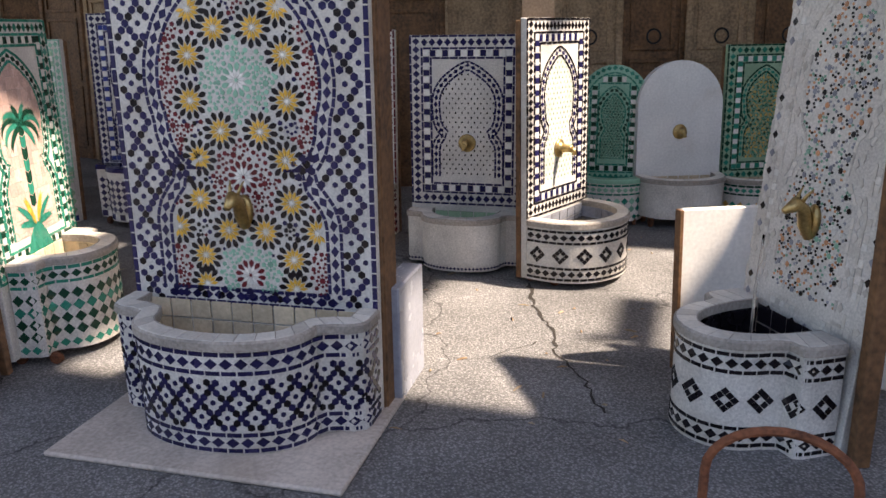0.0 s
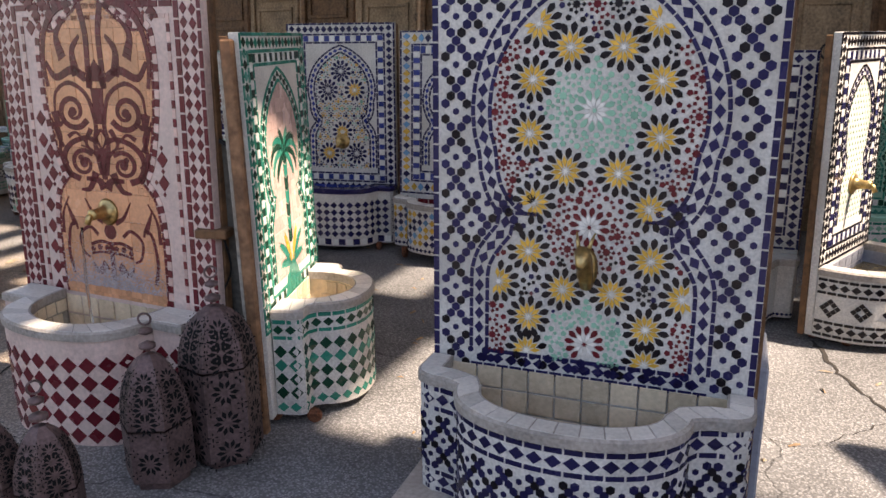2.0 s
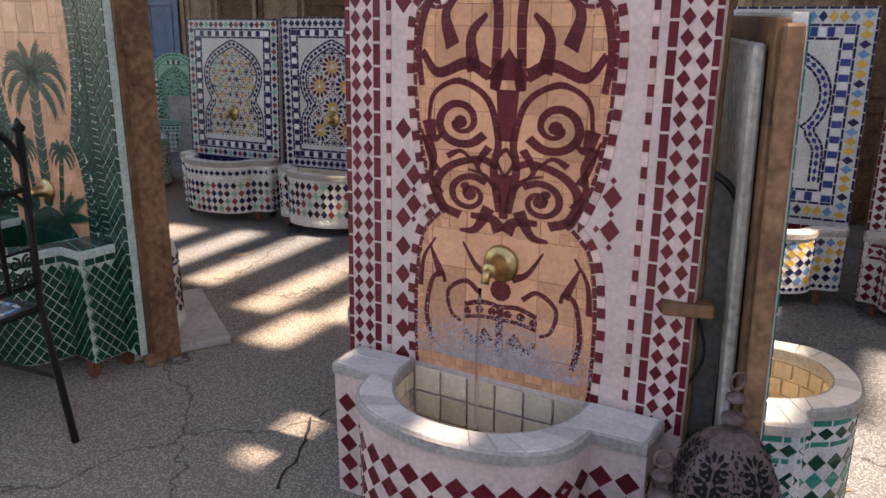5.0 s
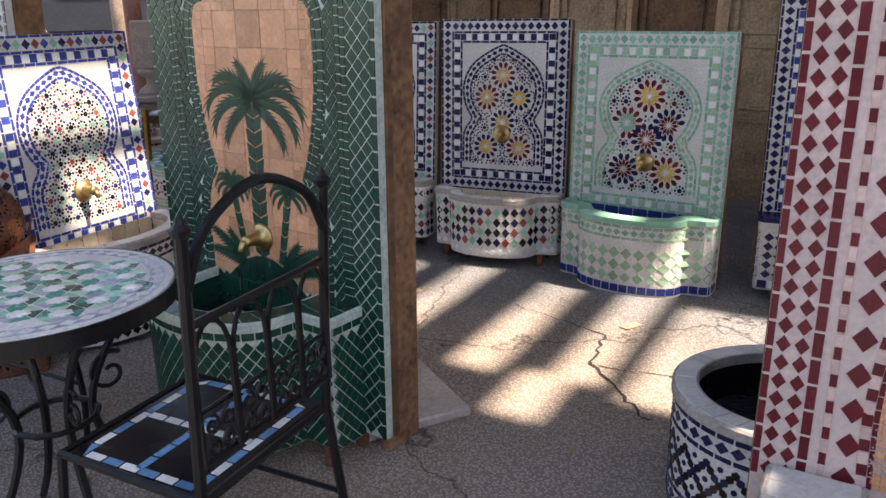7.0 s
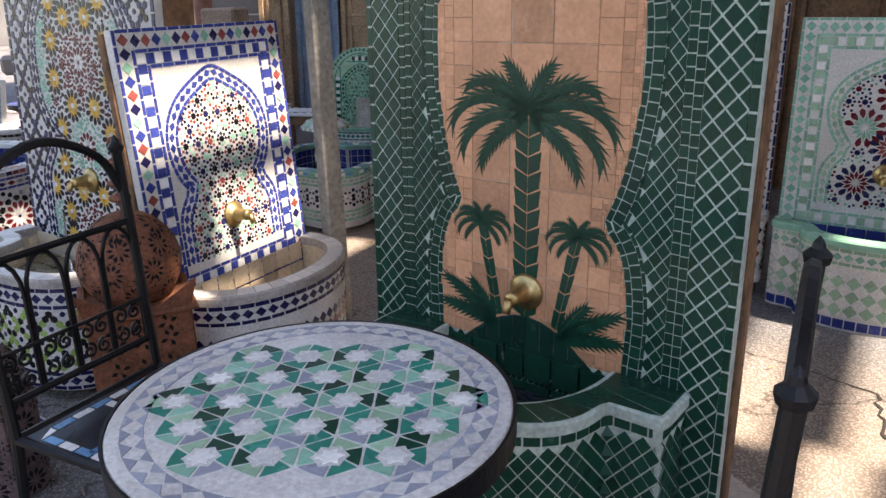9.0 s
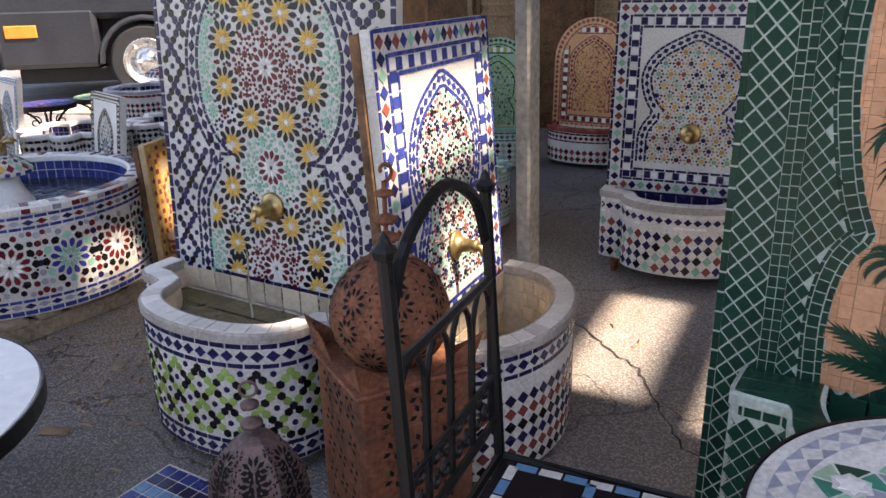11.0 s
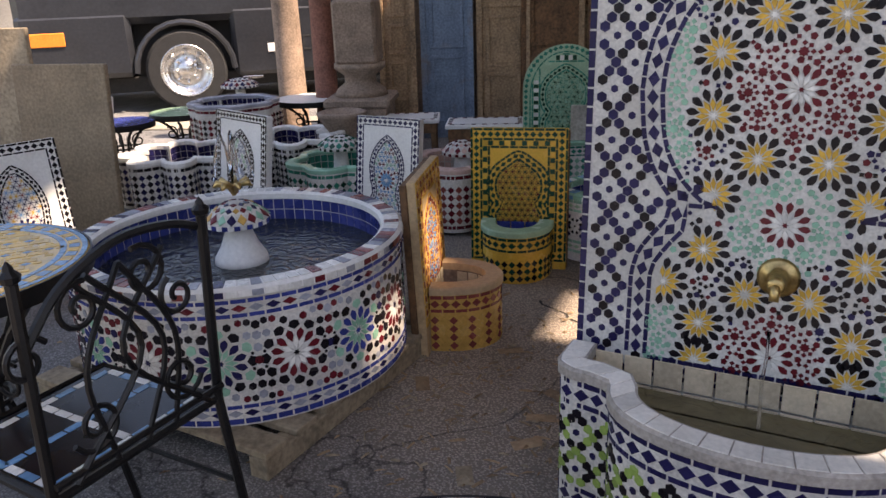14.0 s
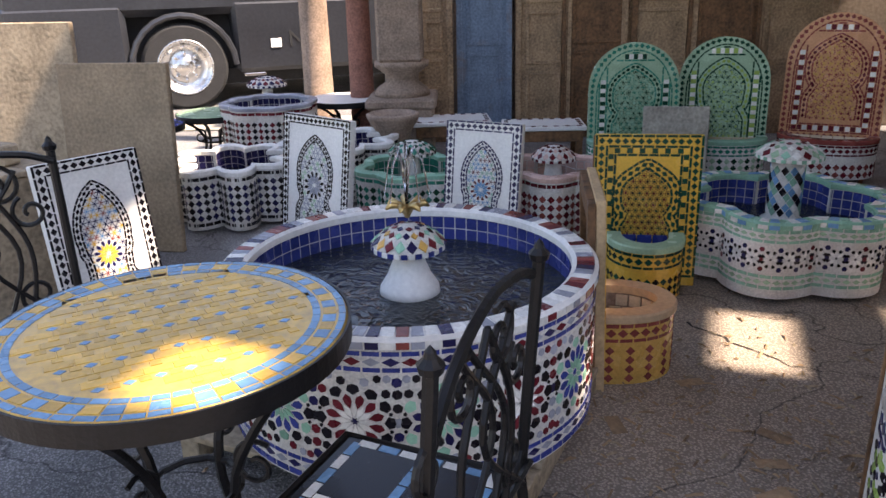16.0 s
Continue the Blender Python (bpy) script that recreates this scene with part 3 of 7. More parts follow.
def spout(parent, v, at, style="disc"):
    bm = bmesh.new()
    turn = Matrix.Rotation(radians(90), 4, "X")
    if style == "disc":
        lathe([(0, 0), (0.045, 0.0), (0.048, 0.006), (0.04, 0.012), (0.028, 0.016), (0.022, 0.03), (0.018, 0.06), (0.02, 0.075), (0.012, 0.08), (0, 0.08)], 20, bm)
        bmesh.ops.transform(bm, matrix=Matrix.Translation((0, 0, v)) @ turn, verts=bm.verts)
        tube([(0, -0.06, v), (0, -0.085, v - 0.005), (0, -0.095, v - 0.03)], 0.011, 8, bm)
    else:
        lathe([(0, 0), (0.03, 0.0), (0.033, 0.01), (0.024, 0.02), (0, 0.02)], 16, bm)
        bmesh.ops.transform(bm, matrix=Matrix.Translation((0, 0, v)) @ turn @ Matrix.Diagonal((0.9, 1.7, 1, 1)), verts=bm.verts)
        tube([(0, -0.01, v - 0.05), (0, -0.035, v - 0.01), (0, -0.05, v + 0.04), (0, -0.08, v + 0.055), (0, -0.12, v + 0.03)], [0.018, 0.022, 0.02, 0.024, 0.010], 8, bm)
        for s in (-1, 1):
            tube([(s * 0.012, -0.07, v + 0.06), (s * 0.018, -0.06, v + 0.085), (s * 0.024, -0.045, v + 0.105)], [0.007, 0.005, 0.002], 6, bm)
    part("spout", bm, BRASS, parent, "aged brass water spout", at, True)


def trickle(parent, x, y, z0, z1):
    bm = tube([(x, y, z1), (x + 0.002, y - 0.006, z1 - 0.06), (x - 0.002, y - 0.010, (z0 + z1) / 2), (x + 0.002, y - 0.012, z0)], [0.004, 0.0035, 0.0045, 0.005], 6)
    ob = part("water_stream", bm, JET, parent, "thin stream of falling water", None, True)
    ob.visible_shadow = False


def wall_fountain(label, left, right, h, design, bas, lean=2.0, z0=0.0, group="wall fountains", thick=0.06, edge=WOOD, spout_at=None, spout_style="disc", arched=False, casters=True, stream=False, split=False, bed=GROUT):
    m, w = placed(left, right)
    t = thing("wall_fountain", m, label, "fountain", group)
    at = pose(0, 0, z0, -lean)
    if arched:
        rr = w / 2
        pts = [(-w / 2, 0)] + [(-rr * math.cos(math.pi * k / 20), h - rr + rr * math.sin(math.pi * k / 20)) for k in range(21)] + [(w / 2, 0)]
        n = len(pts)
        v = [(x, 0, z) for x, z in pts] + [(x, thick, z) for x, z in pts]
        f = [tuple(range(n - 1, -1, -1)), tuple(range(n, 2 * n))] + [(i, (i + 1) % n, n + (i + 1) % n, n + i) for i in range(n)]
        child("back_panel", mesh_of("back_panel", v, f, [bed]), t, "", at)
    else:
        part("back_panel", box(-w / 2, 0, 0, w / 2, thick * 0.55, h, 0.003), bed, t, "", at)
        bm = box(-w / 2 - 0.006, thick * 0.55, -0.002, -w / 2 + 0.05, thick, h - 0.01, 0.003)
        box(w / 2 - 0.05, thick * 0.55, -0.002, w / 2 + 0.006, thick, h - 0.01, 0.003, bm)
        box(-w / 2 + 0.05, thick * 0.55, h - 0.08, w / 2 - 0.05, thick, h - 0.01, 0.003, bm)
        part("backing_frame", bm, edge, t, "brown wooden backing frame", at)
    out = design(w, h)
    if arched:
        main = out[0][1]
        inner_arch = [(x * 0.93, z - 0.02) for x, z in pts]
        deep = [(x * 0.83, z - 0.05) for x, z in pts]
        out = [q for q in out if all(inside(deep, *p) for p in q[0])]
        if len(out) > 5:
            out += along(inner_arch, 0.034, 0.038, "diamond", [main]) + along(deep, 0.010, 0.04, "line", [main])
    loose = []
    if split:
        k = max(1, len(out) // 260)
        loose = out[:260] if split == "first" else out[::k][:260]
        taken = {id(x) for x in loose}
        out = [x for x in out if id(x) not in taken]
        pieces_later(loose, t, at)
    lay("panel_mosaic", out, flat, t, at=at)
    if bas:
        bw = bas.pop("w", w)
        basin(t, bw, z0=z0, **bas)
    if spout_at:
        spout(t, spout_at, at, spout_style)
        if stream:
            trickle(t, 0, -0.095 if spout_style == "disc" else -0.12, bas["h"] - 0.09, spout_at - 0.03)
    if casters and z0 > 0.03:
        for sx in (-1, 1):
            for yy in (-0.12, 0.02):
                bm = lathe([(0, -0.012), (0.022, -0.012), (0.026, -0.007), (0.026, 0.007), (0.022, 0.012), (0, 0.012)], 12)
                bmesh.ops.transform(bm, matrix=Matrix.Translation((sx * 0.38 * w, yy, 0.026)) @ Matrix.Rotation(radians(90), 4, "Y"), verts=bm.verts)
                box(sx * 0.38 * w - 0.016, yy - 0.016, 0.026, sx * 0.38 * w + 0.016, yy + 0.016, z0, 0.002, bm)
                part("caster", bm, RUST, t)
    return t


# panel designs
ROSES = [(0.15, 1.30), (0.066, 1.242), (0.163, 1.161), (0.168, 1.021), (0.069, 0.926), (0.152, 0.837), (0.163, 0.70), (0.248, 0.606), (0.066, 0.60), (0.16, 0.511), (0.163, 0.41)]


def design_roses(zones, hexes=("navy", "navy", "black"), edge="navy", wide=1.0):
    """Two-lobed arch of yellow star flowers between crossing chains of hexagons; zones colour the field round its centre line."""
    def make(w, h):
        hole = keyhole(0.275 * wide, 0.40, 0.80, 1.42, 0.5, 0.275 * wide)
        out, x, lo, hi = frame_bands(w, 0.30, h, [(0.018, "line", 0.045, [edge])], False)
        out += along([(-0.31 * wide, 0.372), (0.31 * wide, 0.372)], 0.036, 0.042, "diamond", ["navy"])
        out += along([(-0.33 * wide, 0.348), (0.33 * wide, 0.348)], 0.012, 0.04, "line", ["navy"])
        out += along([(-0.275 * wide, 0.395), (0.275 * wide, 0.395)], 0.012, 0.04, "line", ["navy"])
        out += arch_band(hole, 0.036, 0.042, "navy", ["navy"])
        big = grow(hole, 0.064)
        taken = []

        def zone(u, v):
            for zv, zr, c in zones:
                if math.hypot(u, v - zv) < zr:
                    return c
            if abs(u) > 0.20 * wide:
                return zones[1][2]
            return ("black", "red", "black", "navy")[int(abs(math.sin(u * 91.7 + v * 47.3)) * 39.9) % 4]
        heads = [(s_ * u * wide, v, 0.064, "white", "yellow", "black") for u, v in ROSES for s_ in (-1, 1)]
        heads += [(0, 1.085, 0.056, zones[0][2], "white", zones[0][2]), (0, 0.779, 0.056, "red", "white", "red"), (0, 0.449, 0.056, "red", "white", "red")]
        for u, v, r, core, petal, tip in heads:
            if inside(hole, u, v):
                out += [q for q in bloom(u, v, r, 12, core, petal, tip, 0.13) if all(inside(hole, *p) for p in q[0])]
                taken.append((u, v, r))
        ringed = []
        for u, v, r in taken:
            for k in range(12):
                a = 0.13 + math.tau * k / 12
                p, q = u + 1.13 * r * math.cos(a), v + 1.13 * r * math.sin(a)
                if inside(hole, p, q) and all((p - b) ** 2 + (q - c) ** 2 > (e + 0.006) ** 2 for b, c, e in taken) and all((p - b) ** 2 + (q - c) ** 2 > 0.0155 ** 2 for b, c, e in ringed):
                    piece = gon(p, q, 0.0088, 5, a)
                    if all(inside(hole, *z) for z in piece):
                        out.append((piece, zone(p, q)))
                        ringed.append((p, q, 0.0075))
        out += flowers(hole, (-0.29, 0.29, 0.40, 1.42), 0.052, zone, taken + ringed)
        out += chains(-x + 0.004, x - 0.004, 0.33, h - 0.02, lambda u, v: not inside(big, u, v) and (v > 0.37 or abs(u) > 0.34), 0.092, 0.124, list(hexes), hexes[0], 0.0138)
        return out
    return make


def design_arch(edge, inner_edge, field, cols, petal=("yellow", "navy"), step=0.042, foot=0.30, wide=0.05, outer_cols=None, medal=None, alt="white"):
    """A framed white panel with a keyhole arch; field is 'dots', 'roses', 'speckle' or 'plain'."""
    def make(w, h):
        bands = [(0.012, "line", 0.05, [edge]), (wide, "diamond", step, outer_cols or [edge]), (0.012, "line", 0.05, [edge]), (wide * 0.75, "square", step * 0.8, [inner_edge, alt]), (0.012, "line", 0.05, [edge])]
        out, x, lo, hi = frame_bands(w, foot, h, bands)
        a = x * 0.77
        hole = keyhole(a, lo + 0.03, lo + (hi - lo) * 0.42, hi - 0.055, 0.62, a)
        out += arch_band(hole, 0.030, 0.036, edge, [inner_edge])
        taken = []
        if field == "roses":
            rr, zc = a * 0.40, hi - 0.085 - a
            low = lo + 0.05 + rr
            spots = [(-0.52 * a, low), (0.52 * a, low), (0, low + 0.75 * a), (-0.5 * a, zc - 0.1 * a), (0.5 * a, zc - 0.1 * a), (0, zc + 0.55 * a)]
            for k, (u, v) in enumerate(spots):
                c = petal[k % len(petal)]
                out += [q for q in bloom(u, v, rr, 12, "white", c, cols[k % 2]) if all(inside(hole, *p) for p in q[0])]
                taken.append((u, v, rr))
        if field in ("roses", "speckle"):
            out += flowers(hole, (-a, a, lo, hi), a * 0.29, lambda u, v: cols[int(abs(math.sin(u * 37.1 + v * 71.7)) * 39.99) % len(cols)], taken, 8, True)
        elif field == "tiled":
            out += fill_cells(hole, 0.10, [(i * 0.1 - 0.05, lo + j * 0.1) for i in range(-4, 5) for j in range(14)], cols[0])
        elif field == "dots":
            out += lattice((-a, a, lo, hi, lambda u, v: inside(hole, u, v)), 0.034, 0.05, lambda i, j: cols[0], 0.28)
        if medal:
            out += rosette(0, medal, 0.055, 14, "white", cols[0], cols[0]) + rosette(0, medal, 0.085, 16, "white", "white", cols[0])[1:]
        return out
    return make


def worn(design, keep=0.62):
    """The design with pieces fallen out."""
    def make(w, h):
        luck = random.Random(8)
        return [q for q in design(w, h) if luck.random() < keep]
    return make


def design_blank(w, h):
    return along([(-w / 2 + 0.02, h * 0.5), (w / 2 - 0.02, h * 0.5)], 0.002, w, "line", ["white"])


def frond(u, v, length, angle, droop, width, n=11):
    """An arching palm leaf: a thin rib and two rows of pointed leaflets."""
    line = []
    way = 1 if math.cos(angle) >= 0 else -1
    a, x, y = angle, u, v
    for k in range(n + 1):
        line.append((x, y))
        x += length / n * math.cos(a)
        y += length / n * math.sin(a)
        a -= droop * way / n * (0.5 + k / n)
    out = []
    for k in range(n):
        (x0, y0), (x1, y1) = line[k], line[k + 1]
        dx, dy = x1 - x0, y1 - y0
        q = math.hypot(dx, dy)
        f = math.sin(math.pi * min(1, 0.22 + 0.70 * (k + 0.5) / n)) ** 0.7
        for s in (-1, 1):
            ww = width * f * (1.15 if s < 0 else 0.6) * way * s
            nx, ny = -dy / q * ww, dx / q * ww
            out.append([(x0, y0), (x1, y1), (x1 + nx + dx * 1.5, y1 + ny + dy * 1.5), (x0 + nx * 0.45 + dx * 0.5, y0 + ny * 0.45 + dy * 0.5)])
    return out


def palm_tree(u, v0, v1, trunk, size, cols, lean=0.0):
    out = []
    n = max(4, int((v1 - v0) / 0.045))
    for k in range(n):
        a, b = v0 + (v1 - v0) * k / n, v0 + (v1 - v0) * (k + 1) / n - 0.002
        x0, x1 = u + lean * k / n, u + lean * (k + 1) / n
        c = cols[k % len(cols)]
        out.append(([(x0 - trunk * 0.95, a), (x0, a - trunk * 0.5), (x1, b - trunk * 0.5), (x1 - trunk * 1.1, b)], c))
        out.append(([(x0 + 0.001, a - trunk * 0.5), (x0 + trunk * 0.95, a), (x1 + trunk * 1.1, b), (x1 + 0.001, b - trunk * 0.5)], c))
    for k, (ang, ln, dr) in enumerate(((80, 0.55, 0.9), (56, 0.85, 1.9), (34, 1.08, 2.2), (10, 1.0, 1.9), (-22, 0.8, 1.1))):
        for s in (1, -1):
            a = ang if s > 0 else 180 - ang
            out += [(p, cols[(k + (s > 0)) % len(cols)]) for p in frond(u + lean, v1 - 0.01, size * ln, radians(a), dr, size * 0.12)]
    return out


def waisted(a, v0, waist, top, pinch=0.74):
    """A soft two-lobed outline with a nipped waist."""
    half = smooth_line([(a * 0.98, v0, 0), (a * 1.0, v0 + (waist - v0) * 0.45, 0), (a * 0.92, waist - 0.07, 0), (a * pinch, waist, 0)], 5)[:-1]
    half += smooth_line([(a * pinch, waist, 0), (a * 0.9, waist + 0.12, 0), (a * 1.02, waist + 0.32, 0), (a * 0.98, waist + 0.5, 0), (a * 0.7, top - 0.12, 0), (0, top, 0)], 5)
    half = [(p[0], p[1]) for p in half]
    return half + [(-x, z) for x, z in reversed(half[:-1])]


def design_palm(light, dark, field, a_ratio, foot, lattice_cols, grid, small=True, bands=None):
    def make(w, h):
        a = w * a_ratio
        waist = foot + (h - foot) * 0.315
        hole = waisted(a, foot + 0.02, waist, h - 0.16)
        ring_ = grow(hole, 0.05)
        out = []
        ct = 0.11
        out += fill_cells(hole, ct, [(i * ct - ct / 2, foot + j * ct) for i in range(-4, 5) for j in range(20)], field)
        out += along(grow(hole, 0.007), 0.013, 0.03, "line", [dark[0]])
        out += along(grow(hole, 0.028), 0.024, 0.028, "line", [light, dark[0]] if small else dark)
        out += along(grow(hole, 0.046), 0.008, 0.03, "line", [light])
        x = w / 2
        if bands:
            more, x, lo, hi = frame_bands(w, foot, h, bands, False)
            out += more
        pu, pv = grid
        k_ = round(2 * x / pu)
        out += trimmed(lattice((-x, x, foot - 0.1, h - 0.03, lambda u, v: not inside(ring_, u, v)), 2 * x / k_, pv, lambda i, j: lattice_cols[(i * 7 + j * 3) % len(lattice_cols)], 0.90), -x, x)
        return out
    return make


def palm_overlay(t, at, tiles):
    lay("palm_inlay", tiles, lambda u, v, h: (u, -h - 0.0022, v), t, 0.0014, at)


# ---- the ground ----
me = bpy.data.meshes.new("ground")
gb = bmesh.new()
bmesh.ops.create_grid(gb, x_segments=8, y_segments=8, size=400)
gb.to_mesh(me)
gb.free()
me.materials.append(ASPHALT)
tagged(new("ground", me), "dusty grey cracked asphalt yard", "ground", kind="structure")

# ---- an unseen canopy, added to shade the yard, with gaps cut for sun patches ----
CZ = 3.4
SHIFT = Vector(SUN_FROM).normalized() * (CZ / math.tan(SUN_ELEVATION))
ALONG = Vector((0.30, 0.95)).normalized()
ACROSS = Vector((0.95, -0.30)).normalized()
GAPS = [((0.12, 3.1), 0.8, 1.3), ((0.66, 3.35), 0.26, 0.6), ((0.60, 2.78), 0.14, 0.4), ((1.02, 3.1), 0.32, 1.2), ((-7.1, 5.62), 0.14, 0.3), ((0.15, 4.1), 0.7, 0.6), ((1.1, 3.9), 0.5, 0.9), ((-0.75, 3.5), 0.8, 1.3), ((-1.2, 3.15), 0.4, 0.9), ((-3.3, 4.02), 0.22, 0.35), ((-2.05, 3.15), 0.5, 0.55), ((-1.45, 4.5), 0.3, 0.6), ((-2.66, 4.45), 0.32, 1.0), ((-3.02, 4.68), 0.2, 1.1), ((-3.42, 4.74), 0.22, 1.1), ((-3.82, 4.95), 0.2, 0.95), ((-4.2, 5.1), 0.2, 0.7), ((-2.2, 4.3), 0.2, 0.7),
        ((-5.95, 4.52), 0.2, 0.85), ((-5.62, 4.62), 0.2, 0.5), ((-5.50, 4.2), 0.1, 0.5), ((-4.72, 5.05), 0.3, 0.9), ((-4.35, 4.6), 0.2, 0.5), ((-6.2, 5.74), 0.34, 0.5), ((-5.5, 5.75), 0.24, 0.5), ((-8.33, 4.22), 0.2, 0.2), ((-8.95, 6.2), 0.2, 0.5), ((-7.12, 5.15), 0.14, 0.3), ((-3.05, 3.2), 0.1, 0.35), ((-2.6, 2.75), 0.12, 0.3), ((-9.3, 7.6), 0.5, 0.6)]
canopy = thing("canopy", pose(0, 0, CZ), "unseen board canopy added to shade the yard, gaps cut for sun patches", "canopy", kind="structure")
pl = 0.1
q = -9.6
verts, faces = [], []
while q < 9.0:
    cuts = []
    for (gx, gy), wq, wp in GAPS:
        c = Vector((gx, gy)) + SHIFT
        cq, cp = c.dot(ACROSS), c.dot(ALONG)
        if abs(cq - (q + pl / 2)) < wq / 2:
            cuts.append((cp - wp / 2, cp + wp / 2))
    p0, p1 = 0.75 - 0.057 * q + 0.03 * math.sin(q * 9), (8.4 if q > -8.8 else 6.6) + 0.1 * math.sin(q * 5.3)
    spans, s = [], p0
    for a, b in sorted(cuts):
        if a > s:
            spans.append((s, a))
        s = max(s, b)
    if s < p1:
        spans.append((s, p1))
    for a, b in spans:
        n0 = len(verts)
        for z in (0, 0.025):
            for qq, pp in ((q, a), (q + pl - 0.001, a), (q + pl - 0.001, b), (q, b)):
                c = ACROSS * qq + ALONG * pp
                verts.append((c.x, c.y, z))
        faces += [tuple(n0 + i for i in f) for f in ((3, 2, 1, 0), (4, 5, 6, 7), (0, 1, 5, 4), (1, 2, 6, 5), (2, 3, 7, 6), (3, 0, 4, 7))]
    q += pl
child("boards", mesh_of("boards", verts, faces, [PALEWOOD]), canopy)
bm = bmesh.new()
for x in (-10.9, 8):
    for y in (3.2, 7.5):
        box(x - 0.06, y - 0.06, -CZ, x + 0.06, y + 0.06, 0, 0.01, bm)
part("post", bm, WOOD, canopy)

# ---- the wall fountains ----
f_a = wall_fountain("tall blue and white mosaic wall fountain with yellow rosettes", (-1.085, 2.56), (-0.225, 2.345), 1.62, design_roses([(1.085, 0.14, "mint"), (0.779, 0.13, "red"), (0.449, 0.125, "mint")]), dict(d=0.36, h=0.385, kind="wave", skin=skin_chains(0.085, ["navy", "navy", "black"], "navy"), rim=PLAIN), lean=1, z0=0.02, spout_at=0.67, spout_style="animal", casters=False, split=True)
f_p = wall_fountain("leaning blue and white mosaic wall fountain with running spout", (-6.345, 4.557), (-5.457, 4.195), 1.62, design_roses([(1.085, 0.16, "red"), (0.779, 0.13, "mint"), (0.449, 0.125, "red")], ("navy", "black", "navy"), "navy", 1.06), dict(d=0.38, h=0.47, kind="wave", skin=skin_chains(0.095, ["black", "leaf"], "navy"), rim=PLAIN, water=(MURKY, 0.1)), lean=3, z0=0.055, spout_at=0.655, casters=False, split=True, stream=True)
f_b = wall_fountain("white wall fountain with blue keyhole arch", (-0.19, 4.22), (0.42, 4.06), 1.2, design_arch("navy", "navy", "dots", ["black"]), dict(d=0.26, h=0.30, kind="lobe", skin=skin_lattice(0.3, ["white"], None, foot=("diamond", ["navy"]), low=0.02), inner=TILE["sage"], lining_col="sage", water=(MURKY, 0.06)), lean=1, z0=0.02, spout_at=0.64, casters=False)
f_c = wall_fountain("white mosaic wall fountain with black cross pattern basin", (0.40, 3.72), (0.78, 4.2), 1.26, design_arch("black", "navy", "dots", ["sage"], step=0.036), dict(d=0.36, h=0.34, kind="half", skin=skin_crosses(0.115, "black"), inner=TILE["grey"], lining_col="grey", water=(MURKY, 0.09)), lean=1, z0=0.035, spout_at=0.62, spout_style="disc")
f_d = wall_fountain("teal arched wall fountain with round-headed panel", (0.88, 5.12), (1.30, 5.02), 0.98, design_arch("teal", "green", "speckle", ["teal", "green"], step=0.036, foot=0.22, outer_cols=["teal"]), dict(d=0.2, h=0.31, kind="half", skin=skin_lattice(0.05, ["teal", "mint"], ("teal", "mint"), 0.05, ("diamond", ["teal"])), rim=TILE["mint"], inner=TILE["teal"], lining_col="teal"), lean=2, z0=0.035, arched=True, bed=TILE["mint"])
f_d2 = wall_fountain("plain pinkish white arched wall fountain, untiled", (1.24, 4.98), (1.80, 5.04), 0.97, design_blank, dict(d=0.26, h=0.32, kind="half", skin=skin_lattice(0.6, ["white"], None), rim=PLAIN), lean=3, z0=0.07, arched=True, spout_at=0.52, bed=PLAIN)
f_d3 = wall_fountain("green and yellow mosaic wall fountain", (1.83, 5.1), (2.38, 5.2), 1.1, design_arch("green", "teal", "speckle", ["gold", "teal", "green"], outer_cols=["teal", "green"], foot=0.22), dict(d=0.22, h=0.28, kind="half", skin=skin_lattice(0.05, ["teal", "gold"], ("green", "teal"), 0.05)), lean=2, z0=0.03, bed=TILE["sage"])
f_palm = wall_fountain("teal palm tree mosaic wall fountain with cream basin", (-1.66, 2.74), (-1.66, 3.39), 1.27, design_arch("teal", "green", "tiled", ["pink"], outer_cols=["teal", "green"], step=0.034, wide=0.04), dict(w=0.56, d=0.28, h=0.42, kind="lobe", skin=skin_lattice(0.05, ["green", "teal", "green"], ("teal", "green"), 0.05, ("diamond", ["teal"]))), lean=1, z0=0.04)
f_pt = wall_fountain("blue and white wall fountain with pointed arch", (-2.36, 5.27), (-1.66, 5.18), 1.34, design_arch("navy", "blue", "roses", ["navy", "navy", "mint", "gold"]), dict(d=0.24, h=0.40, kind="lobe", skin=skin_lattice(0.05, ["navy"], None, 0.045, ("square", ["navy", "white"])), rim=TILE["navy"], inner=TILE["blue"], lining_col="blue"), lean=2, z0=0.04, spout_at=0.62)
f_y = wall_fountain("white, blue and yellow wall fountain with round medallion", (-1.62, 5.05), (-0.90, 4.84), 1.26, design_arch("navy", "blue", "plain", ["navy"], outer_cols=["yellow", "sky", "navy", "yellow"], medal=0.82, wide=0.062), dict(d=0.26, h=0.36, kind="wave", skin=skin_lattice(0.042, ["navy", "sky", "yellow", "navy", "yellow"], None, 0.042, ("diamond", ["navy"]), 0.03), inner=TILE["red"], lining_col="red"), lean=3, z0=0.07, spout_at=0.56)
f_br = wall_fountain("rust red mosaic wall fountain", (-0.84, 4.78), (-0.30, 4.60), 1.2, design_arch("red", "rust", "speckle", ["rust", "red", "gold"]), dict(d=0.24, h=0.36, kind="lobe", skin=skin_lattice(0.045, ["red"], ("red", "red"), 0.045), inner=TILE["red"], lining_col="red"), lean=2, z0=0.05)
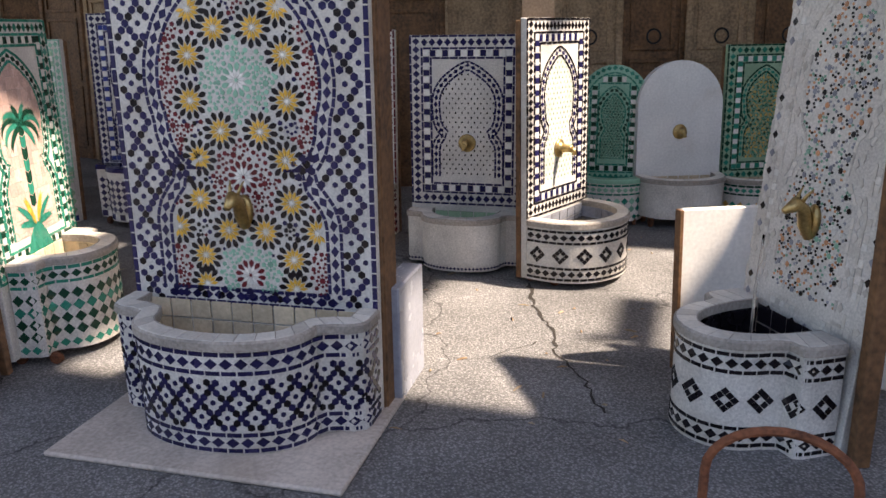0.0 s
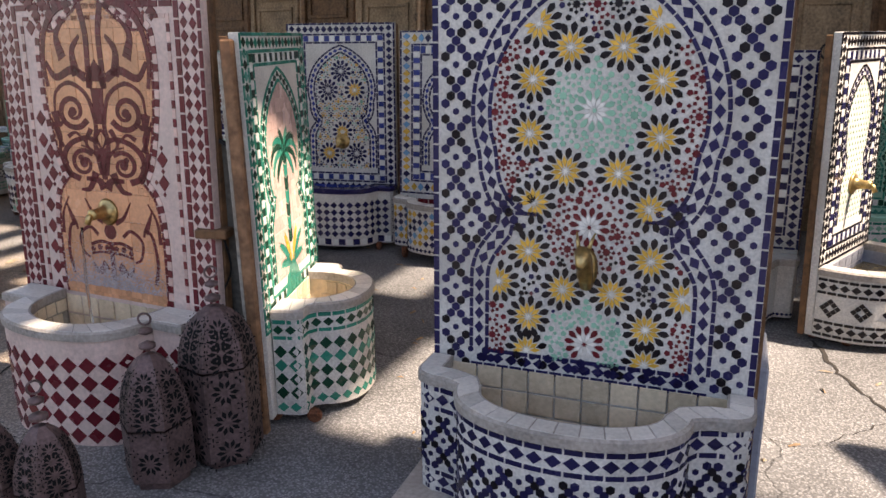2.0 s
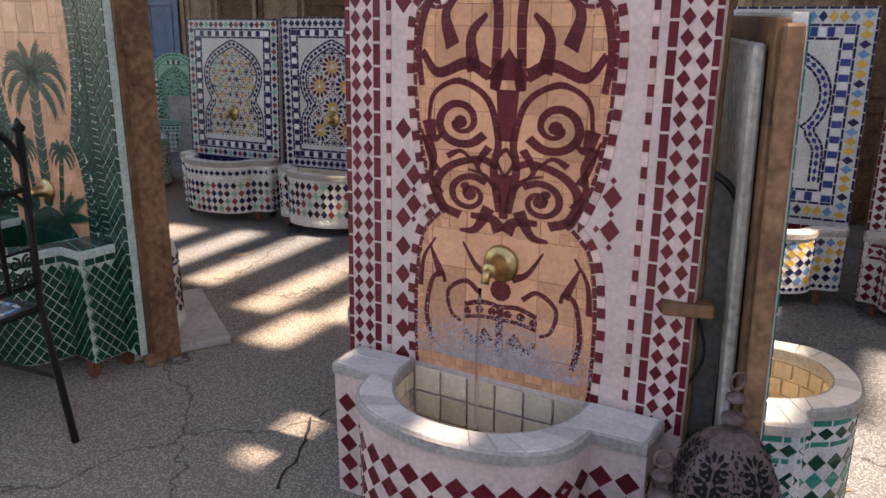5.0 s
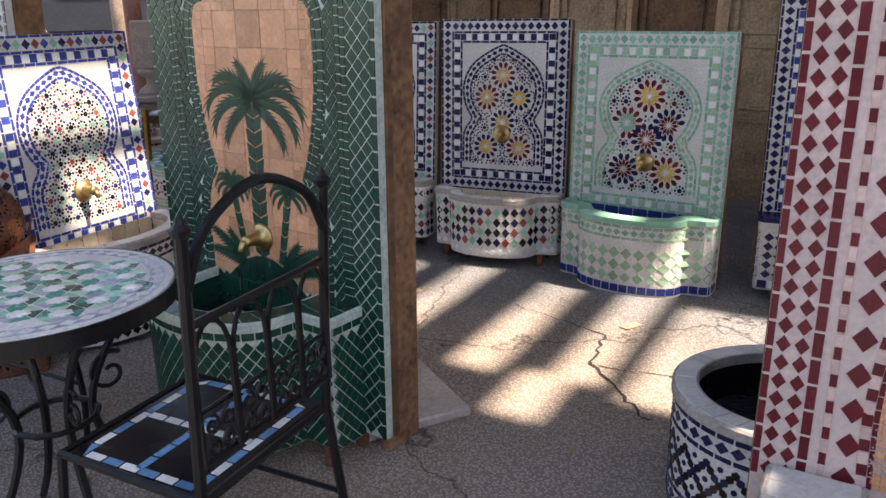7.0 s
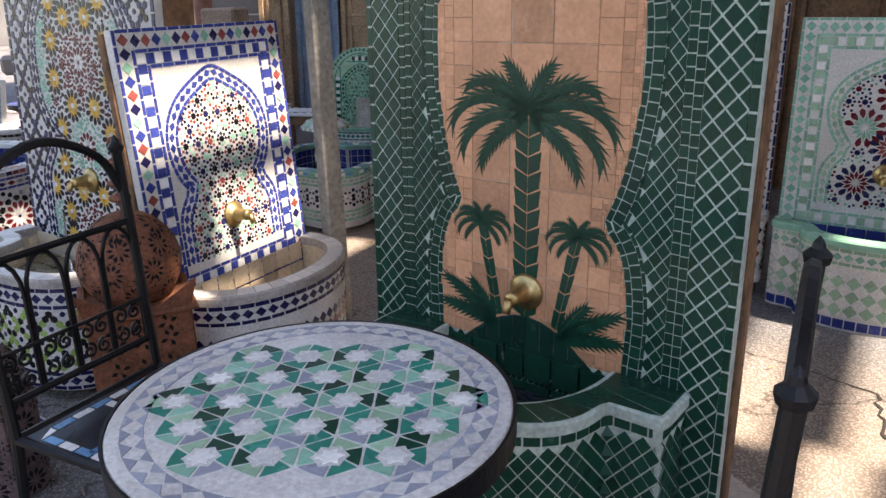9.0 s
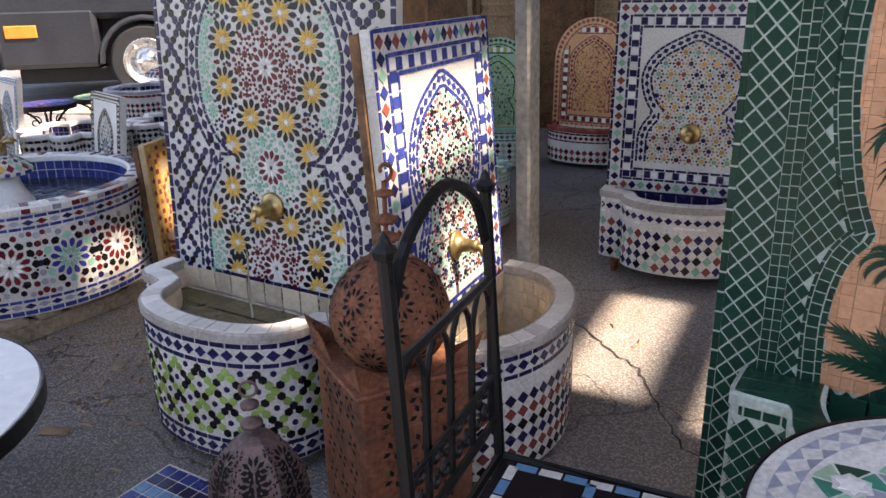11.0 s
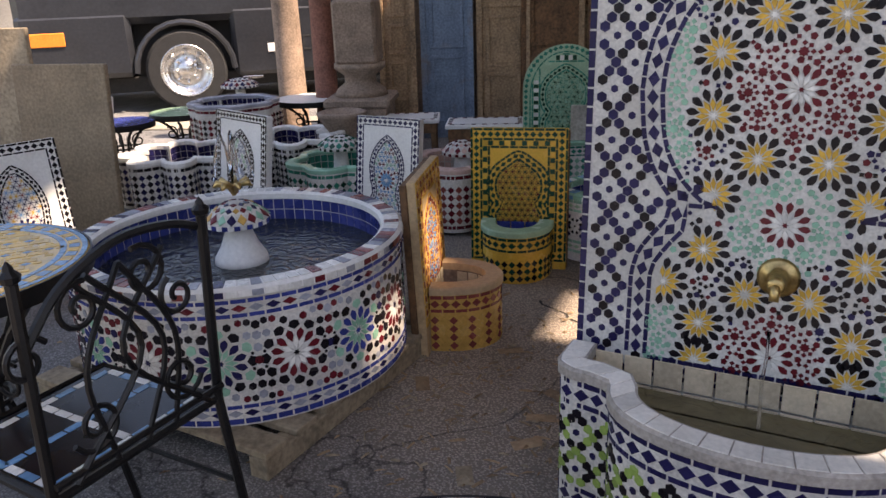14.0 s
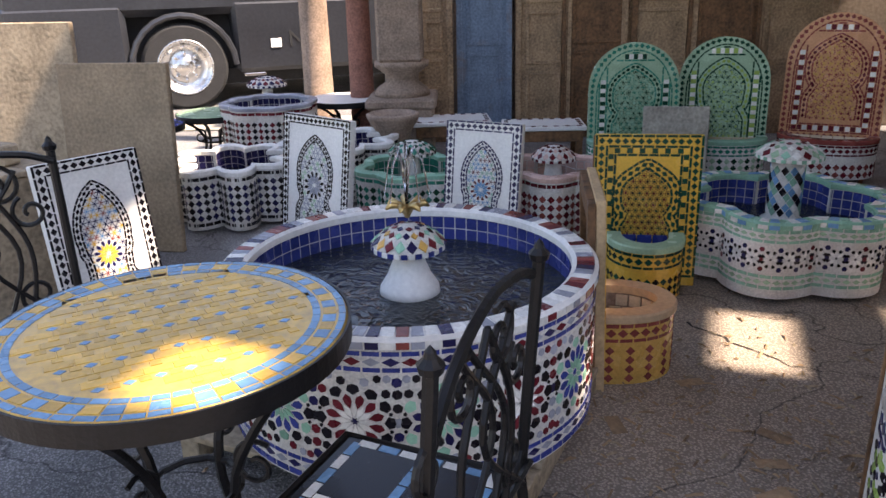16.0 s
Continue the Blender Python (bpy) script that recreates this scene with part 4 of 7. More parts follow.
f_q = wall_fountain("blue wall fountain with red and green flower field", (-4.79, 5.97), (-4.06, 5.76), 1.2, design_arch("navy", "navy", "speckle", ["rust", "mint", "navy", "gold"], outer_cols=["rust", "navy", "mint", "navy"]), dict(d=0.28, h=0.40, kind="wave", skin=skin_lattice(0.046, ["rust", "navy", "mint", "navy", "black"], ("white", "navy"), 0.05), inner=TILE["navy"], lining_col="navy", rim=PLAIN), lean=4, z0=0.07, spout_at=0.60)
f_w2 = wall_fountain("white and blue wall fountain with yellow rosettes", (-4.0, 5.72), (-3.30, 5.58), 1.22, design_arch("navy", "navy", "roses", ["navy", "red", "navy"], ("yellow", "gold")), dict(d=0.26, h=0.38, kind="wave", skin=skin_lattice(0.046, ["black", "navy", "mint", "black", "rust"], None, 0.055, ("diamond", ["white"])), inner=STONE), lean=2, z0=0.06, spout_at=0.62)
f_gr = wall_fountain("pale green wall fountain with flower arch", (-3.27, 5.50), (-2.54, 5.22), 1.22, design_arch("mint", "sage", "roses", ["navy", "red", "navy", "mint"], ("red", "yellow", "rust", "mint"), outer_cols=["mint"], wide=0.05), dict(d=0.26, h=0.38, kind="wave", skin=skin_lattice(0.06, ["sage"], ("sage", "mint"), 0.06, ("square", ["blue"])), inner=TILE["blue"], lining_col="blue", rim=TILE["mint"]), lean=2, z0=0.0, spout_at=0.60)
f_bl = wall_fountain("sunlit blue, red and white wall fountain leaning back", (-5.37, 4.02), (-5.165, 4.73), 1.24, design_arch("blue", "blue", "speckle", ["navy", "rust", "mint", "black"], outer_cols=["navy", "rust", "blue", "mint"]), dict(d=0.32, h=0.44, kind="half", skin=skin_lattice(0.042, ["black", "navy", "rust"], ("navy", "navy"), 0.042), rim=PLAIN), lean=4, z0=0.03, spout_at=0.58)


f_back = wall_fountain("white wall fountain with deep round basin behind the red one", (-2.44, 3.82), (-2.44, 3.22), 1.2, design_arch("navy", "black", "speckle", ["navy", "black", "rust"]), dict(d=0.42, h=0.35, kind="half", skin=skin_chains(0.085, ["navy", "black"], "navy"), rim=PLAIN, inner=TILE["black"], lining_col="black", water=(WATER, 0.13)), lean=1, casters=False, spout_at=0.62)


def ribbon(pts, w0, w1=None, n=5):
    """A tapering stroke as a row of tiles."""
    p = smooth_line([(a, b, 0) for a, b in pts], n)
    w1 = w0 if w1 is None else w1
    w0, w1 = w0 * 0.80, w1 * 0.85
    out = []
    m = len(p) - 1
    for i in range(m):
        q = []
        for j in (i, i + 1):
            t = (p[min(j + 1, m)] - p[max(j - 1, 0)]).normalized()
            w = (w0 + (w1 - w0) * j / m) / 2
            q.append(((p[j].x - t.y * w, p[j].y + t.x * w), (p[j].x + t.y * w, p[j].y - t.x * w)))
        out.append([q[0][0], q[1][0], q[1][1], q[0][1]])
    return out


def curl(u, v, r, a0, turns, n=14):
    return [(u + r * (1 - 0.78 * k / n) * math.cos(a0 + turns * math.tau * k / n), v + r * (1 - 0.78 * k / n) * math.sin(a0 + turns * math.tau * k / n)) for k in range(n + 1)]


def damask():
    """Mirrored scrolls, leaves and a stem."""
    half = []
    half += ribbon(curl(0.125, 1.13, 0.075, 3.6, 1.45), 0.034, 0.014, 3)
    half += ribbon(curl(0.095, 0.905, 0.062, 2.4, -1.4), 0.028, 0.012, 3)
    half += ribbon([(0.01, 0.86), (0.03, 0.99), (0.02, 1.08), (0.05, 1.19), (0.13, 1.235), (0.20, 1.20), (0.215, 1.12)], 0.03, 0.012)
    half += ribbon([(0.215, 1.13), (0.20, 1.07), (0.165, 1.10)], 0.05, 0.008)
    half += ribbon([(0.02, 1.0), (0.07, 1.02), (0.15, 0.99), (0.19, 0.93), (0.17, 0.86), (0.12, 0.835)], 0.026, 0.034)
    half += ribbon([(0.05, 1.25), (0.11, 1.27), (0.19, 1.25), (0.235, 1.29)], 0.034, 0.02)
    half += ribbon([(0.09, 1.255), (0.10, 1.32), (0.06, 1.36)], 0.05, 0.012)
    half += ribbon([(0.235, 1.22), (0.245, 1.30), (0.22, 1.38), (0.16, 1.43), (0.08, 1.45)], 0.02, 0.03)
    half += ribbon([(0.008, 0.80), (0.03, 0.835), (0.09, 0.84)], 0.05, 0.022)
    half += ribbon([(0.04, 0.87), (0.075, 0.80), (0.12, 0.79)], 0.045, 0.01)
    half += ribbon([(0.20, 0.47), (0.215, 0.55), (0.20, 0.64), (0.17, 0.665), (0.16, 0.64)], 0.02, 0.012)
    half += ribbon([(0.17, 0.655), (0.19, 0.70), (0.205, 0.735)], 0.032, 0.006)
    half += ribbon([(0.06, 0.63), (0.10, 0.655), (0.15, 0.62), (0.14, 0.56), (0.11, 0.54)], 0.018, 0.010)
    half += ribbon([(0.0, 0.60), (0.05, 0.605), (0.10, 0.59)], 0.016)
    half += ribbon([(0.0, 0.565), (0.05, 0.565), (0.10, 0.555)], 0.012)
    half += [gon(0.022, 0.583, 0.012, 8), gon(0.058, 0.583, 0.012, 8), gon(0.092, 0.573, 0.011, 8)]
    half += ribbon([(0.03, 0.52), (0.07, 0.49), (0.10, 0.52)], 0.05, 0.01)
    half += ribbon([(0.02, 1.28), (0.035, 1.22), (0.03, 1.36), (0.05, 1.44)], 0.03, 0.03)
    half += ribbon([(0.19, 0.97), (0.215, 1.03), (0.235, 1.10)], 0.03, 0.006) + ribbon([(0.16, 1.02), (0.12, 1.04), (0.08, 1.0)], 0.026, 0.006)
    half += ribbon([(0.045, 1.06), (0.075, 1.0), (0.05, 0.96)], 0.03, 0.008) + ribbon([(0.02, 0.93), (0.055, 0.97), (0.10, 0.985)], 0.022, 0.008)
    half += [gon(0.125, 1.13, 0.02, 8), gon(0.095, 0.905, 0.02, 8), gon(0.108, 0.93, 0.014, 8)]
    mid = [[(-0.012, 0.84), (0.012, 0.84), (0.02, 0.98), (-0.02, 0.98)], [(-0.02, 1.08), (0.02, 1.08), (0.03, 1.22), (-0.03, 1.22)], [(-0.06, 1.24), (0.06, 1.24), (0, 1.30)], [(-0.012, 0.46), (0.012, 0.46), (0.01, 0.60), (-0.01, 0.60)], gon(0, 0.645, 0.03, 10)]
    def settle(p):
        return [(u, float(np.interp(v, [0.3, 0.80, 0.905, 1.13, 1.235, 1.45], [0.3, 0.79, 0.875, 1.052, 1.15, 1.42]))) for u, v in p]
    half += ribbon([(0.225, 1.08), (0.20, 1.02), (0.205, 0.95), (0.17, 0.90)], 0.036, 0.008) + ribbon([(0.16, 0.84), (0.19, 0.88), (0.215, 0.96)], 0.034, 0.006)
    half += ribbon([(0.0, 1.06), (0.022, 1.02), (0.0, 0.97)], 0.014, 0.010) + ribbon([(0.15, 1.30), (0.17, 1.36), (0.13, 1.40)], 0.05, 0.01)
    half += ribbon([(0.235, 0.62), (0.225, 0.70), (0.19, 0.76)], 0.020, 0.006) + ribbon([(0.03, 0.68), (0.07, 0.70), (0.11, 0.76)], 0.03, 0.006)
    half, mid = [settle(p) for p in half], [settle(p) for p in mid]
    return [(p, "red") for p in half] + [([(-u, v) for u, v in p], "red") for p in half] + [(p, "red") for p in mid]


def design_red(w, h):
    foot = 0.36
    bands = [(0.016, "line", 0.06, ["red"]), (0.036, "diamond", 0.042, ["red"]), (0.036, "diamond", 0.042, ["red"]), (0.022, "line", 0.06, ["red"]), (0.018, "gap", 0, []), (0.016, "square", 0.03, ["red", "pink"])]
    out, x, lo, hi = frame_bands(w, foot, h, bands, False)
    hole = waisted(0.245, foot + 0.03, 0.82, h - 0.06, 0.70)
    ring_ = grow(hole, 0.045)
    ct = 0.1
    out += fill_cells(hole, ct, [(i * ct, foot + 0.02 + j * ct) for i in range(-3, 3) for j in range(12)], "peach")
    out += along(grow(hole, 0.004), 0.010, 0.03, "line", ["red"])
    out += along(grow(hole, 0.020), 0.020, 0.028, "line", ["red", "pink"])
    out += lattice((-x + 0.036, x - 0.036, foot + 0.04, h - 0.05, lambda u, v: not inside(ring_, u, v)), 0.066, 0.078, lambda i, j: "red", 0.72)
    out += lattice((-x + 0.036 + 0.033, x - 0.036, foot + 0.04, h - 0.05, lambda u, v: not inside(ring_, u, v)), 0.066, 0.078, lambda i, j: "rust" if j % 2 else "red", 0.22)
    return out


f_r = wall_fountain("oxblood and peach wall fountain with scroll pattern, water running", (-2.735, 3.07), (-1.84, 2.77), 1.5, design_red, dict(w=0.86, d=0.33, h=0.40, kind="square", body=PINKBED, skin=skin_lattice(0.062, ["red"], None, 0.062), rim=PLAIN, inner=CEMENT, water=(MURKY, 0.2)), lean=2, spout_at=0.71, casters=False, stream=True, split="first", bed=PINKBED)
lay("scroll_inlay", damask(), lambda u, v, h: (u, -h - 0.0022, v), f_r, 0.0014, pose(0, 0, 0, -2))

LIME = material("white_limescale", (0.42, 0.355, 0.35), 0.9, vary=0.25, scale=30, fine=140, bump=0.3)
luck = random.Random(21)
verts, faces = [], []
for k in range(6500):
    x, z = luck.gauss(0, 0.13), 0.43 + abs(luck.gauss(0, 0.07))
    if abs(x) > 0.25 or z > 0.66:
        continue
    r, n0 = luck.uniform(0.0008, 0.0038) * (1.15 - (z - 0.43) * 3), len(verts)
    if r < 0.001:
        continue
    verts += [(x + r * luck.uniform(0.4, 1.4) * math.cos(math.tau * i / 5 + k), -0.0044 - 0.0001 * (k % 7), z + r * luck.uniform(0.3, 1.0) * math.sin(math.tau * i / 5 + k)) for i in range(5)]
    faces.append(tuple(range(n0 + 4, n0 - 1, -1)))
child("limescale", mesh_of("limescale", verts, faces, [LIME]), f_r, "white limescale below the spout", pose(0, 0, 0, -2), "stuff")

f_g = wall_fountain("dark green mosaic wall fountain with palm trees, water running", (-4.62, 3.925), (-3.70, 3.51), 1.6, design_palm("green", ("green", "green"), "peach", 0.262, 0.40, ["green"], (0.034, 0.042), True, [(0.018, "line", 0.05, ["green"]), (0.090, "gap", 0, []), (0.020, "line", 0.026, ["green"]), (0.020, "line", 0.026, ["green"])]), dict(w=0.84, d=0.36, h=0.50, kind="square", skin=skin_net(0.042, 0.05, "green"), body=GREENBED, rim=TILE["green"], inner=TILE["green"], lining_col="green", water=(WATER, 0.12)), lean=1, z0=0.07, spout_at=0.575, stream=True, split="first", bed=GREENBED)
lay("side_mosaic", [q for e in (-1, 1) for q in along([(e * 0.497, 0.0), (e * 0.497, 0.4)], 0.016, 0.05, "line", ["green"]) + trimmed(lattice((e * 0.442 - 0.045, e * 0.442 + 0.046, 0.03, 1.55, lambda u, v: True), 0.045, 0.05, lambda i, j: "green", 0.88), e * 0.442 - 0.045, e * 0.442 + 0.045)], flat, f_g, at=pose(0, 0, 0.07, -1))
palms = palm_tree(-0.005, 0.52, 1.02, 0.034, 0.25, ["green"])
palms += palm_tree(-0.085, 0.50, 0.745, 0.015, 0.095, ["green"], -0.05) + palm_tree(0.085, 0.50, 0.745, 0.015, 0.095, ["green"], 0.05)
for s in (1, -1):
    for a, ln in ((18, 0.17), (40, 0.19), (62, 0.13)):
        palms += [(p, "green") for p in frond(s * 0.09, 0.47, ln, radians(a if s > 0 else 180 - a), 0.4, 0.03)]
palms += [([(-0.24 + 0.04 * k, 0.36), (-0.24 + 0.04 * (k + 1), 0.36), (-0.24 + 0.04 * (k + 1), 0.36 + 0.15 * math.sin(math.pi * (k + 1) / 12)), (-0.24 + 0.04 * k, 0.361 + 0.15 * math.sin(math.pi * k / 12))], "deep") for k in range(12)]
palm_overlay(f_g, pose(0, 0, 0.07, -1), palms)
small = palm_tree(0, 0.55, 0.88, 0.02, 0.155, ["green", "teal"])
for s in (1, -1):
    for a, ln in ((20, 0.11), (50, 0.14), (75, 0.12)):
        small += [(p, ("teal", "yellow")[a == 75]) for p in frond(s * 0.01, 0.47, ln, radians(a if s > 0 else 180 - a), 0.5, 0.02)]
small += [([(-0.10 + 0.02 * k, 0.36), (-0.08 + 0.02 * k, 0.36), (-0.08 + 0.02 * k, 0.36 + 0.12 * math.sin(math.pi * (k + 1) / 10)), (-0.10 + 0.02 * k, 0.361 + 0.12 * math.sin(math.pi * k / 10))], "teal") for k in range(10)]
palm_overlay(f_palm, pose(0, 0, 0.04, -1), small)

f_s = wall_fountain("small honey-coloured wall fountain with pointed arch", (-6.84, 5.35), (-6.80, 5.80), 0.70, design_arch("gold", "rust", "speckle", ["rust", "gold", "sky"], outer_cols=["gold", "rust"], foot=0.12, wide=0.03, step=0.03, alt="gold"), dict(w=0.34, d=0.26, h=0.27, kind="half", body=TILE["gold"], skin=skin_lattice(0.036, ["rust", "gold"], ("rust", "rust"), 0.036), rim=material("honey_rim", (0.5, 0.34, 0.2), 0.5), inner=STONE), lean=2, casters=False, bed=material("honey_plaster", (0.50, 0.34, 0.19), 0.6, vary=0.25), group="small wall fountains")
f_k = wall_fountain("small yellow wall fountain with green border", (-6.73, 6.36), (-6.26, 6.30), 0.70, design_arch("green", "green", "speckle", ["green", "black", "red"], outer_cols=["green"], foot=0.04, wide=0.035, step=0.034, alt="yellow"), dict(w=0.34, d=0.22, h=0.26, kind="half", body=TILE["yellow"], skin=skin_lattice(0.036, ["green", "black"], ("green", "green"), 0.036), rim=TILE["sage"], inner=TILE["blue"], lining_col="blue"), lean=4, casters=False, group="small wall fountains", bed=TILE["yellow"])
f_e = wall_fountain("worn white wall fountain with black cross pattern basin, dripping", (1.02, 2.60), (1.16, 2.06), 1.5, worn(design_arch("bone", "bone", "speckle", ["white", "grey", "mint", "peach", "black"], outer_cols=["bone", "grey", "bone", "black"], step=0.03, wide=0.03)), dict(w=0.52, d=0.37, h=0.36, kind="lobe", skin=skin_crosses(0.11, "black"), rim=PLAIN, inner=TILE["black"], lining_col="black", water=(WATER, 0.12)), lean=5, casters=False, spout_at=0.66, spout_style="animal", stream=True)
f_brown = wall_fountain("rust brown arched wall fountain", (-5.12, 8.35), (-4.55, 8.1), 1.05, design_arch("rust", "red", "speckle", ["rust", "gold"], foot=0.2), dict(d=0.24, h=0.30, kind="half", skin=skin_lattice(0.05, ["rust", "red"], ("red", "red"), 0.05), rim=TILE["rust"]), lean=3, z0=0.04, arched=True, bed=TILE["peach"])
for lab, l_, r_, hh, c in (("tall green arched mosaic panel", (-6.46, 8.22), (-5.86, 8.18), 0.93, ["teal", "mint", "green"]), ("tall olive and green arched mosaic panel", (-5.84, 8.3), (-5.26, 8.2), 0.95, ["green", "sage", "leaf"])):
    wall_fountain(lab, l_, r_, hh, design_arch(c[0], c[2], "speckle", c, outer_cols=[c[0]], foot=0.1, step=0.036), dict(d=0.22, h=0.30, kind="half", skin=skin_lattice(0.045, c[:2], ("teal", "teal"), 0.045), rim=TILE["mint"]), lean=4, z0=0.0, arched=True, casters=False, bed=TILE["sage"], group="green arched fountains")


# small leaning table-top panels
def leaning_panel(label, left, right, h, cols, frame_col, lean=8):
    m, w = placed(left, right)
    t = thing("mosaic_panel", m, label, "mosaic panel", "leaning mosaic panels")
    at = pose(0, 0, 0.0, -lean)
    part("board", box(-w / 2, 0, 0, w / 2, 0.045, h, 0.004), PLAIN, t, "", at)
    out, x, lo, hi = frame_bands(w, 0.0, h, [(0.01, "line", 0.05, [frame_col]), (0.032, "diamond", 0.034, [frame_col]), (0.008, "line", 0.05, [frame_col])])
    a = x * 0.52
    hole = keyhole(a, lo + 0.05, lo + 0.20, hi - 0.08, 0.72, a)
    out += arch_band(hole, 0.02, 0.026, frame_col, [frame_col], 0.008)
    out += [q for q in rosette(0, lo + 0.28, a * 0.7, 12, "white", cols[0], cols[1])]
    out += flowers(hole, (-a, a, lo, hi), a * 0.3, lambda u, v: cols[int(abs(math.sin(u * 57 + v * 91)) * 9.9) % len(cols)], [(0, lo + 0.28, a * 0.7)], 6)
    lay("panel_mosaic", out, flat, t, at=at)
    return t


leaning_panel("white leaning panel with black edge and yellow flower", (-8.91, 5.76), (-8.63, 6.09), 0.74, ["yellow", "navy", "rust", "sky"], "black")
leaning_panel("white leaning panel with grey pointed arch", (-8.36, 7.12), (-7.95, 6.80), 0.70, ["grey", "black", "sage"], "black")
leaning_panel("white leaning panel with blue edge and pointed arch", (-7.44, 6.90), (-7.06, 6.72), 0.68, ["sky", "red", "mint"], "navy")
leaning_panel("small sky blue mosaic panel", (-9.7, 7.9), (-9.3, 7.6), 0.72, ["sky", "navy"], "sky")


# ---- pools ----
def closed_wall(pts):
    return Wall(pts + [pts[0]])


def plan_ring(r, lobes=0, n=72, depth=0.16):
    out = []
    for k in range(n):
        a = math.tau * k / n
        q = r * (1 + depth * (abs(math.cos(a * lobes / 2)) - 0.6)) if lobes else r
        out.append((q * math.cos(a), q * math.sin(a)))
    return out


def pool_body(t, pts, z0, h, wall, rim_mat, lining, water_z, rim_cols=None, rim_pieces=0):
    n = len(pts)
    c = [Vector(p) for p in pts]
    inn = [tuple(p * (1 - wall / p.length)) for p in c]
    v = [(x, y, z0) for x, y in pts] + [(x, y, h) for x, y in pts] + [(x, y, h) for x, y in inn]
    f = [(r * n + i, r * n + (i + 1) % n, (r + 1) * n + (i + 1) % n, (r + 1) * n + i) for r in range(2) for i in range(n)] + [tuple(range(n - 1, -1, -1))]
    child("basin", mesh_of("basin", v, f, [GROUT]), t)
    v = [(x * 0.999, y * 0.999, h) for x, y in inn] + [(x * 0.999, y * 0.999, z0 + 0.05) for x, y in inn]
    f = [(i, (i + 1) % n, n + (i + 1) % n, n + i) for i in range(n)] + [tuple(range(n, 2 * n))]
    child("lining", mesh_of("lining", v, f, [GROUT]), t)
    ic = closed_wall(inn)
    tiles = []
    m = round(ic.total / 0.045)
    for k in range(m):
        for j in range(5):
            z = h - 0.046 * (j + 1)
            if z > water_z - 0.04:
                tiles.append(([(ic.total * (k + 0.05) / m, z), (ic.total * (k + 0.95) / m, z), (ic.total * (k + 0.95) / m, z + 0.042), (ic.total * (k + 0.05) / m, z + 0.042)], lining))
    lay("lining_tiles", tiles, lambda u, v, q: ic.place(u, v, -q - 0.001), t)
    child("water", mesh_of("water", [(x * 0.998, y * 0.998, water_z) for x, y in inn], [tuple(range(n))], [WATER]), t)
    ro, ri = [tuple(p * (1 + 0.008 / p.length)) for p in c], [tuple(p * (1 - (wall + 0.008) / p.length)) for p in c]
    rows = [(ri, h), (ro, h), (ro, h + 0.022), ([tuple(p * (1 - 0.004 / p.length)) for p in c], h + 0.03), ([tuple(p * (1 - (wall - 0.004) / p.length)) for p in c], h + 0.03), (ri, h + 0.022), (ri, h)]
    v = [(x, y, z) for q, z in rows for x, y in q]
    f = [(r * n + i, r * n + (i + 1) % n, (r + 1) * n + (i + 1) % n, (r + 1) * n + i) for r in range(6) for i in range(n)]
    child("rim", mesh_of("rim", v, f, [rim_mat]), t)
    if rim_cols:
        wl = closed_wall(pts)
        m = rim_pieces
        tiles = [([(wl.total * (k + 0.06) / m, -0.004), (wl.total * (k + 0.94) / m, -0.004), (wl.total * (k + 0.94) / m, -wall + 0.006), (wl.total * (k + 0.06) / m, -wall + 0.006)], rim_cols[(k * 5 + k // 3) % len(rim_cols)]) for k in range(m)]

        def on_top(u, v, q):
            p = wl.place(u, 0, v)
            return (p[0], p[1], h + 0.03 + q)
        PIECES.append((tiles, t, None, "rim_tile", on_top))
        tiles = [([(wl.total * (k + 0.06) / m, h + 0.001), (wl.total * (k + 0.94) / m, h + 0.001), (wl.total * (k + 0.94) / m, h + 0.020), (wl.total * (k + 0.06) / m, h + 0.020)], rim_cols[(k * 5 + k // 3) % len(rim_cols)]) for k in range(m)]
        lay("rim_edge_tiles", tiles, lambda u, v, q: wl.place(u, v, q + 0.008), t)
    return closed_wall(pts)


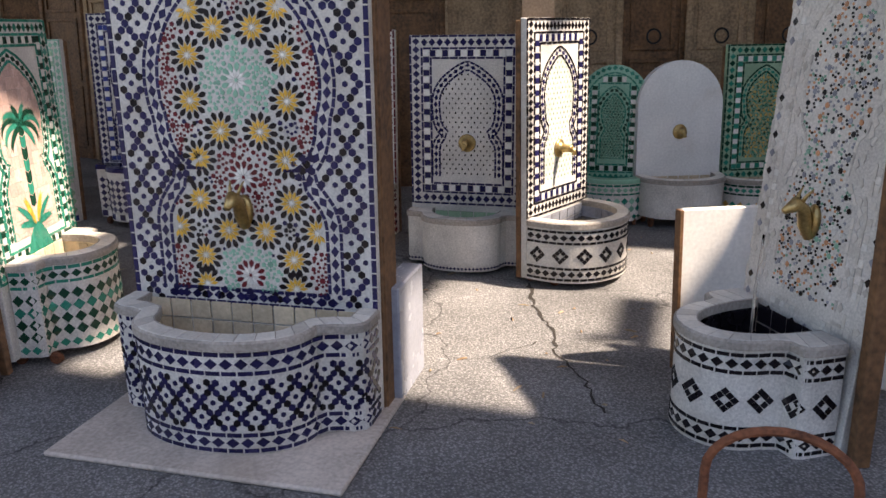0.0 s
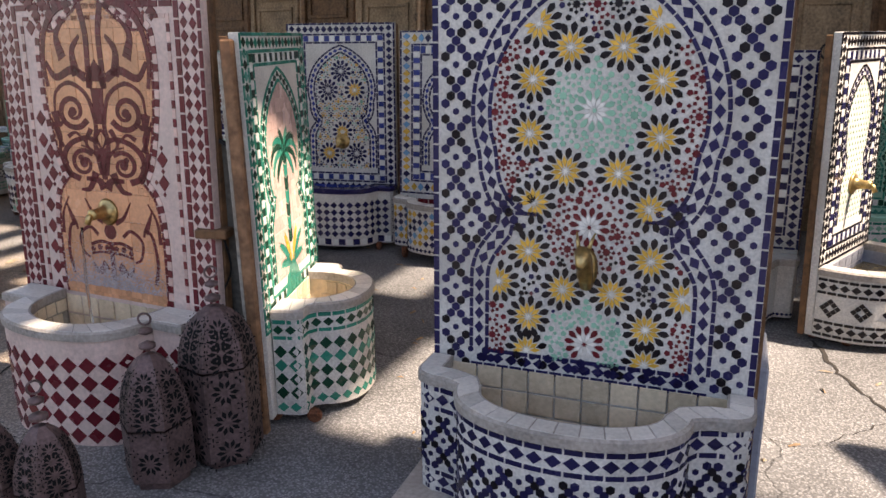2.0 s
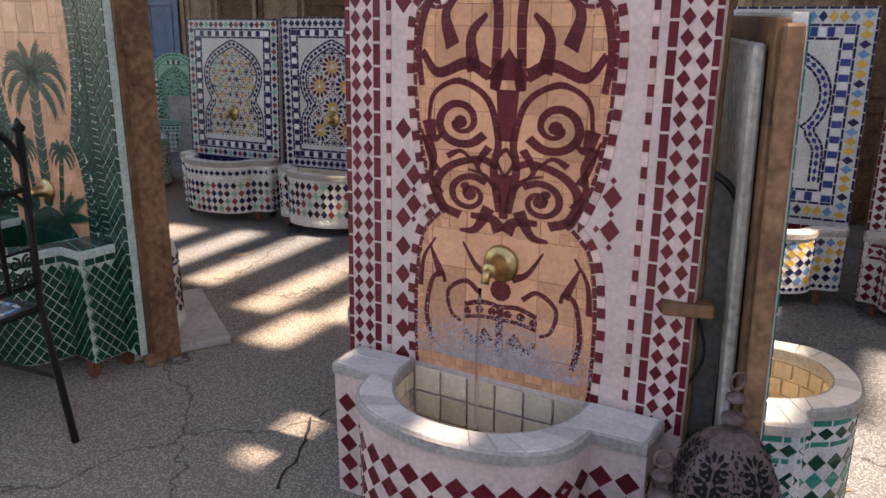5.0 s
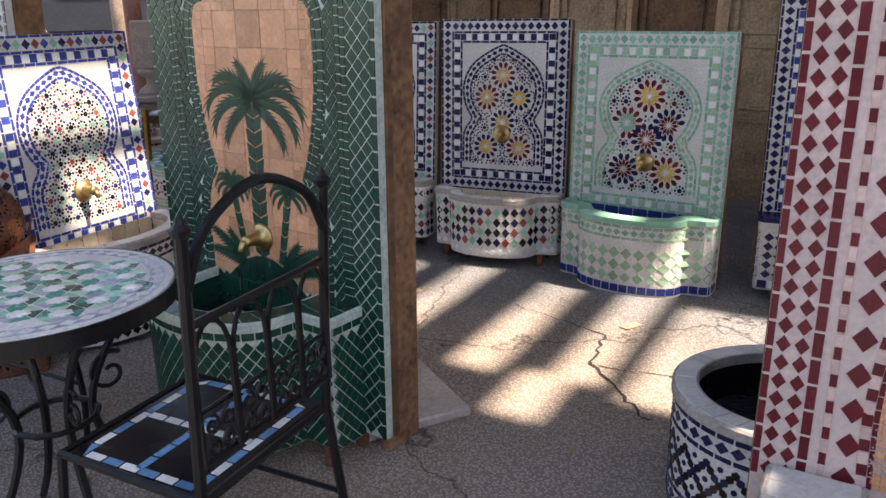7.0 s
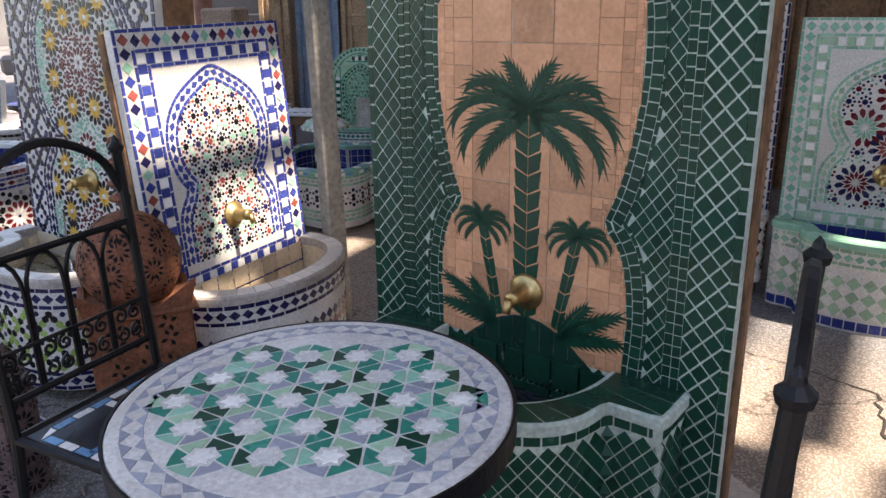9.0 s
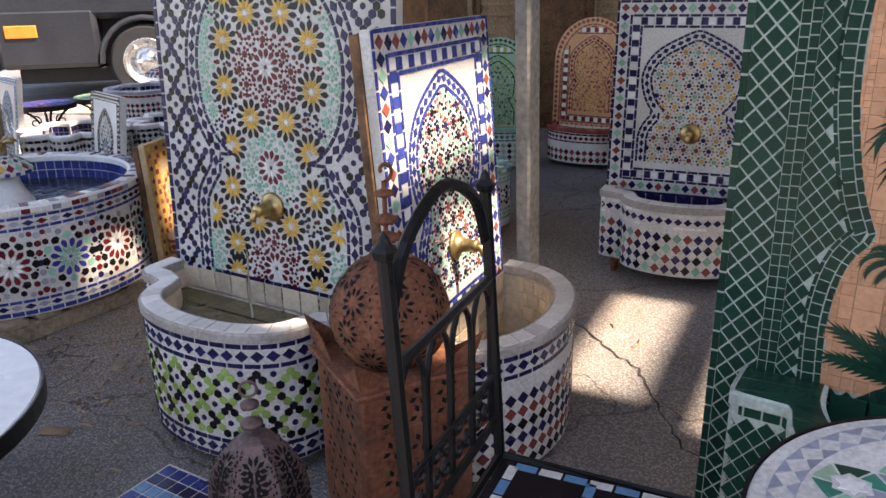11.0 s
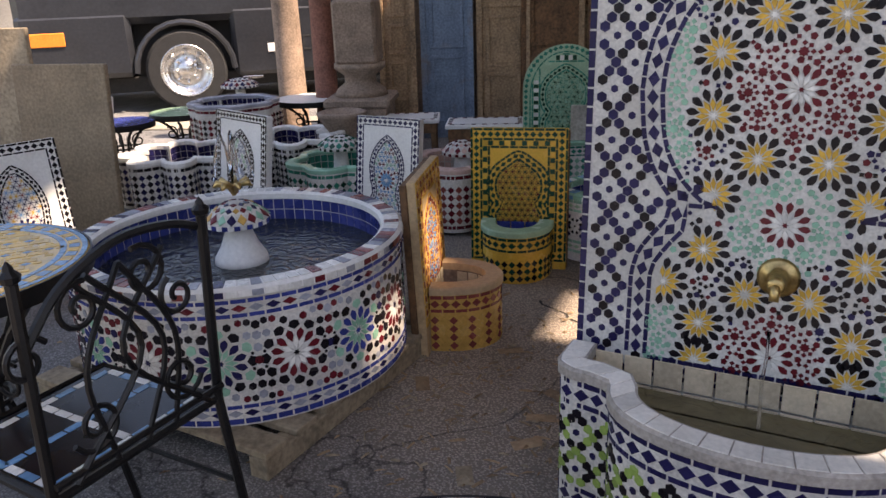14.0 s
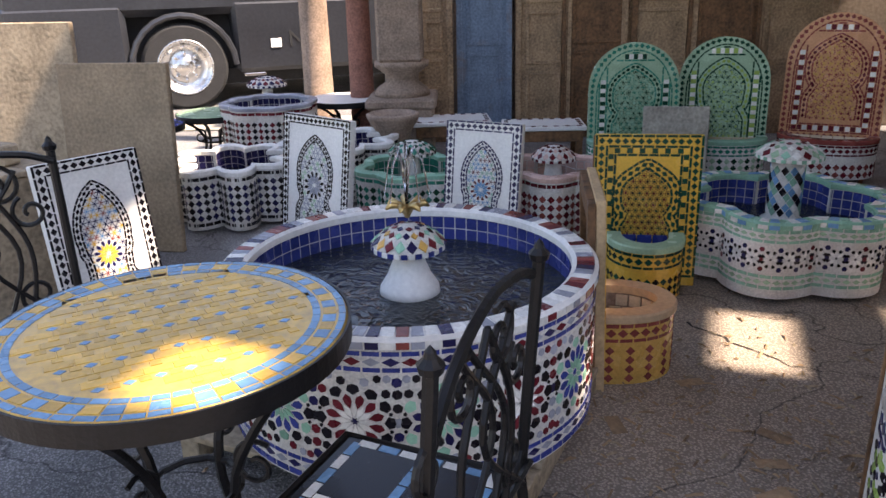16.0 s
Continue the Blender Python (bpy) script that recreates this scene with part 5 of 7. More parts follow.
def mushroom(t, z, stem, cap_r, cap_z, cols, rim_col):
    part("stem", lathe(stem, 24), PLAIN if rim_col != "mint" else TILE["white"], t, "white fountain stem", None, True)
    prof = [(0, cap_z - 0.012), (cap_r * 0.9, cap_z - 0.012), (cap_r, cap_z), (cap_r * 0.98, cap_z + 0.012), (cap_r * 0.8, cap_z + 0.036), (cap_r * 0.45, cap_z + 0.060), (0, cap_z + 0.070)]
    part("cap", lathe(prof, 32), GROUT, t, "mosaic mushroom cap", None, True)
    tiles = []
    n = 18
    for k in range(n):
        a = math.tau * k / n
        for j, (r, zz) in enumerate(((cap_r * 0.90, cap_z + 0.031), (cap_r * 0.62, cap_z + 0.064), (cap_r * 0.36, cap_z + 0.081))):
            s = math.tau / n * r * (0.46 if j < 2 else 0.8)
            if j == 2 and k % 2:
                continue
            aa = a + (j % 2) * math.pi / n
            rad, tan_ = (math.cos(aa), math.sin(aa)), (-math.sin(aa), math.cos(aa))
            slope = (-0.55, -0.5, -0.3)[j]
            d = s * 1.0
            tiles.append(([(r * rad[0] + e * d * rad[0] + g * s * tan_[0], r * rad[1] + e * d * rad[1] + g * s * tan_[1]) for e, g in ((1, 0), (0, 1), (-1, 0), (0, -1))], cols[(k + j) % len(cols)], r, zz, slope))
    lay("cap_mosaic", [(p, c) for p, c, *_ in tiles], lambda u, v, h: (u, v, cap_z + 0.003 + h + float(np.interp(math.hypot(u, v) / cap_r, [0, 0.45, 0.8, 0.98, 1.2], [0.070, 0.060, 0.036, 0.012, 0.0]))), t)
    strip = along([(0, 0), (math.tau * cap_r, 0)], 0.016, 0.022, "line", [rim_col, "white"])
    lay("cap_edge", strip, lambda u, v, h: ((cap_r + h) * math.cos(u / cap_r), (cap_r + h) * math.sin(u / cap_r), cap_z + v), t)


pool = thing("round_fountain", pose(-7.50, 5.25, 0), "large round mosaic pool fountain with dark water on a pallet", "fountain")
R0 = 0.585
wl = pool_body(pool, plan_ring(R0), 0.10, 0.53, 0.065, PLAIN, "blue", 0.44, ["white", "red", "grey", "white", "navy", "white", "rust", "white", "grey"], 96)
tiles = []
T = wl.total
for z, w_, st, p, c in ((0.515, 0.012, "line", 0.05, ["blue"]), (0.492, 0.026, "diamond", 0.05, ["navy", "red", "grey"]), (0.470, 0.012, "line", 0.05, ["blue"]), (0.165, 0.012, "line", 0.05, ["blue"]), (0.142, 0.026, "diamond", 0.05, ["navy", "grey"]), (0.115, 0.018, "line", 0.05, ["blue"])):
    tiles += along([(0, z), (T, z)], w_, p, st, c)
NR = 16
for k in range(NR):
    u = T * (k + 0.5) / NR
    c = (("mint", "navy"), ("red", "black"), ("mint", "blue"), ("red", "navy"))[k % 4]
    outer = "black"
    tiles += bloom(u, 0.317, 0.082, 12, c[1], c[0] if k % 2 == 0 else "white", c[1] if k % 2 == 0 else "red")
    for j in range(12):
        a = math.tau * j / 12
        tiles.append((([(u + q * math.cos(a + e), 0.317 + q * math.sin(a + e)) for q, e in ((0.078, 0), (0.092, 0.20), (0.107, 0.13), (0.110, 0), (0.107, -0.13), (0.092, -0.20))]), outer if j % 2 == 0 or k % 2 else c[0]))
        tiles.append((gon(u + 0.121 * math.cos(a + 0.26), 0.317 + 0.121 * math.sin(a + 0.26), 0.0135, 6, 0.3), ("black", "grey", "black", "red")[(j + k) % 4]) if j not in (0, 5, 6, 11) else (gon(u + 0.100 * math.cos(a + 0.26), 0.317 + 0.100 * math.sin(a + 0.26), 0.006, 5), "black"))
    b = T * k / NR
    for zz in (0.20, 0.235, 0.275, 0.317, 0.36, 0.40, 0.435):
        tiles.append((gon(b, zz, 0.015, 6, 0.3), ("black", "grey", "red", "navy")[int(zz * 1000 + k) % 4]))
    for zz in (0.19, 0.445):
        for dx in (-0.05, -0.025, 0.025, 0.05):
            tiles.append((gon(b + dx, zz, 0.012, 6, 0.3), ("red", "grey", "black")[int(abs(dx) * 1000 + k) % 3]))
lay("wall_mosaic", tiles, wl.place, pool)
mushroom(pool, 0.44, [(0.0, 0.43), (0.10, 0.43), (0.095, 0.46), (0.07, 0.50), (0.05, 0.55), (0.055, 0.60), (0, 0.60)], 0.115, 0.595, ["red", "mint", "navy", "gold"], "blue")
bm = bmesh.new()
for k in range(7):
    a = math.tau * k / 7
    tube([(0, 0, 0.69), (0.02 * math.cos(a), 0.02 * math.sin(a), 0.725), (0.055 * math.cos(a), 0.055 * math.sin(a), 0.735), (0.07 * math.cos(a), 0.07 * math.sin(a), 0.722)], [0.008, 0.008, 0.013, 0.003], 6, bm)
part("flower_nozzle", bm, BRASS, pool, "gilt brass flower nozzle", None, True)
bm = bmesh.new()
for k in range(5):
    a = math.tau * k / 5 + 0.3
    tube([(0, 0, 0.73), (0.012 * math.cos(a), 0.012 * math.sin(a), 0.86), (0.03 * math.cos(a), 0.03 * math.sin(a), 0.91), (0.055 * math.cos(a), 0.055 * math.sin(a), 0.86), (0.075 * math.cos(a), 0.075 * math.sin(a), 0.75)], [0.004, 0.004, 0.005, 0.003, 0.002], 5, bm)
ob = part("water_jet", bm, JET, pool, "clear splashing water jet", None, True)
ob.visible_shadow = False

pallet = thing("pallet", pose(-7.50, 5.25, 0, 0, 0, -24), "weathered wooden shipping pallet under the pool", "pallet")
for k in range(8):
    part("board", box(-0.54, -0.54 + k * 0.14, 0.075, 0.54, -0.44 + k * 0.14, 0.098, 0.003), PALEWOOD, pallet)
for x in (-0.50, 0, 0.50):
    part("runner", box(x - 0.035, -0.54, 0.0, x + 0.035, 0.54, 0.074, 0.004), PALEWOOD, pallet)

quat = thing("lobed_fountain", pose(-5.80, 6.52, 0), "pale green lobed mosaic fountain with mushroom spout", "fountain")
wl = pool_body(quat, plan_ring(0.46, 6, 96, 0.2), 0.03, 0.345, 0.06, TILE["mint"], "blue", 0.22, ["mint", "white", "sky", "mint"], 70)
T = wl.total
tiles = []
for z, w_, st, p, c in ((0.335, 0.014, "line", 0.05, ["mint"]), (0.312, 0.022, "diamond", 0.04, ["sage"]), (0.29, 0.012, "line", 0.05, ["mint"]), (0.13, 0.014, "line", 0.05, ["mint"]), (0.105, 0.024, "diamond", 0.04, ["sage"]), (0.08, 0.014, "line", 0.05, ["mint"])):
    tiles += along([(0, z), (T, z)], w_, p, st, c)
n = round(T / 0.075)
for k in range(n):
    u = T * (k + 0.5) / n
    tiles += rosette(u, 0.21, 0.042, 8, "black", "white", "black") + [(gon(T * k / n, 0.21 + e, 0.012, 6), ("navy", "red", "navy")[k % 3]) for e in (-0.045, 0, 0.045)]
lay("wall_mosaic", tiles, wl.place, quat)
mushroom(quat, 0.3, [(0, 0.21), (0.10, 0.21), (0.10, 0.25), (0.075, 0.27), (0.075, 0.55), (0, 0.55)], 0.15, 0.56, ["mint", "white", "red", "sage"], "mint")
lay("stem_mosaic", lattice((0, 0.46, 0.30, 0.52, lambda u, v: True), 0.0392, 0.05, lambda i, j: ("black", "sky", "white", "mint")[(i + j) % 4], 0.9), lambda u, v, h: ((0.076 + h) * math.cos(u / 0.075), (0.076 + h) * math.sin(u / 0.075), v), quat)


def small_fountain(label, x, y, r, h, lobes, cols, rim, cap=None, lining="navy", depth=0.2):
    t = thing("pool_fountain", pose(x, y, 0, 0, 0, 20), label, "fountain", "small pool fountains")
    wl = pool_body(t, plan_ring(r, lobes, 64, depth), 0.02, h, 0.05, rim, lining, h - 0.12)
    T = wl.total
    tiles = along([(0, h - 0.02), (T, h - 0.02)], 0.02, 0.05, "line", [cols[0]]) + along([(0, 0.05), (T, 0.05)], 0.02, 0.05, "line", [cols[0]])
    tiles += lattice((0.02, T - 0.02, 0.09, h - 0.06, lambda u, v: True), 0.045, 0.045, lambda i, j: cols[(i + j) % len(cols)] if j % 2 == 0 else None)
    lay("wall_mosaic", tiles, wl.place, t)
    if cap:
        mushroom(t, h, [(0, h - 0.15), (0.07, h - 0.15), (0.05, h - 0.02), (0.04, cap[1]), (0, cap[1])], cap[0], cap[1], cap[2], cap[3])
    return t


small_fountain("star-shaped black and white basin with blue lining", -8.72, 7.55, 0.36, 0.34, 8, ["black", "navy"], PLAIN, None, "navy", 0.35)
small_fountain("white and black star-shaped basin", -8.15, 8.1, 0.36, 0.33, 8, ["black"], PLAIN, None, "navy", 0.35)
small_fountain("green mosaic basin with green mushroom", -7.62, 7.45, 0.32, 0.30, 6, ["teal", "green"], TILE["mint"], (0.14, 0.40, ["green", "teal"], "green"), "teal")
small_fountain("pink and red mosaic basin with tiled stem", -6.82, 7.15, 0.30, 0.36, 6, ["red", "rust"], TILE["pink"], (0.12, 0.42, ["red", "pink"], "red"), "pink")
small_fountain("red and black checkered octagonal basin", -8.75, 8.7, 0.34, 0.5, 8, ["red", "black"], TILE["grey"], None, "navy", 0.1)
small_fountain("blue basin with blue mushroom cap", -8.90, 9.3, 0.32, 0.40, 6, ["navy", "black"], PLAIN, (0.16, 0.56, ["navy", "red"], "navy"), "navy")


# ---- tables and chairs ----
def round_table(label, x, y, z, r, tiles, bed, group="mosaic tables", leg_mat=IRON, turn=0):
    t = thing("round_table", pose(x, y, 0, 0, 0, turn), label, "table", group)
    part("tabletop", lathe([(0, z - 0.03), (r - 0.004, z - 0.03), (r, z - 0.026), (r, z - 0.004), (r - 0.004, z), (0, z)], 64), bed, t)
    part("edge_band", lathe([(r + 0.001, z - 0.045), (r + 0.006, z - 0.045), (r + 0.006, z - 0.001), (r + 0.001, z - 0.001), (r + 0.001, z - 0.045)], 64), leg_mat, t)
    if tiles:
        lay("top_mosaic", tiles, lambda u, v, h: (u, v, z + h * 0.5), t)
    part("leg_ring", tube([(0.10 * math.cos(a / 12 * math.tau), 0.10 * math.sin(a / 12 * math.tau), z * 0.52) for a in range(13)], 0.008), leg_mat, t)
    for k in range(4):
        a = math.tau * (k + 0.5) / 4
        pts = smooth_line([(q * r * math.cos(a), q * r * math.sin(a), zz) for q, zz in ((0.85, z - 0.045), (0.5, z * 0.75), (0.28, z * 0.52), (0.45, z * 0.25), (0.82, 0.012))], 4)
        part("leg", tube(pts, 0.011), leg_mat, t)
        part("scroll", tube([(p[0] * math.cos(a), p[0] * math.sin(a), p[2]) for p in spiral(0.45 * r, z * 0.62, 0.06, 1.2, 1.0)], 0.006), leg_mat, t)
    return t


def star_top(r):
    out = []
    p = 0.094
    j, v = 0, -r
    while v < r:
        u = -r + (p / 2 if j % 2 else 0)
        while u < r:
            if math.hypot(u, v) < r * 0.74:
                out.append((star(u, v, 0.022, 6, 0.6, 0.15), "white"))
                for k in range(6):
                    a = math.tau * k / 6
                    c = ("teal", "mint", "grey", "teal", "green", "sage")[(k + int(abs(u * 91 + v * 57))) % 6]
                    pts = [(0.024, -0.30), (0.050, -0.48), (0.0455, -0.10), (0.0455, 0.10), (0.050, 0.48), (0.024, 0.62), (0.030, 0.1)]
                    out.append(([(u + q * math.cos(a + e), v + q * math.sin(a + e)) for q, e in pts], c))
            u += p
        v += p * 0.866
        j += 1
    n = 44
    for k in range(n):
        a0, a1 = math.tau * k / n, math.tau * (k + 1) / n
        m = (a0 + a1) / 2
        out.append(([(0.93 * r * math.cos(a0), 0.93 * r * math.sin(a0)), (0.93 * r * math.cos(a1), 0.93 * r * math.sin(a1)), (0.875 * r * math.cos(m), 0.875 * r * math.sin(m))], "grey"))
        out.append(([(0.82 * r * math.cos(a0), 0.82 * r * math.sin(a0)), (0.82 * r * math.cos(a1), 0.82 * r * math.sin(a1)), (0.865 * r * math.cos(m), 0.865 * r * math.sin(m))], "grey"))
    return out


def yellow_top(r):
    out = []
    p = 0.05
    n = int(r / p) + 1
    for i in range(-n, n + 1):
        for j in range(-n, n + 1):
            u, v = i * p + (p / 2 if j % 2 else 0), j * p
            if math.hypot(u, v) < r * 0.78 - 0.01:
                if j % 2 == 0:
                    out.append((diamond(u, v, 0.011, 0.009), "sky"))
                out.append(([(u + a * 0.0245 + 0.0, v + 0.026 + b * 0.013) for a, b in ((-1, -1), (1, -1), (1, 1), (-1, 1))], "yellow"))
                out.append(([(u + a * 0.010 + p / 2, v + b * 0.009) for a, b in ((-1, -1), (1, -1), (1, 1), (-1, 1))], "yellow"))
    n = 56
    for k in range(n):
        a = math.tau * k / n
        d = math.tau / n * 0.46
        for r0, r1, c in ((0.80, 0.845, "sky"), (0.86, 0.935, ("sky", "yellow")[k % 2]), (0.95, 0.99, "sky")):
            out.append(([(r0 * r * math.cos(a - d), r0 * r * math.sin(a - d)), (r1 * r * math.cos(a - d), r1 * r * math.sin(a - d)), (r1 * r * math.cos(a + d), r1 * r * math.sin(a + d)), (r0 * r * math.cos(a + d), r0 * r * math.sin(a + d))], c))
    return out


round_table("round table with green and white star mosaic top", -4.41, 2.99, 0.72, 0.325, star_top(0.325), GROUT, turn=12)
round_table("round table with yellow and blue mosaic top", -7.90, 4.30, 0.775, 0.345, yellow_top(0.345), material("yellow_bed", (0.56, 0.33, 0.06), 0.3, vary=0.3, scale=8, fine=60, coat=0.3), turn=30)
round_table("round white marble table top on iron legs", -6.575, 3.36, 0.51, 0.47, None, MARBLE)
for lab, x, y, z, r, m_ in (("round blue table beside the basins", -9.55, 8.4, 0.42, 0.24, TILE["blue"]), ("round table with green edge", -9.2, 8.75, 0.44, 0.26, TILE["sage"]), ("round white table with green edge", -8.25, 9.2, 0.46, 0.30, PLAIN)):
    round_table(lab, x, y, z, r, None, m_, "distant round tables")


def chair(p1, p2, side, style, h=1.0, label="black wrought iron garden chair", seat_tiles=None):
    """An iron chair whose back stands from p1 to p2; the seat lies to the left of that line for side 1, to the right for -1."""
    dx, dy = p2[0] - p1[0], p2[1] - p1[1]
    w = math.hypot(dx, dy)
    t = thing("garden_chair", pose((p1[0] + p2[0]) / 2, (p1[1] + p2[1]) / 2, 0, 0, 0, math.degrees(math.atan2(dy, dx))), label, "chair", "iron garden chairs")
    x, d, sz = w / 2, 0.40 * side, 0.45
    for sx in (-1, 1):
        part("back_post", tube([(sx * x, 0.06 * -side, 0), (sx * x, 0, sz), (sx * x, -0.03 * side, h)], 0.012, 8), IRON, t)
        part("finial", lathe([(0, h - 0.01), (0.017, h), (0.02, h + 0.012), (0.01, h + 0.022), (0.008, h + 0.03), (0, h + 0.04)], 10), IRON, t, "", pose(sx * x, -0.03 * side, 0))
        part("front_leg", tube(smooth_line([(sx * x * 0.95, d, sz), (sx * x, d * 1.06, 0.2), (sx * x * 1.05, d * 0.98, 0)], 4), 0.011), IRON, t)
    yb = -0.02 * side
    bm = bmesh.new()
    if style == "arches":
        top = smooth_line([(-x, yb * 1.4, h - 0.10), (-x * 0.7, yb * 1.4, h + 0.00), (0, yb * 1.4, h + 0.055), (x * 0.7, yb * 1.4, h + 0.00), (x, yb * 1.4, h - 0.10)], 5)
        part("top_rail", tube(top, 0.011), IRON, t)
        tube([(-x, yb, h - 0.17), (x, yb, h - 0.17)], 0.009, 6, bm)
        tube([(-x, yb * 0.5, sz + 0.08), (x, yb * 0.5, sz + 0.08)], 0.009, 6, bm)
        tube([(-x, yb * 0.5, sz + 0.19), (x, yb * 0.5, sz + 0.19)], 0.005, 6, bm)
        part("cross_rail", bm, IRON, t)
        n = 4
        for k in range(n):
            a, b = -x + w * k / n, -x + w * (k + 1) / n
            c = (a + b) / 2
            rr = (b - a) / 2 - 0.004
            pts = [(a + 0.004, yb, sz + 0.08), (a + 0.004, yb, h - 0.26)] + [(c - rr * math.cos(math.pi * q / 8), yb, h - 0.26 + 0.085 * math.sin(math.pi * q / 8)) for q in range(1, 8)] + [(b - 0.004, yb, h - 0.26), (b - 0.004, yb, sz + 0.08)]
            part("back_arch", tube(pts, 0.0055), IRON, t)
            for zz, fl in ((sz + 0.11, 1), (sz + 0.16, -1)):
                for sgn in (1, -1):
                    part("scroll", tube(spiral(c + sgn * rr * 0.45, zz, rr * 0.42, 1.3, 1.5, yb, sgn), 0.004), IRON, t)
    else:
        top = smooth_line([(-x, yb, h - 0.14), (-x * 0.6, yb, h - 0.05), (0, yb, h + 0.005), (x * 0.6, yb, h + 0.0), (x, yb, h - 0.03)], 5)
        part("top_rail", tube(top, 0.010), IRON, t)
        for cx, cz, rr, tn, st, fl in ((-x, h - 0.16, 0.05, 1.3, 0.5, 1), (-x * 0.45, h - 0.10, 0.055, 1.4, 1.2, 1), (x * 0.25, h - 0.08, 0.06, 1.4, 1.2, -1), (x * 0.6, h - 0.16, 0.05, 1.3, 2.0, 1), (-x * 0.5, sz + 0.12, 0.06, 1.4, 3.5, 1), (x * 0.5, sz + 0.12, 0.06, 1.4, 3.5, -1)):
            part("scroll", tube(spiral(cx, cz, rr, tn, st, yb, fl), 0.0065), IRON, t)
        for a, b, c in ((-0.8, 0.1, -0.5), (-0.35, -0.5, 0.0), (0.35, 0.5, 0.0), (0.8, -0.1, 0.5), (0.0, 0.35, -0.35)):
            part("back_bar", tube(smooth_line([(a * x, yb, sz + 0.02), (b * x, yb, (sz + h) / 2), (c * x, yb, h - 0.04)], 6), 0.007), IRON, t)
        part("cross_rail", tube([(-x, yb, sz + 0.04), (x, yb, sz + 0.04)], 0.008), IRON, t)
    fr = [(-x, 0, sz), (x, 0, sz), (x * 0.95, d, sz), (-x * 0.95, d, sz), (-x, 0, sz)]
    part("seat_frame", tube(fr, 0.011), IRON, t)
    lo, hi = sorted((0.012 * side, d - 0.012 * side))
    part("seat", box(-x + 0.012, lo, sz - 0.008, x - 0.012, hi, sz + 0.004, 0.002), TILE["black"], t, "dark tiled seat")
    st = along([(-x + 0.03, lo + 0.03), (x - 0.03, lo + 0.03), (x - 0.03, hi - 0.03), (-x + 0.03, hi - 0.03), (-x + 0.03, lo + 0.03)], 0.02, 0.05, "line", ["sky", "white"])
    st += along([(-x + 0.03, (lo + hi) / 2), (x - 0.03, (lo + hi) / 2)], 0.02, 0.05, "line", ["sky"]) + along([(0, lo + 0.04), (0, hi - 0.04)], 0.02, 0.05, "line", ["white"])
    lay("seat_mosaic", st, lambda u, v, q: (u, v, sz + 0.004 + q * 0.6), t)
    for sx in (-1, 1):
        part("stretcher", tube([(sx * x, -0.03 * side, 0.22), (sx * x, d * 1.04, 0.22)], 0.007), IRON, t)
    return t


chair((-3.80, 2.63), (-3.70, 3.04), 1, "arches", 0.99)
chair((-5.19, 3.15), (-5.09, 3.53), -1, "arches", 1.01)
chair((-7.40, 3.85), (-7.22, 4.26), 1, "scrolls", 0.92, "black wrought iron chair with scrolled back")
chair((-8.75, 4.75), (-8.44, 5.0), -1, "scrolls", 0.97, "black wrought iron chair with scrolled back")


# ---- lanterns ----
def petals_on(rows, r_at, per=8, size=0.014):
    """Spots for dark petals that stand for openings: rings of them round a turned body."""
    out = []
    for z, n in rows:
        for k in range(n):
            a = math.tau * (k + 0.5 * (int(z * 100) % 2)) / n
            for j in range(per):
                b = math.tau * j / per
                out.append((a, z, b, size))
    return out


# Lays flat black petals on the body in place of cut openings.
def pierced(t, name, spots, r_at, size):
    verts, faces = [], []
    for a, z, b, s in spots:
        r = r_at(z)
        k = len(verts)
        for q, e in ((0.6, 0), (1.1, 0.22), (1.6, 0), (1.1, -0.22)):
            du, dv = q * s * math.cos(b) - e * s * math.sin(b), q * s * math.sin(b) + e * s * math.cos(b)
            zz = z + dv
            rr = r_at(zz) + 0.0015
            aa = a + du / max(r, 0.02)
            verts.append((rr * math.cos(aa), rr * math.sin(aa), zz))
        faces.append((k, k + 1, k + 2, k + 3))
    child(name, mesh_of(name, verts, faces, [OPENING_SHADE]), t, "", None, "stuff")


# Flat black for the shade inside openings; the metal itself is not cut.
OPENING_SHADE = material("painted_opening_shade", (0.006, 0.005, 0.005), 0.9, bump=0)


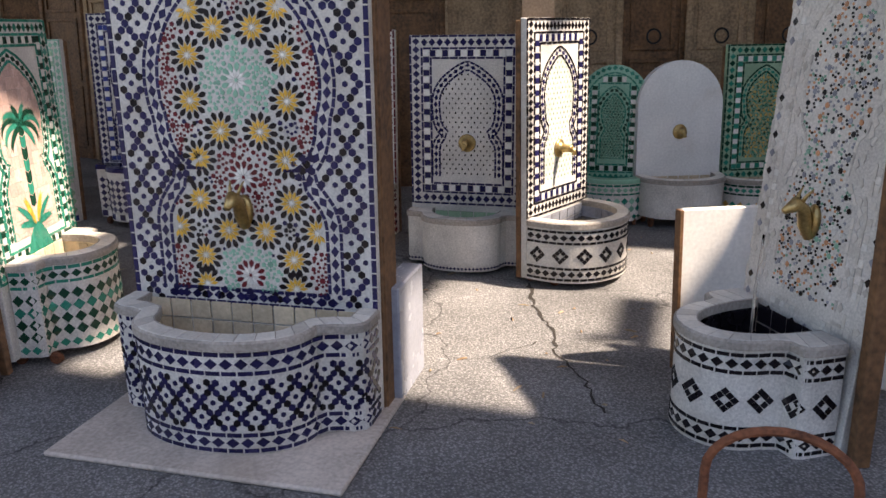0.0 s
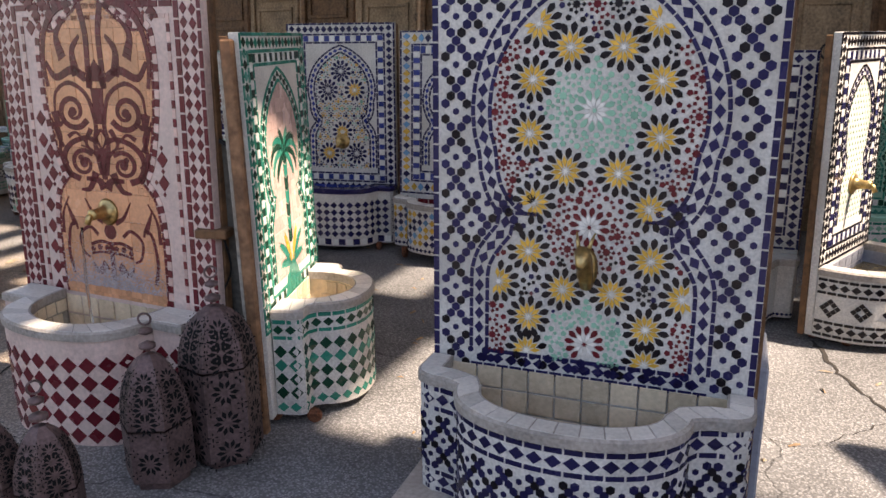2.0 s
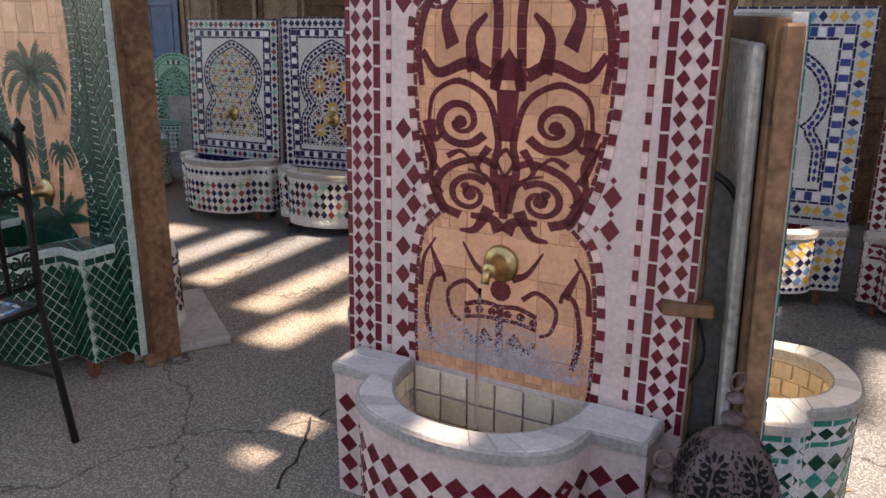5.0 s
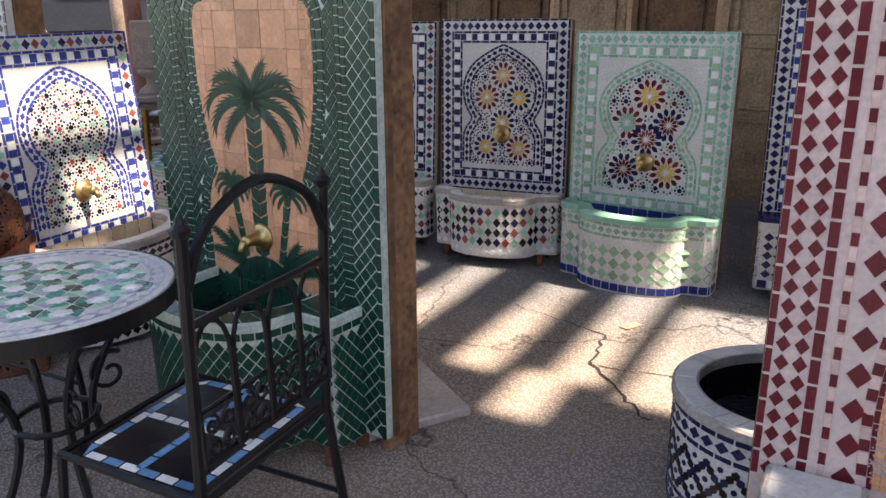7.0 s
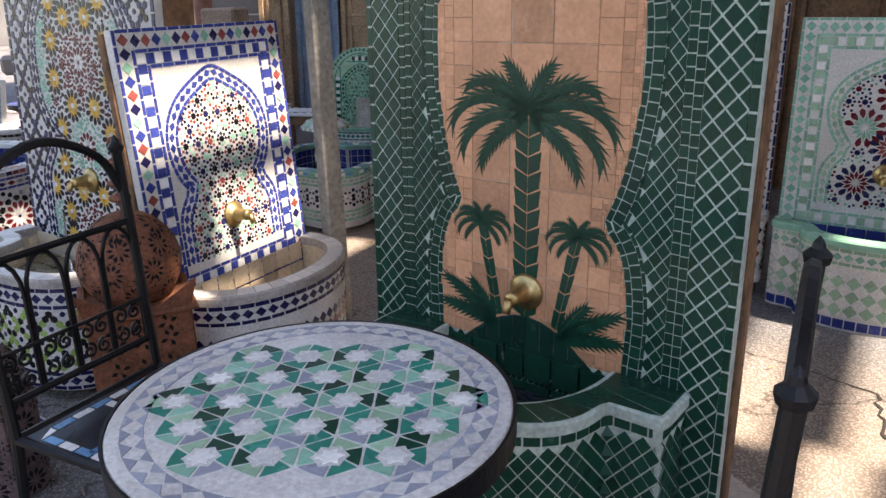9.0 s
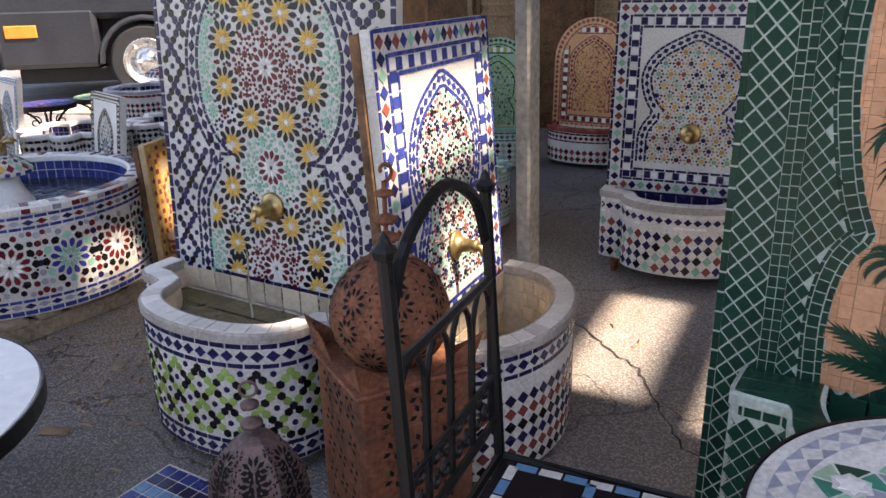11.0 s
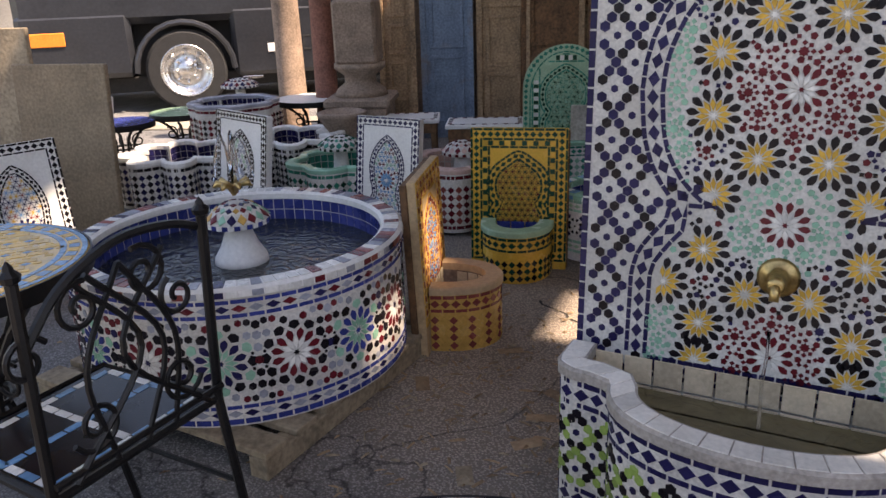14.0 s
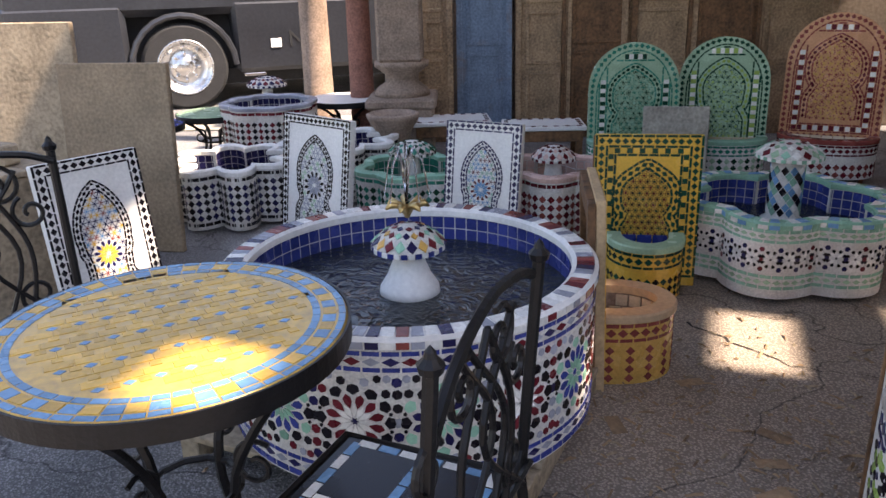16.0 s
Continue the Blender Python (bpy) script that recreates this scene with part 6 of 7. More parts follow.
def pointed_lantern(x, y, r, body, tip, turn, label, mat=BROWNMETAL):
    t = thing("lantern", pose(x, y, 0, 0, 0, turn), label, "lantern", "pierced metal lanterns")
    prof = [(0, 0), (r * 0.8, 0), (r * 0.82, 0.02), (r, 0.03), (r, body), (r * 1.03, body + 0.006)]
    steps = [(r * math.cos(q) ** 1.1, body + 0.01 + (tip - body) * math.sin(q) ** 1.0) for q in [math.pi / 2 * k / 7 for k in range(8)]]
    dome = [(max(0.0, rr), z) for rr, z in steps]
    part("body", lathe(prof, 6), mat, t, "")
    part("dome", lathe(dome, 6), mat, t)

    def r_at(z):
        return float(np.interp(z, [0, body] + [q[1] for q in dome[1:]], [r, r] + [q[0] for q in dome[1:]]))
    verts, faces = [], []
    big = r * 0.36
    rows = [body * 0.5 + (k - 1) * 2.3 * big for k in range(3) if 0.03 < body * 0.5 + (k - 1) * 2.3 * big < body - 0.03] + [body + (tip - body) * f for f in (0.14, 0.36, 0.56, 0.72)]
    for side in range(6):
        th = math.tau * (side + 0.5) / 6
        nx, ny = math.cos(th), math.sin(th)
        for z in rows:
            size = big * r_at(z) / r
            spots = [(0, 0, size, 10)] + [(e * size * 1.1, f * size * 0.95, size * 0.4, 4) for e in (-1, 1) for f in (-1, 1)]
            for du, dz, q, petals in spots:
                for p in range(petals):
                    b = math.tau * p / petals
                    n0 = len(verts)
                    for c, e in ((0.30, 0), (0.68, 0.17), (1.0, 0), (0.68, -0.17)):
                        su, sz = du + q * (c * math.cos(b) - e * math.sin(b)), dz + q * (c * math.sin(b) + e * math.cos(b))
                        d = r_at(z + sz) * 0.866 + 0.0022
                        verts.append((nx * d - ny * su, ny * d + nx * su, z + sz))
                    faces.append((n0, n0 + 1, n0 + 2, n0 + 3))
    child("pierced_pattern", mesh_of("pierced_pattern", verts, faces, [OPENING_SHADE]), t, "", None, "stuff")
    for k, (zz, q) in enumerate(((tip + 0.03, 0.024), (tip + 0.075, 0.02))):
        part("finial_ball", lathe([(0, zz - q * 0.7), (q, zz - q * 0.2), (q, zz + q * 0.2), (0, zz + q * 0.7)], 12), mat, t, "", None, True)
    part("ring", tube([(0.018 * math.cos(math.tau * a / 12), 0, tip + 0.112 + 0.018 * math.sin(math.tau * a / 12)) for a in range(13)], 0.0035), mat, t)
    return t


pointed_lantern(-1.91, 2.43, 0.105, 0.19, 0.40, 10, "dark pierced metal lantern with pointed dome")
pointed_lantern(-1.765, 2.58, 0.12, 0.32, 0.50, 30, "tall dark pierced metal lantern with pointed dome")
pointed_lantern(-2.20, 2.10, 0.085, 0.17, 0.34, 20, "small dark pierced metal lantern")
pointed_lantern(-2.05, 2.11, 0.085, 0.16, 0.33, 50, "small dark pierced metal lantern")
pointed_lantern(-5.62, 3.52, 0.11, 0.30, 0.46, 20, "dark pierced metal lantern with pointed dome")

lan = thing("lantern", pose(-5.40, 3.90, 0, 0, 0, 38), "large rusted pierced lantern with globe and square base", "lantern", "pierced metal lanterns")
hw = 0.15
bm = box(-hw, -hw, 0.0, hw, hw, 0.46, 0.006)
part("base", bm, RUST, lan, "rusted square pierced base")
part("base_flange", box(-hw - 0.018, -hw - 0.018, 0.461, hw + 0.018, hw + 0.018, 0.475, 0.004), RUST, lan)
verts, faces = [], []
for side in range(4):
    rot = Matrix.Rotation(math.tau * side / 4, 3, "Z")
    for cu in (-0.075, 0, 0.075):
        for cz in (0.06, 0.14, 0.22, 0.30, 0.38, 0.43):
            for j in range(4):
                b = math.tau * j / 4 + (0.4 if int(cz * 100) % 4 else 1.1)
                k = len(verts)
                for q, e in ((0.3, 0), (0.8, 0.3), (1.3, 0), (0.8, -0.3)):
                    du, dv = 0.024 * (q * math.cos(b) - e * math.sin(b)), 0.024 * (q * math.sin(b) + e * math.cos(b))
                    verts.append(tuple(rot @ Vector((cu + du, -hw - 0.0015, cz + dv))))
                faces.append((k, k + 1, k + 2, k + 3))
# the dark inside the base's openings, as black pieces on its faces
child("base_pattern", mesh_of("base_pattern", verts, faces, [OPENING_SHADE]), lan, "", None, "stuff")
for a, b in ((-1, -1), (1, -1), (1, 1), (-1, 1)):
    bm = bmesh.new()
    for ux, uy in ((1, 0), (0, 1)):
        p = [(a * hw, b * hw, 0.475), (a * (hw - 0.11 * ux), b * (hw - 0.11 * uy), 0.475), (a * (hw - 0.045 * ux), b * (hw - 0.045 * uy), 0.515), (a * (hw + 0.02), b * (hw + 0.02), 0.565)]
        f1 = [bm.verts.new(q) for q in p]
        f2 = [bm.verts.new((q[0] - a * 0.004 * uy, q[1] - b * 0.004 * ux, q[2])) for q in p]
        bm.faces.new(f1)
        bm.faces.new(f2[::-1])
        for i in range(4):
            bm.faces.new((f1[i], f1[(i + 1) % 4], f2[(i + 1) % 4], f2[i]))
    part("corner_crest", bm, RUST, lan)
gr, gz = 0.152, 0.585
globe = [(gr * math.sin(q), gz - gr * math.cos(q) * (1.08 if q > math.pi / 2 else 0.93)) for q in [0.25 + (math.pi - 0.25) * k / 18 for k in range(19)]]
part("globe", lathe([(max(r, 0), z) for r, z in globe], 14), RUST, lan, "rusted pierced globe")


def globe_r(z):
    c = max(-1, min(1, (gz - z) / gr / (1.08 if z > gz else 0.93)))
    return gr * math.sin(math.acos(c)) * 0.992


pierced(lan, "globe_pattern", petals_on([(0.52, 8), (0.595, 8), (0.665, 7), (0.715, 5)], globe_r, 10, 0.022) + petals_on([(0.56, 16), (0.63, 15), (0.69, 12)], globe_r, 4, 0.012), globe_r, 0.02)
for zz, q in ((0.79, 0.032), (0.835, 0.030), (0.90, 0.024)):
    part("finial_ball", lathe([(0, zz - q * 0.6), (q, zz - q * 0.15), (q, zz + q * 0.15), (0, zz + q * 0.6)], 14), RUST, lan, "", None, True)
part("finial_rod", tube([(0, 0, 0.74), (0, 0, 0.93)], 0.006), RUST, lan)
part("hook", tube(spiral(0.0, 0.955, 0.028, 0.8, -1.6), 0.005), RUST, lan)


# ---- slabs and boards ----
def slab(name, label, m, w, d, h, mat, category, bevel=0.006):
    ob = part(name, box(-w / 2, -d / 2, 0, w / 2, d / 2, h, bevel), mat, None)
    ob.matrix_basis = m
    return tagged(ob, label, category)


slab("stone_slab", "white stone slab lying under the blue fountain", pose(-0.70, 2.30, 0, 0, 0, -14), 0.98, 0.62, 0.018, SLABSTONE, "slab")
slab("stone_slab", "white stone slab lying on the asphalt", pose(-3.86, 3.96, 0, 0, 0, 38), 0.42, 0.66, 0.035, SLABSTONE, "slab")
slab("marble_sheet", "upright plain white panel with brown edge", pose(1.04, 2.74, 0, -4, 0, 8), 0.36, 0.03, 0.61, PLAIN, "panel")
slab("marble_sheet", "pale worn sheet standing behind the worn fountain", pose(1.62, 2.42, 0, -5, 0, -50), 0.75, 0.04, 1.25, PLAIN, "panel")
slab("board", "dark brown board edge beside the sheet", pose(0.853, 2.70, 0, -4, 0, 8), 0.014, 0.045, 0.61, WOOD, "board", 0.002)
slab("board", "dark brown board behind the leaning fountain", pose(-5.45, 4.29, 0, -3, 0, -22), 0.07, 0.12, 1.6, WOOD, "board")
slab("concrete_sheet", "plain grey sheet leaning on green fountains", pose(-5.93, 7.98, 0, -6, 0, -8), 0.42, 0.03, 0.54, CEMENT, "panel")
slab("plywood_sheet", "large brown board with worn orange edge", pose(-9.14, 6.92, 0, -5, 0, -8), 0.62, 0.04, 1.0, material("brown_hardboard", (0.27, 0.20, 0.13), 0.7, vary=0.3, scale=4, fine=60, stain=(0.2, 0.15, 0.1)), "board")
slab("plywood_sheet", "pale board standing behind the crate", pose(-9.75, 7.1, 0, -4, 0, -6), 0.75, 0.04, 1.2, PALEWOOD, "board")
slab("tiled_block", "small blue and white tiled block", pose(-0.165, 2.60, 0, 0, 0, -14), 0.08, 0.30, 0.42, TILE["grey"], "block")
for lab, x, y, yaw, w, d, h, m_ in (("worn brown wooden post behind the blue fountain", -0.213, 2.45, -14, 0.05, 0.13, 1.6, WOOD), ("thick weathered wooden frame behind the green fountain", -3.69, 3.635, -24, 0.04, 0.15, 1.62, RAWWOOD), ("grey cement back of the palm fountain", -1.736, 3.075, 90, 0.60, 0.024, 1.25, PLATE), ("worn brown wooden post beside palm fountain", -1.69, 2.722, 90, 0.03, 0.04, 1.29, RAWWOOD), ("weathered grey post beside the leaning fountain", -5.10, 4.84, 70, 0.10, 0.05, 1.35, CEMENT), ("brown iron post of the worn fountain", 1.20, 2.02, 0, 0.05, 0.05, 1.6, WOOD)):
    slab("post", lab, pose(x, y, 0, -1, 0, yaw), w, d, h, m_, "post")
col = thing("pedestal", pose(-3.84, 3.90, 0.036), "white pedestal with blue and brown mosaic", "pedestal")
part("shaft", lathe([(0, 0), (0.10, 0), (0.10, 0.03), (0.085, 0.06), (0.09, 0.30), (0.08, 0.36), (0.05, 0.40), (0.04, 0.46), (0, 0.46)], 28), PLAIN, col, "", None, True)
cm = along([(0, 0.30), (0.565, 0.30)], 0.03, 0.04, "diamond", ["navy"]) + along([(0, 0.275), (0.565, 0.275)], 0.012, 0.04, "line", ["blue"]) + lattice((0, 0.55, 0.08, 0.25, lambda u, v: True), 0.047, 0.06, lambda i, j: "red" if j % 2 else "black", 0.6)
lay("shaft_mosaic", cm, lambda u, v, h: ((0.0915 + h) * math.cos(u / 0.09), (0.0915 + h) * math.sin(u / 0.09), v), col)

arch = thing("metal_arch", pose(-1.845, 2.85, 0, 0, 0, -4), "dark arched sheet metal panel behind the red fountain", "panel")
pts = [(-0.095, 0)] + [(-0.095 * math.cos(math.pi * k / 14), 0.88 + 0.10 * math.sin(math.pi * k / 14)) for k in range(15)] + [(0.095, 0)]
nn = len(pts)
child("sheet", mesh_of("sheet", [(x, 0, z) for x, z in pts] + [(x, 0.02, z) for x, z in pts], [tuple(range(nn - 1, -1, -1)), tuple(range(nn, 2 * nn))] + [(i, (i + 1) % nn, nn + (i + 1) % nn, nn + i) for i in range(nn)], [material("dark_grey_sheet", (0.10, 0.09, 0.075), 0.8, vary=0.4)]), arch)
part("edge", tube([(x, -0.004, z) for x, z in pts], 0.008), IRON, arch)
part("cable", tube(smooth_line([(0.02, -0.02, 0.68), (0.05, -0.03, 0.55), (0.0, -0.03, 0.42), (0.06, -0.03, 0.28), (0.03, -0.03, 0.1)], 6), 0.004), IRON, arch)
part("shelf_stub", box(-0.05, -0.07, 0.66, 0.06, -0.005, 0.69, 0.004), WOOD, arch)


hoop = thing("hoop_stand", pose(0.60, 1.24, -0.0, 0, 0, -20), "rusted iron hoop stand in front of the worn fountain", "stand")
part("hoop", tube([(-0.13, 0, 0.0), (-0.13, 0, 0.3)] + [(-0.13 * math.cos(math.pi * k / 14), 0, 0.45 + 0.10 * math.sin(math.pi * k / 14)) for k in range(15)] + [(0.13, 0, 0.3), (0.13, 0, 0.0)], 0.009, 8), RUST, hoop)
for yy, zz in ((0.0, 0.30), (0.0, 0.12)):
    part("crossbar", tube([(-0.13, yy, zz), (0.13, yy, zz)], 0.007, 6), RUST, hoop)

# ---- crate and clutter ----
cr = thing("crate", pose(-9.55, 6.15, 0, 0, 0, -35), "weathered wooden crate with cracked top", "crate")
for k in range(6):
    part("plank", box(-0.35 + k * 0.118, -0.3, 0.0, -0.35 + k * 0.118 + 0.112, 0.3, 0.63, 0.004), PALEWOOD, cr)
for k in range(5):
    part("top_plank", box(-0.36, -0.31 + k * 0.125, 0.632, 0.36, -0.31 + k * 0.125 + 0.12, 0.655, 0.003), PALEWOOD, cr)
pip = part("wood_block", box(-0.16, -0.05, 0, 0.2, 0.05, 0.09, 0.01), PALEWOOD, None)
pip.matrix_basis = pose(-9.45, 6.25, 0.657, 0, 0, -20)
tagged(pip, "rough wooden block lying on the crate", "wood block")
vas = thing("table_lamp", pose(-9.62, 5.98, 0.657), "white table lamp with dangling cord and tags", "lamp")
part("foot", lathe([(0, 0), (0.07, 0), (0.065, 0.05), (0.035, 0.20), (0.03, 0.32), (0, 0.32)], 20), PLAIN, vas, "", None, True)
part("cord", tube(smooth_line([(0.03, 0, 0.3), (0.14, -0.02, 0.22), (0.22, -0.02, 0.12), (0.3, 0.02, 0.02), (0.34, 0.05, 0.005)], 6), 0.004), IRON, vas)
for k, (x, z) in enumerate(((0.16, 0.17), (0.24, 0.10))):
    part("tag", box(x - 0.02, -0.03, z - 0.02, x + 0.035, -0.028, z + 0.02, 0), PLAIN, vas, "white paper tag", pose(0, 0, 0, 0, 20 * k, 0))


# ---- old doors, columns and furniture at the back ----
def old_door(x, y, yaw, w, h, mat, label, rings=False, panels=3):
    t = thing("old_door", pose(x, y, 0, -3, 0, yaw), label, "door", "old wooden doors")
    part("leaf", box(-w / 2, 0, 0, w / 2, 0.04, h, 0.004), mat, t)
    for k in range(panels):
        z0, z1 = 0.1 + (h - 0.2) * k / panels + 0.03, 0.1 + (h - 0.2) * (k + 1) / panels - 0.03
        bm = bmesh.new()
        for a, b, c, d in ((-w / 2 + 0.06, z0, w / 2 - 0.06, z0 + 0.03), (-w / 2 + 0.06, z1 - 0.03, w / 2 - 0.06, z1), (-w / 2 + 0.06, z0 + 0.03, -w / 2 + 0.09, z1 - 0.03), (w / 2 - 0.09, z0 + 0.03, w / 2 - 0.06, z1 - 0.03)):
            box(a, -0.018, b, c, -0.001, d, 0.003, bm)
        part("moulding", bm, mat, t)
    for sx in (-1, 1):
        part("stile", box(sx * w / 2 - 0.025, -0.026, 0, sx * w / 2 + 0.025, -0.001, h, 0.004), mat, t)
    if rings:
        part("ring_handle", tube([(0.05 * math.cos(math.tau * a / 16), -0.05, h * 0.56 + 0.05 * math.sin(math.tau * a / 16)) for a in range(17)], 0.007), IRON, t)
    return t


BARN = material("light_brown_old_wood", (0.34, 0.22, 0.13), 0.7, vary=0.45, scale=5, fine=50, bump=0.4, stain=(0.16, 0.09, 0.05))
BLUEPAINT = material("faded_blue_paint", (0.16, 0.22, 0.30), 0.6, vary=0.3, scale=6, fine=50, stain=(0.20, 0.14, 0.1))
for k, x in enumerate((0.95, 1.42, 1.9, 2.4, 2.95)):
    old_door(x + 0.1, 5.78 + 0.03 * (k % 2), 3, 0.45, 2.1, BARN if k % 2 == 0 else WOOD, "old brown wooden door with iron ring handle", True, 4)
for k, (x, m_) in enumerate(((-7.12, BLUEPAINT), (-6.62, BARN), (-6.15, WOOD), (-5.65, BARN), (-5.1, WOOD), (-4.5, BARN), (-3.9, WOOD), (-3.3, BARN), (-2.7, WOOD), (-2.1, BARN), (-1.5, WOOD), (-0.9, BARN), (-0.3, WOOD), (0.3, BARN))):
    y = 9.7 if x < -4.4 else 8.4 - 0.55 * (x + 4.4) if x < -0.5 else 6.3
    old_door(x, y, 0 if x < -4.4 else -28 if x < -0.5 else 0, 0.42 if x < -6.4 else 0.58, 2.2, m_, "old carved wooden door leaning at the back", False, 3 + k % 2)
old_door(-7.55, 9.6, 0, 0.28, 2.1, BARN, "narrow carved wooden door panel", False, 6)
sp = thing("stone_pedestal", pose(-7.78, 9.05, 0), "carved brown stone pedestal", "pedestal")
part("base", box(-0.24, -0.24, 0, 0.24, 0.24, 0.42, 0.012), STONE, sp)
part("moulding", box(-0.27, -0.27, 0.42, 0.27, 0.27, 0.50, 0.02), STONE, sp)
part("neck", lathe([(0, 0.5), (0.22, 0.5), (0.20, 0.55), (0.13, 0.60), (0.13, 0.66), (0.21, 0.72), (0.21, 0.76), (0, 0.76)], 24), STONE, sp, "", None, True)
part("block", box(-0.17, -0.17, 0.76, 0.17, 0.17, 1.25, 0.02), STONE, sp)
for x, y, r, lab in ((-8.12, 9.25, 0.10, "reddish brown wooden column"), (-8.55, 9.7, 0.13, "brown stone column")):
    ob = part("column", lathe([(0, 0), (r * 1.3, 0), (r * 1.3, 0.1), (r, 0.16), (r * 0.9, 1.2), (r * 0.85, 2.2), (0, 2.2)], 20), material("red_brown_column", (0.24, 0.10, 0.07), 0.7, vary=0.4, scale=6) if "red" in lab else STONE, None, "", None, True)
    ob.matrix_basis = pose(x, y, 0)
    tagged(ob, lab, "column")
ur = part("stone_urn", lathe([(0, 0), (0.15, 0), (0.16, 0.04), (0.09, 0.10), (0.08, 0.2), (0.13, 0.36), (0.18, 0.44), (0.19, 0.47), (0.16, 0.48), (0.13, 0.42), (0, 0.40)], 24), STONE, None, "", None, True)
ur.matrix_basis = pose(-7.80, 8.35, 0)
tagged(ur, "grey brown stone urn", "urn")


def low_table(x, y, yaw, w, d, h, label):
    t = thing("side_table", pose(x, y, 0, 0, 0, yaw), label, "table", "low side tables")
    part("tabletop", box(-w / 2, -d / 2, h - 0.03, w / 2, d / 2, h, 0.005), PLAIN, t, "pale tiled top")
    part("apron", box(-w / 2 + 0.02, -d / 2 + 0.02, h - 0.11, w / 2 - 0.02, d / 2 - 0.02, h - 0.031, 0.004), WOOD, t)
    for a in (-1, 1):
        for b in (-1, 1):
            part("leg", box(a * (w / 2 - 0.045) - 0.022, b * (d / 2 - 0.045) - 0.022, 0, a * (w / 2 - 0.045) + 0.022, b * (d / 2 - 0.045) + 0.022, h - 0.111, 0.004), WOOD, t)
    lay("edge_tiles", along([(-w / 2 + 0.03, -d / 2 + 0.03), (w / 2 - 0.03, -d / 2 + 0.03), (w / 2 - 0.03, d / 2 - 0.03), (-w / 2 + 0.03, d / 2 - 0.03), (-w / 2 + 0.03, -d / 2 + 0.03)], 0.03, 0.04, "line", ["red", "white"]), lambda u, v, q: (u, v, h + q), t)


low_table(-7.40, 8.75, 4, 0.58, 0.36, 0.36, "low wooden table with pale tiled top")
low_table(-6.74, 8.5, 0, 0.58, 0.34, 0.36, "low wooden table with red and white tiled edge")


# ---- the parked bus in the street ----
GREYPAINT = material("dark_grey_bus_paint", (0.028, 0.030, 0.036), 0.35, metal=0.2, vary=0.2, scale=2, fine=30, bump=0.02, coat=0.5)
SILVER = material("polished_wheel_steel", (0.62, 0.62, 0.62), 0.25, metal=0.95, vary=0.15, scale=8, fine=40, bump=0.05)
RUBBER = material("black_tyre_rubber", (0.025, 0.025, 0.026), 0.8, vary=0.25, scale=10, fine=70, bump=0.2)
AMBER = material("amber_lamp_lens", (0.75, 0.22, 0.04), 0.2, bump=0.0)
CHROME = material("bright_chrome", (0.7, 0.7, 0.72), 0.15, metal=1.0, vary=0.1)
GLASS = bpy.data.materials.new("dark_window_glass")
GLASS.use_nodes = True
gb_ = GLASS.node_tree.nodes["Principled BSDF"]
gb_.inputs["Base Color"].default_value, gb_.inputs["Roughness"].default_value = (0.02, 0.025, 0.03, 1), 0.06
bus = thing("bus", pose(-10.35, 11.62, 0, 0, 0, 22), "dark grey parked bus with polished steel wheels", "bus")
bm = bmesh.new()
box(-1.75, 0.0, 0.42, -0.55, 2.4, 1.15, 0.06, bm)
box(0.55, 0.0, 0.36, 6.5, 2.4, 1.15, 0.05, bm)
box(-1.75, 0.02, 1.0, 6.5, 2.4, 2.9, 0.08, bm)
part("body", bm, GREYPAINT, bus)
part("wheel_housing", box(-0.56, 0.30, 0.35, 0.56, 2.3, 1.0, 0.01), RUBBER, bus)
part("underbody", box(-1.6, 0.25, 0.22, 6.3, 2.2, 0.40, 0.01), RUBBER, bus)
ar = [(-0.55 * math.cos(math.pi * k / 12), 0.005, 0.46 + 0.55 * math.sin(math.pi * k / 12)) for k in range(13)]
part("wheel_arch", tube(ar, 0.035, 8), GREYPAINT, bus)
wheel = part("wheel", lathe([(0.28, -0.13), (0.43, -0.13), (0.46, -0.09), (0.46, 0.09), (0.43, 0.13), (0.28, 0.13)], 36), RUBBER, bus, "", pose(0, 0.12, 0.46, 90))
part("rim", lathe([(0, 0.07), (0.10, 0.075), (0.11, 0.06), (0.19, 0.03), (0.25, 0.07), (0.285, 0.135), (0.30, 0.135), (0.30, 0.0)], 30), SILVER, wheel, "polished steel rim", None, True)
for k in range(8):
    a = math.tau * k / 8
    part("wheel_nut", lathe([(0, 0.03), (0.018, 0.03), (0.018, 0.075), (0, 0.08)], 6), SILVER, wheel, "", pose(0.145 * math.cos(a), 0.145 * math.sin(a), 0.02))
wheel.matrix_basis = pose(0, 0.12, 0.46, 90)
part("bumper", box(-1.98, 0.05, 0.40, -1.76, 2.35, 0.66, 0.05), GREYPAINT, bus)
part("grille", box(-1.80, 0.6, 0.72, -1.755, 1.8, 1.1, 0.01), IRON, bus)
for k in range(5):
    part("grille_slat", box(-1.83, 0.62, 0.75 + 0.07 * k, -1.802, 1.78, 0.77 + 0.07 * k, 0.004), CHROME, bus)
for y0 in (0.08, 1.95):
    part("headlight", box(-1.80, y0, 0.75, -1.752, y0 + 0.36, 0.95, 0.02), CHROME, bus)
part("indicator", box(-1.62, -0.02, 0.80, -1.25, -0.001, 0.95, 0.008), AMBER, bus, "amber indicator lens")
for k in range(5):
    part("window", box(-0.4 + 1.3 * k, 0.005, 1.5, 0.75 + 1.3 * k, 0.019, 2.45, 0.004), GLASS, bus)
part("badge", box(0.95, -0.012, 0.62, 1.07, -0.001, 0.72, 0.003), PLAIN, bus, "small white plate")
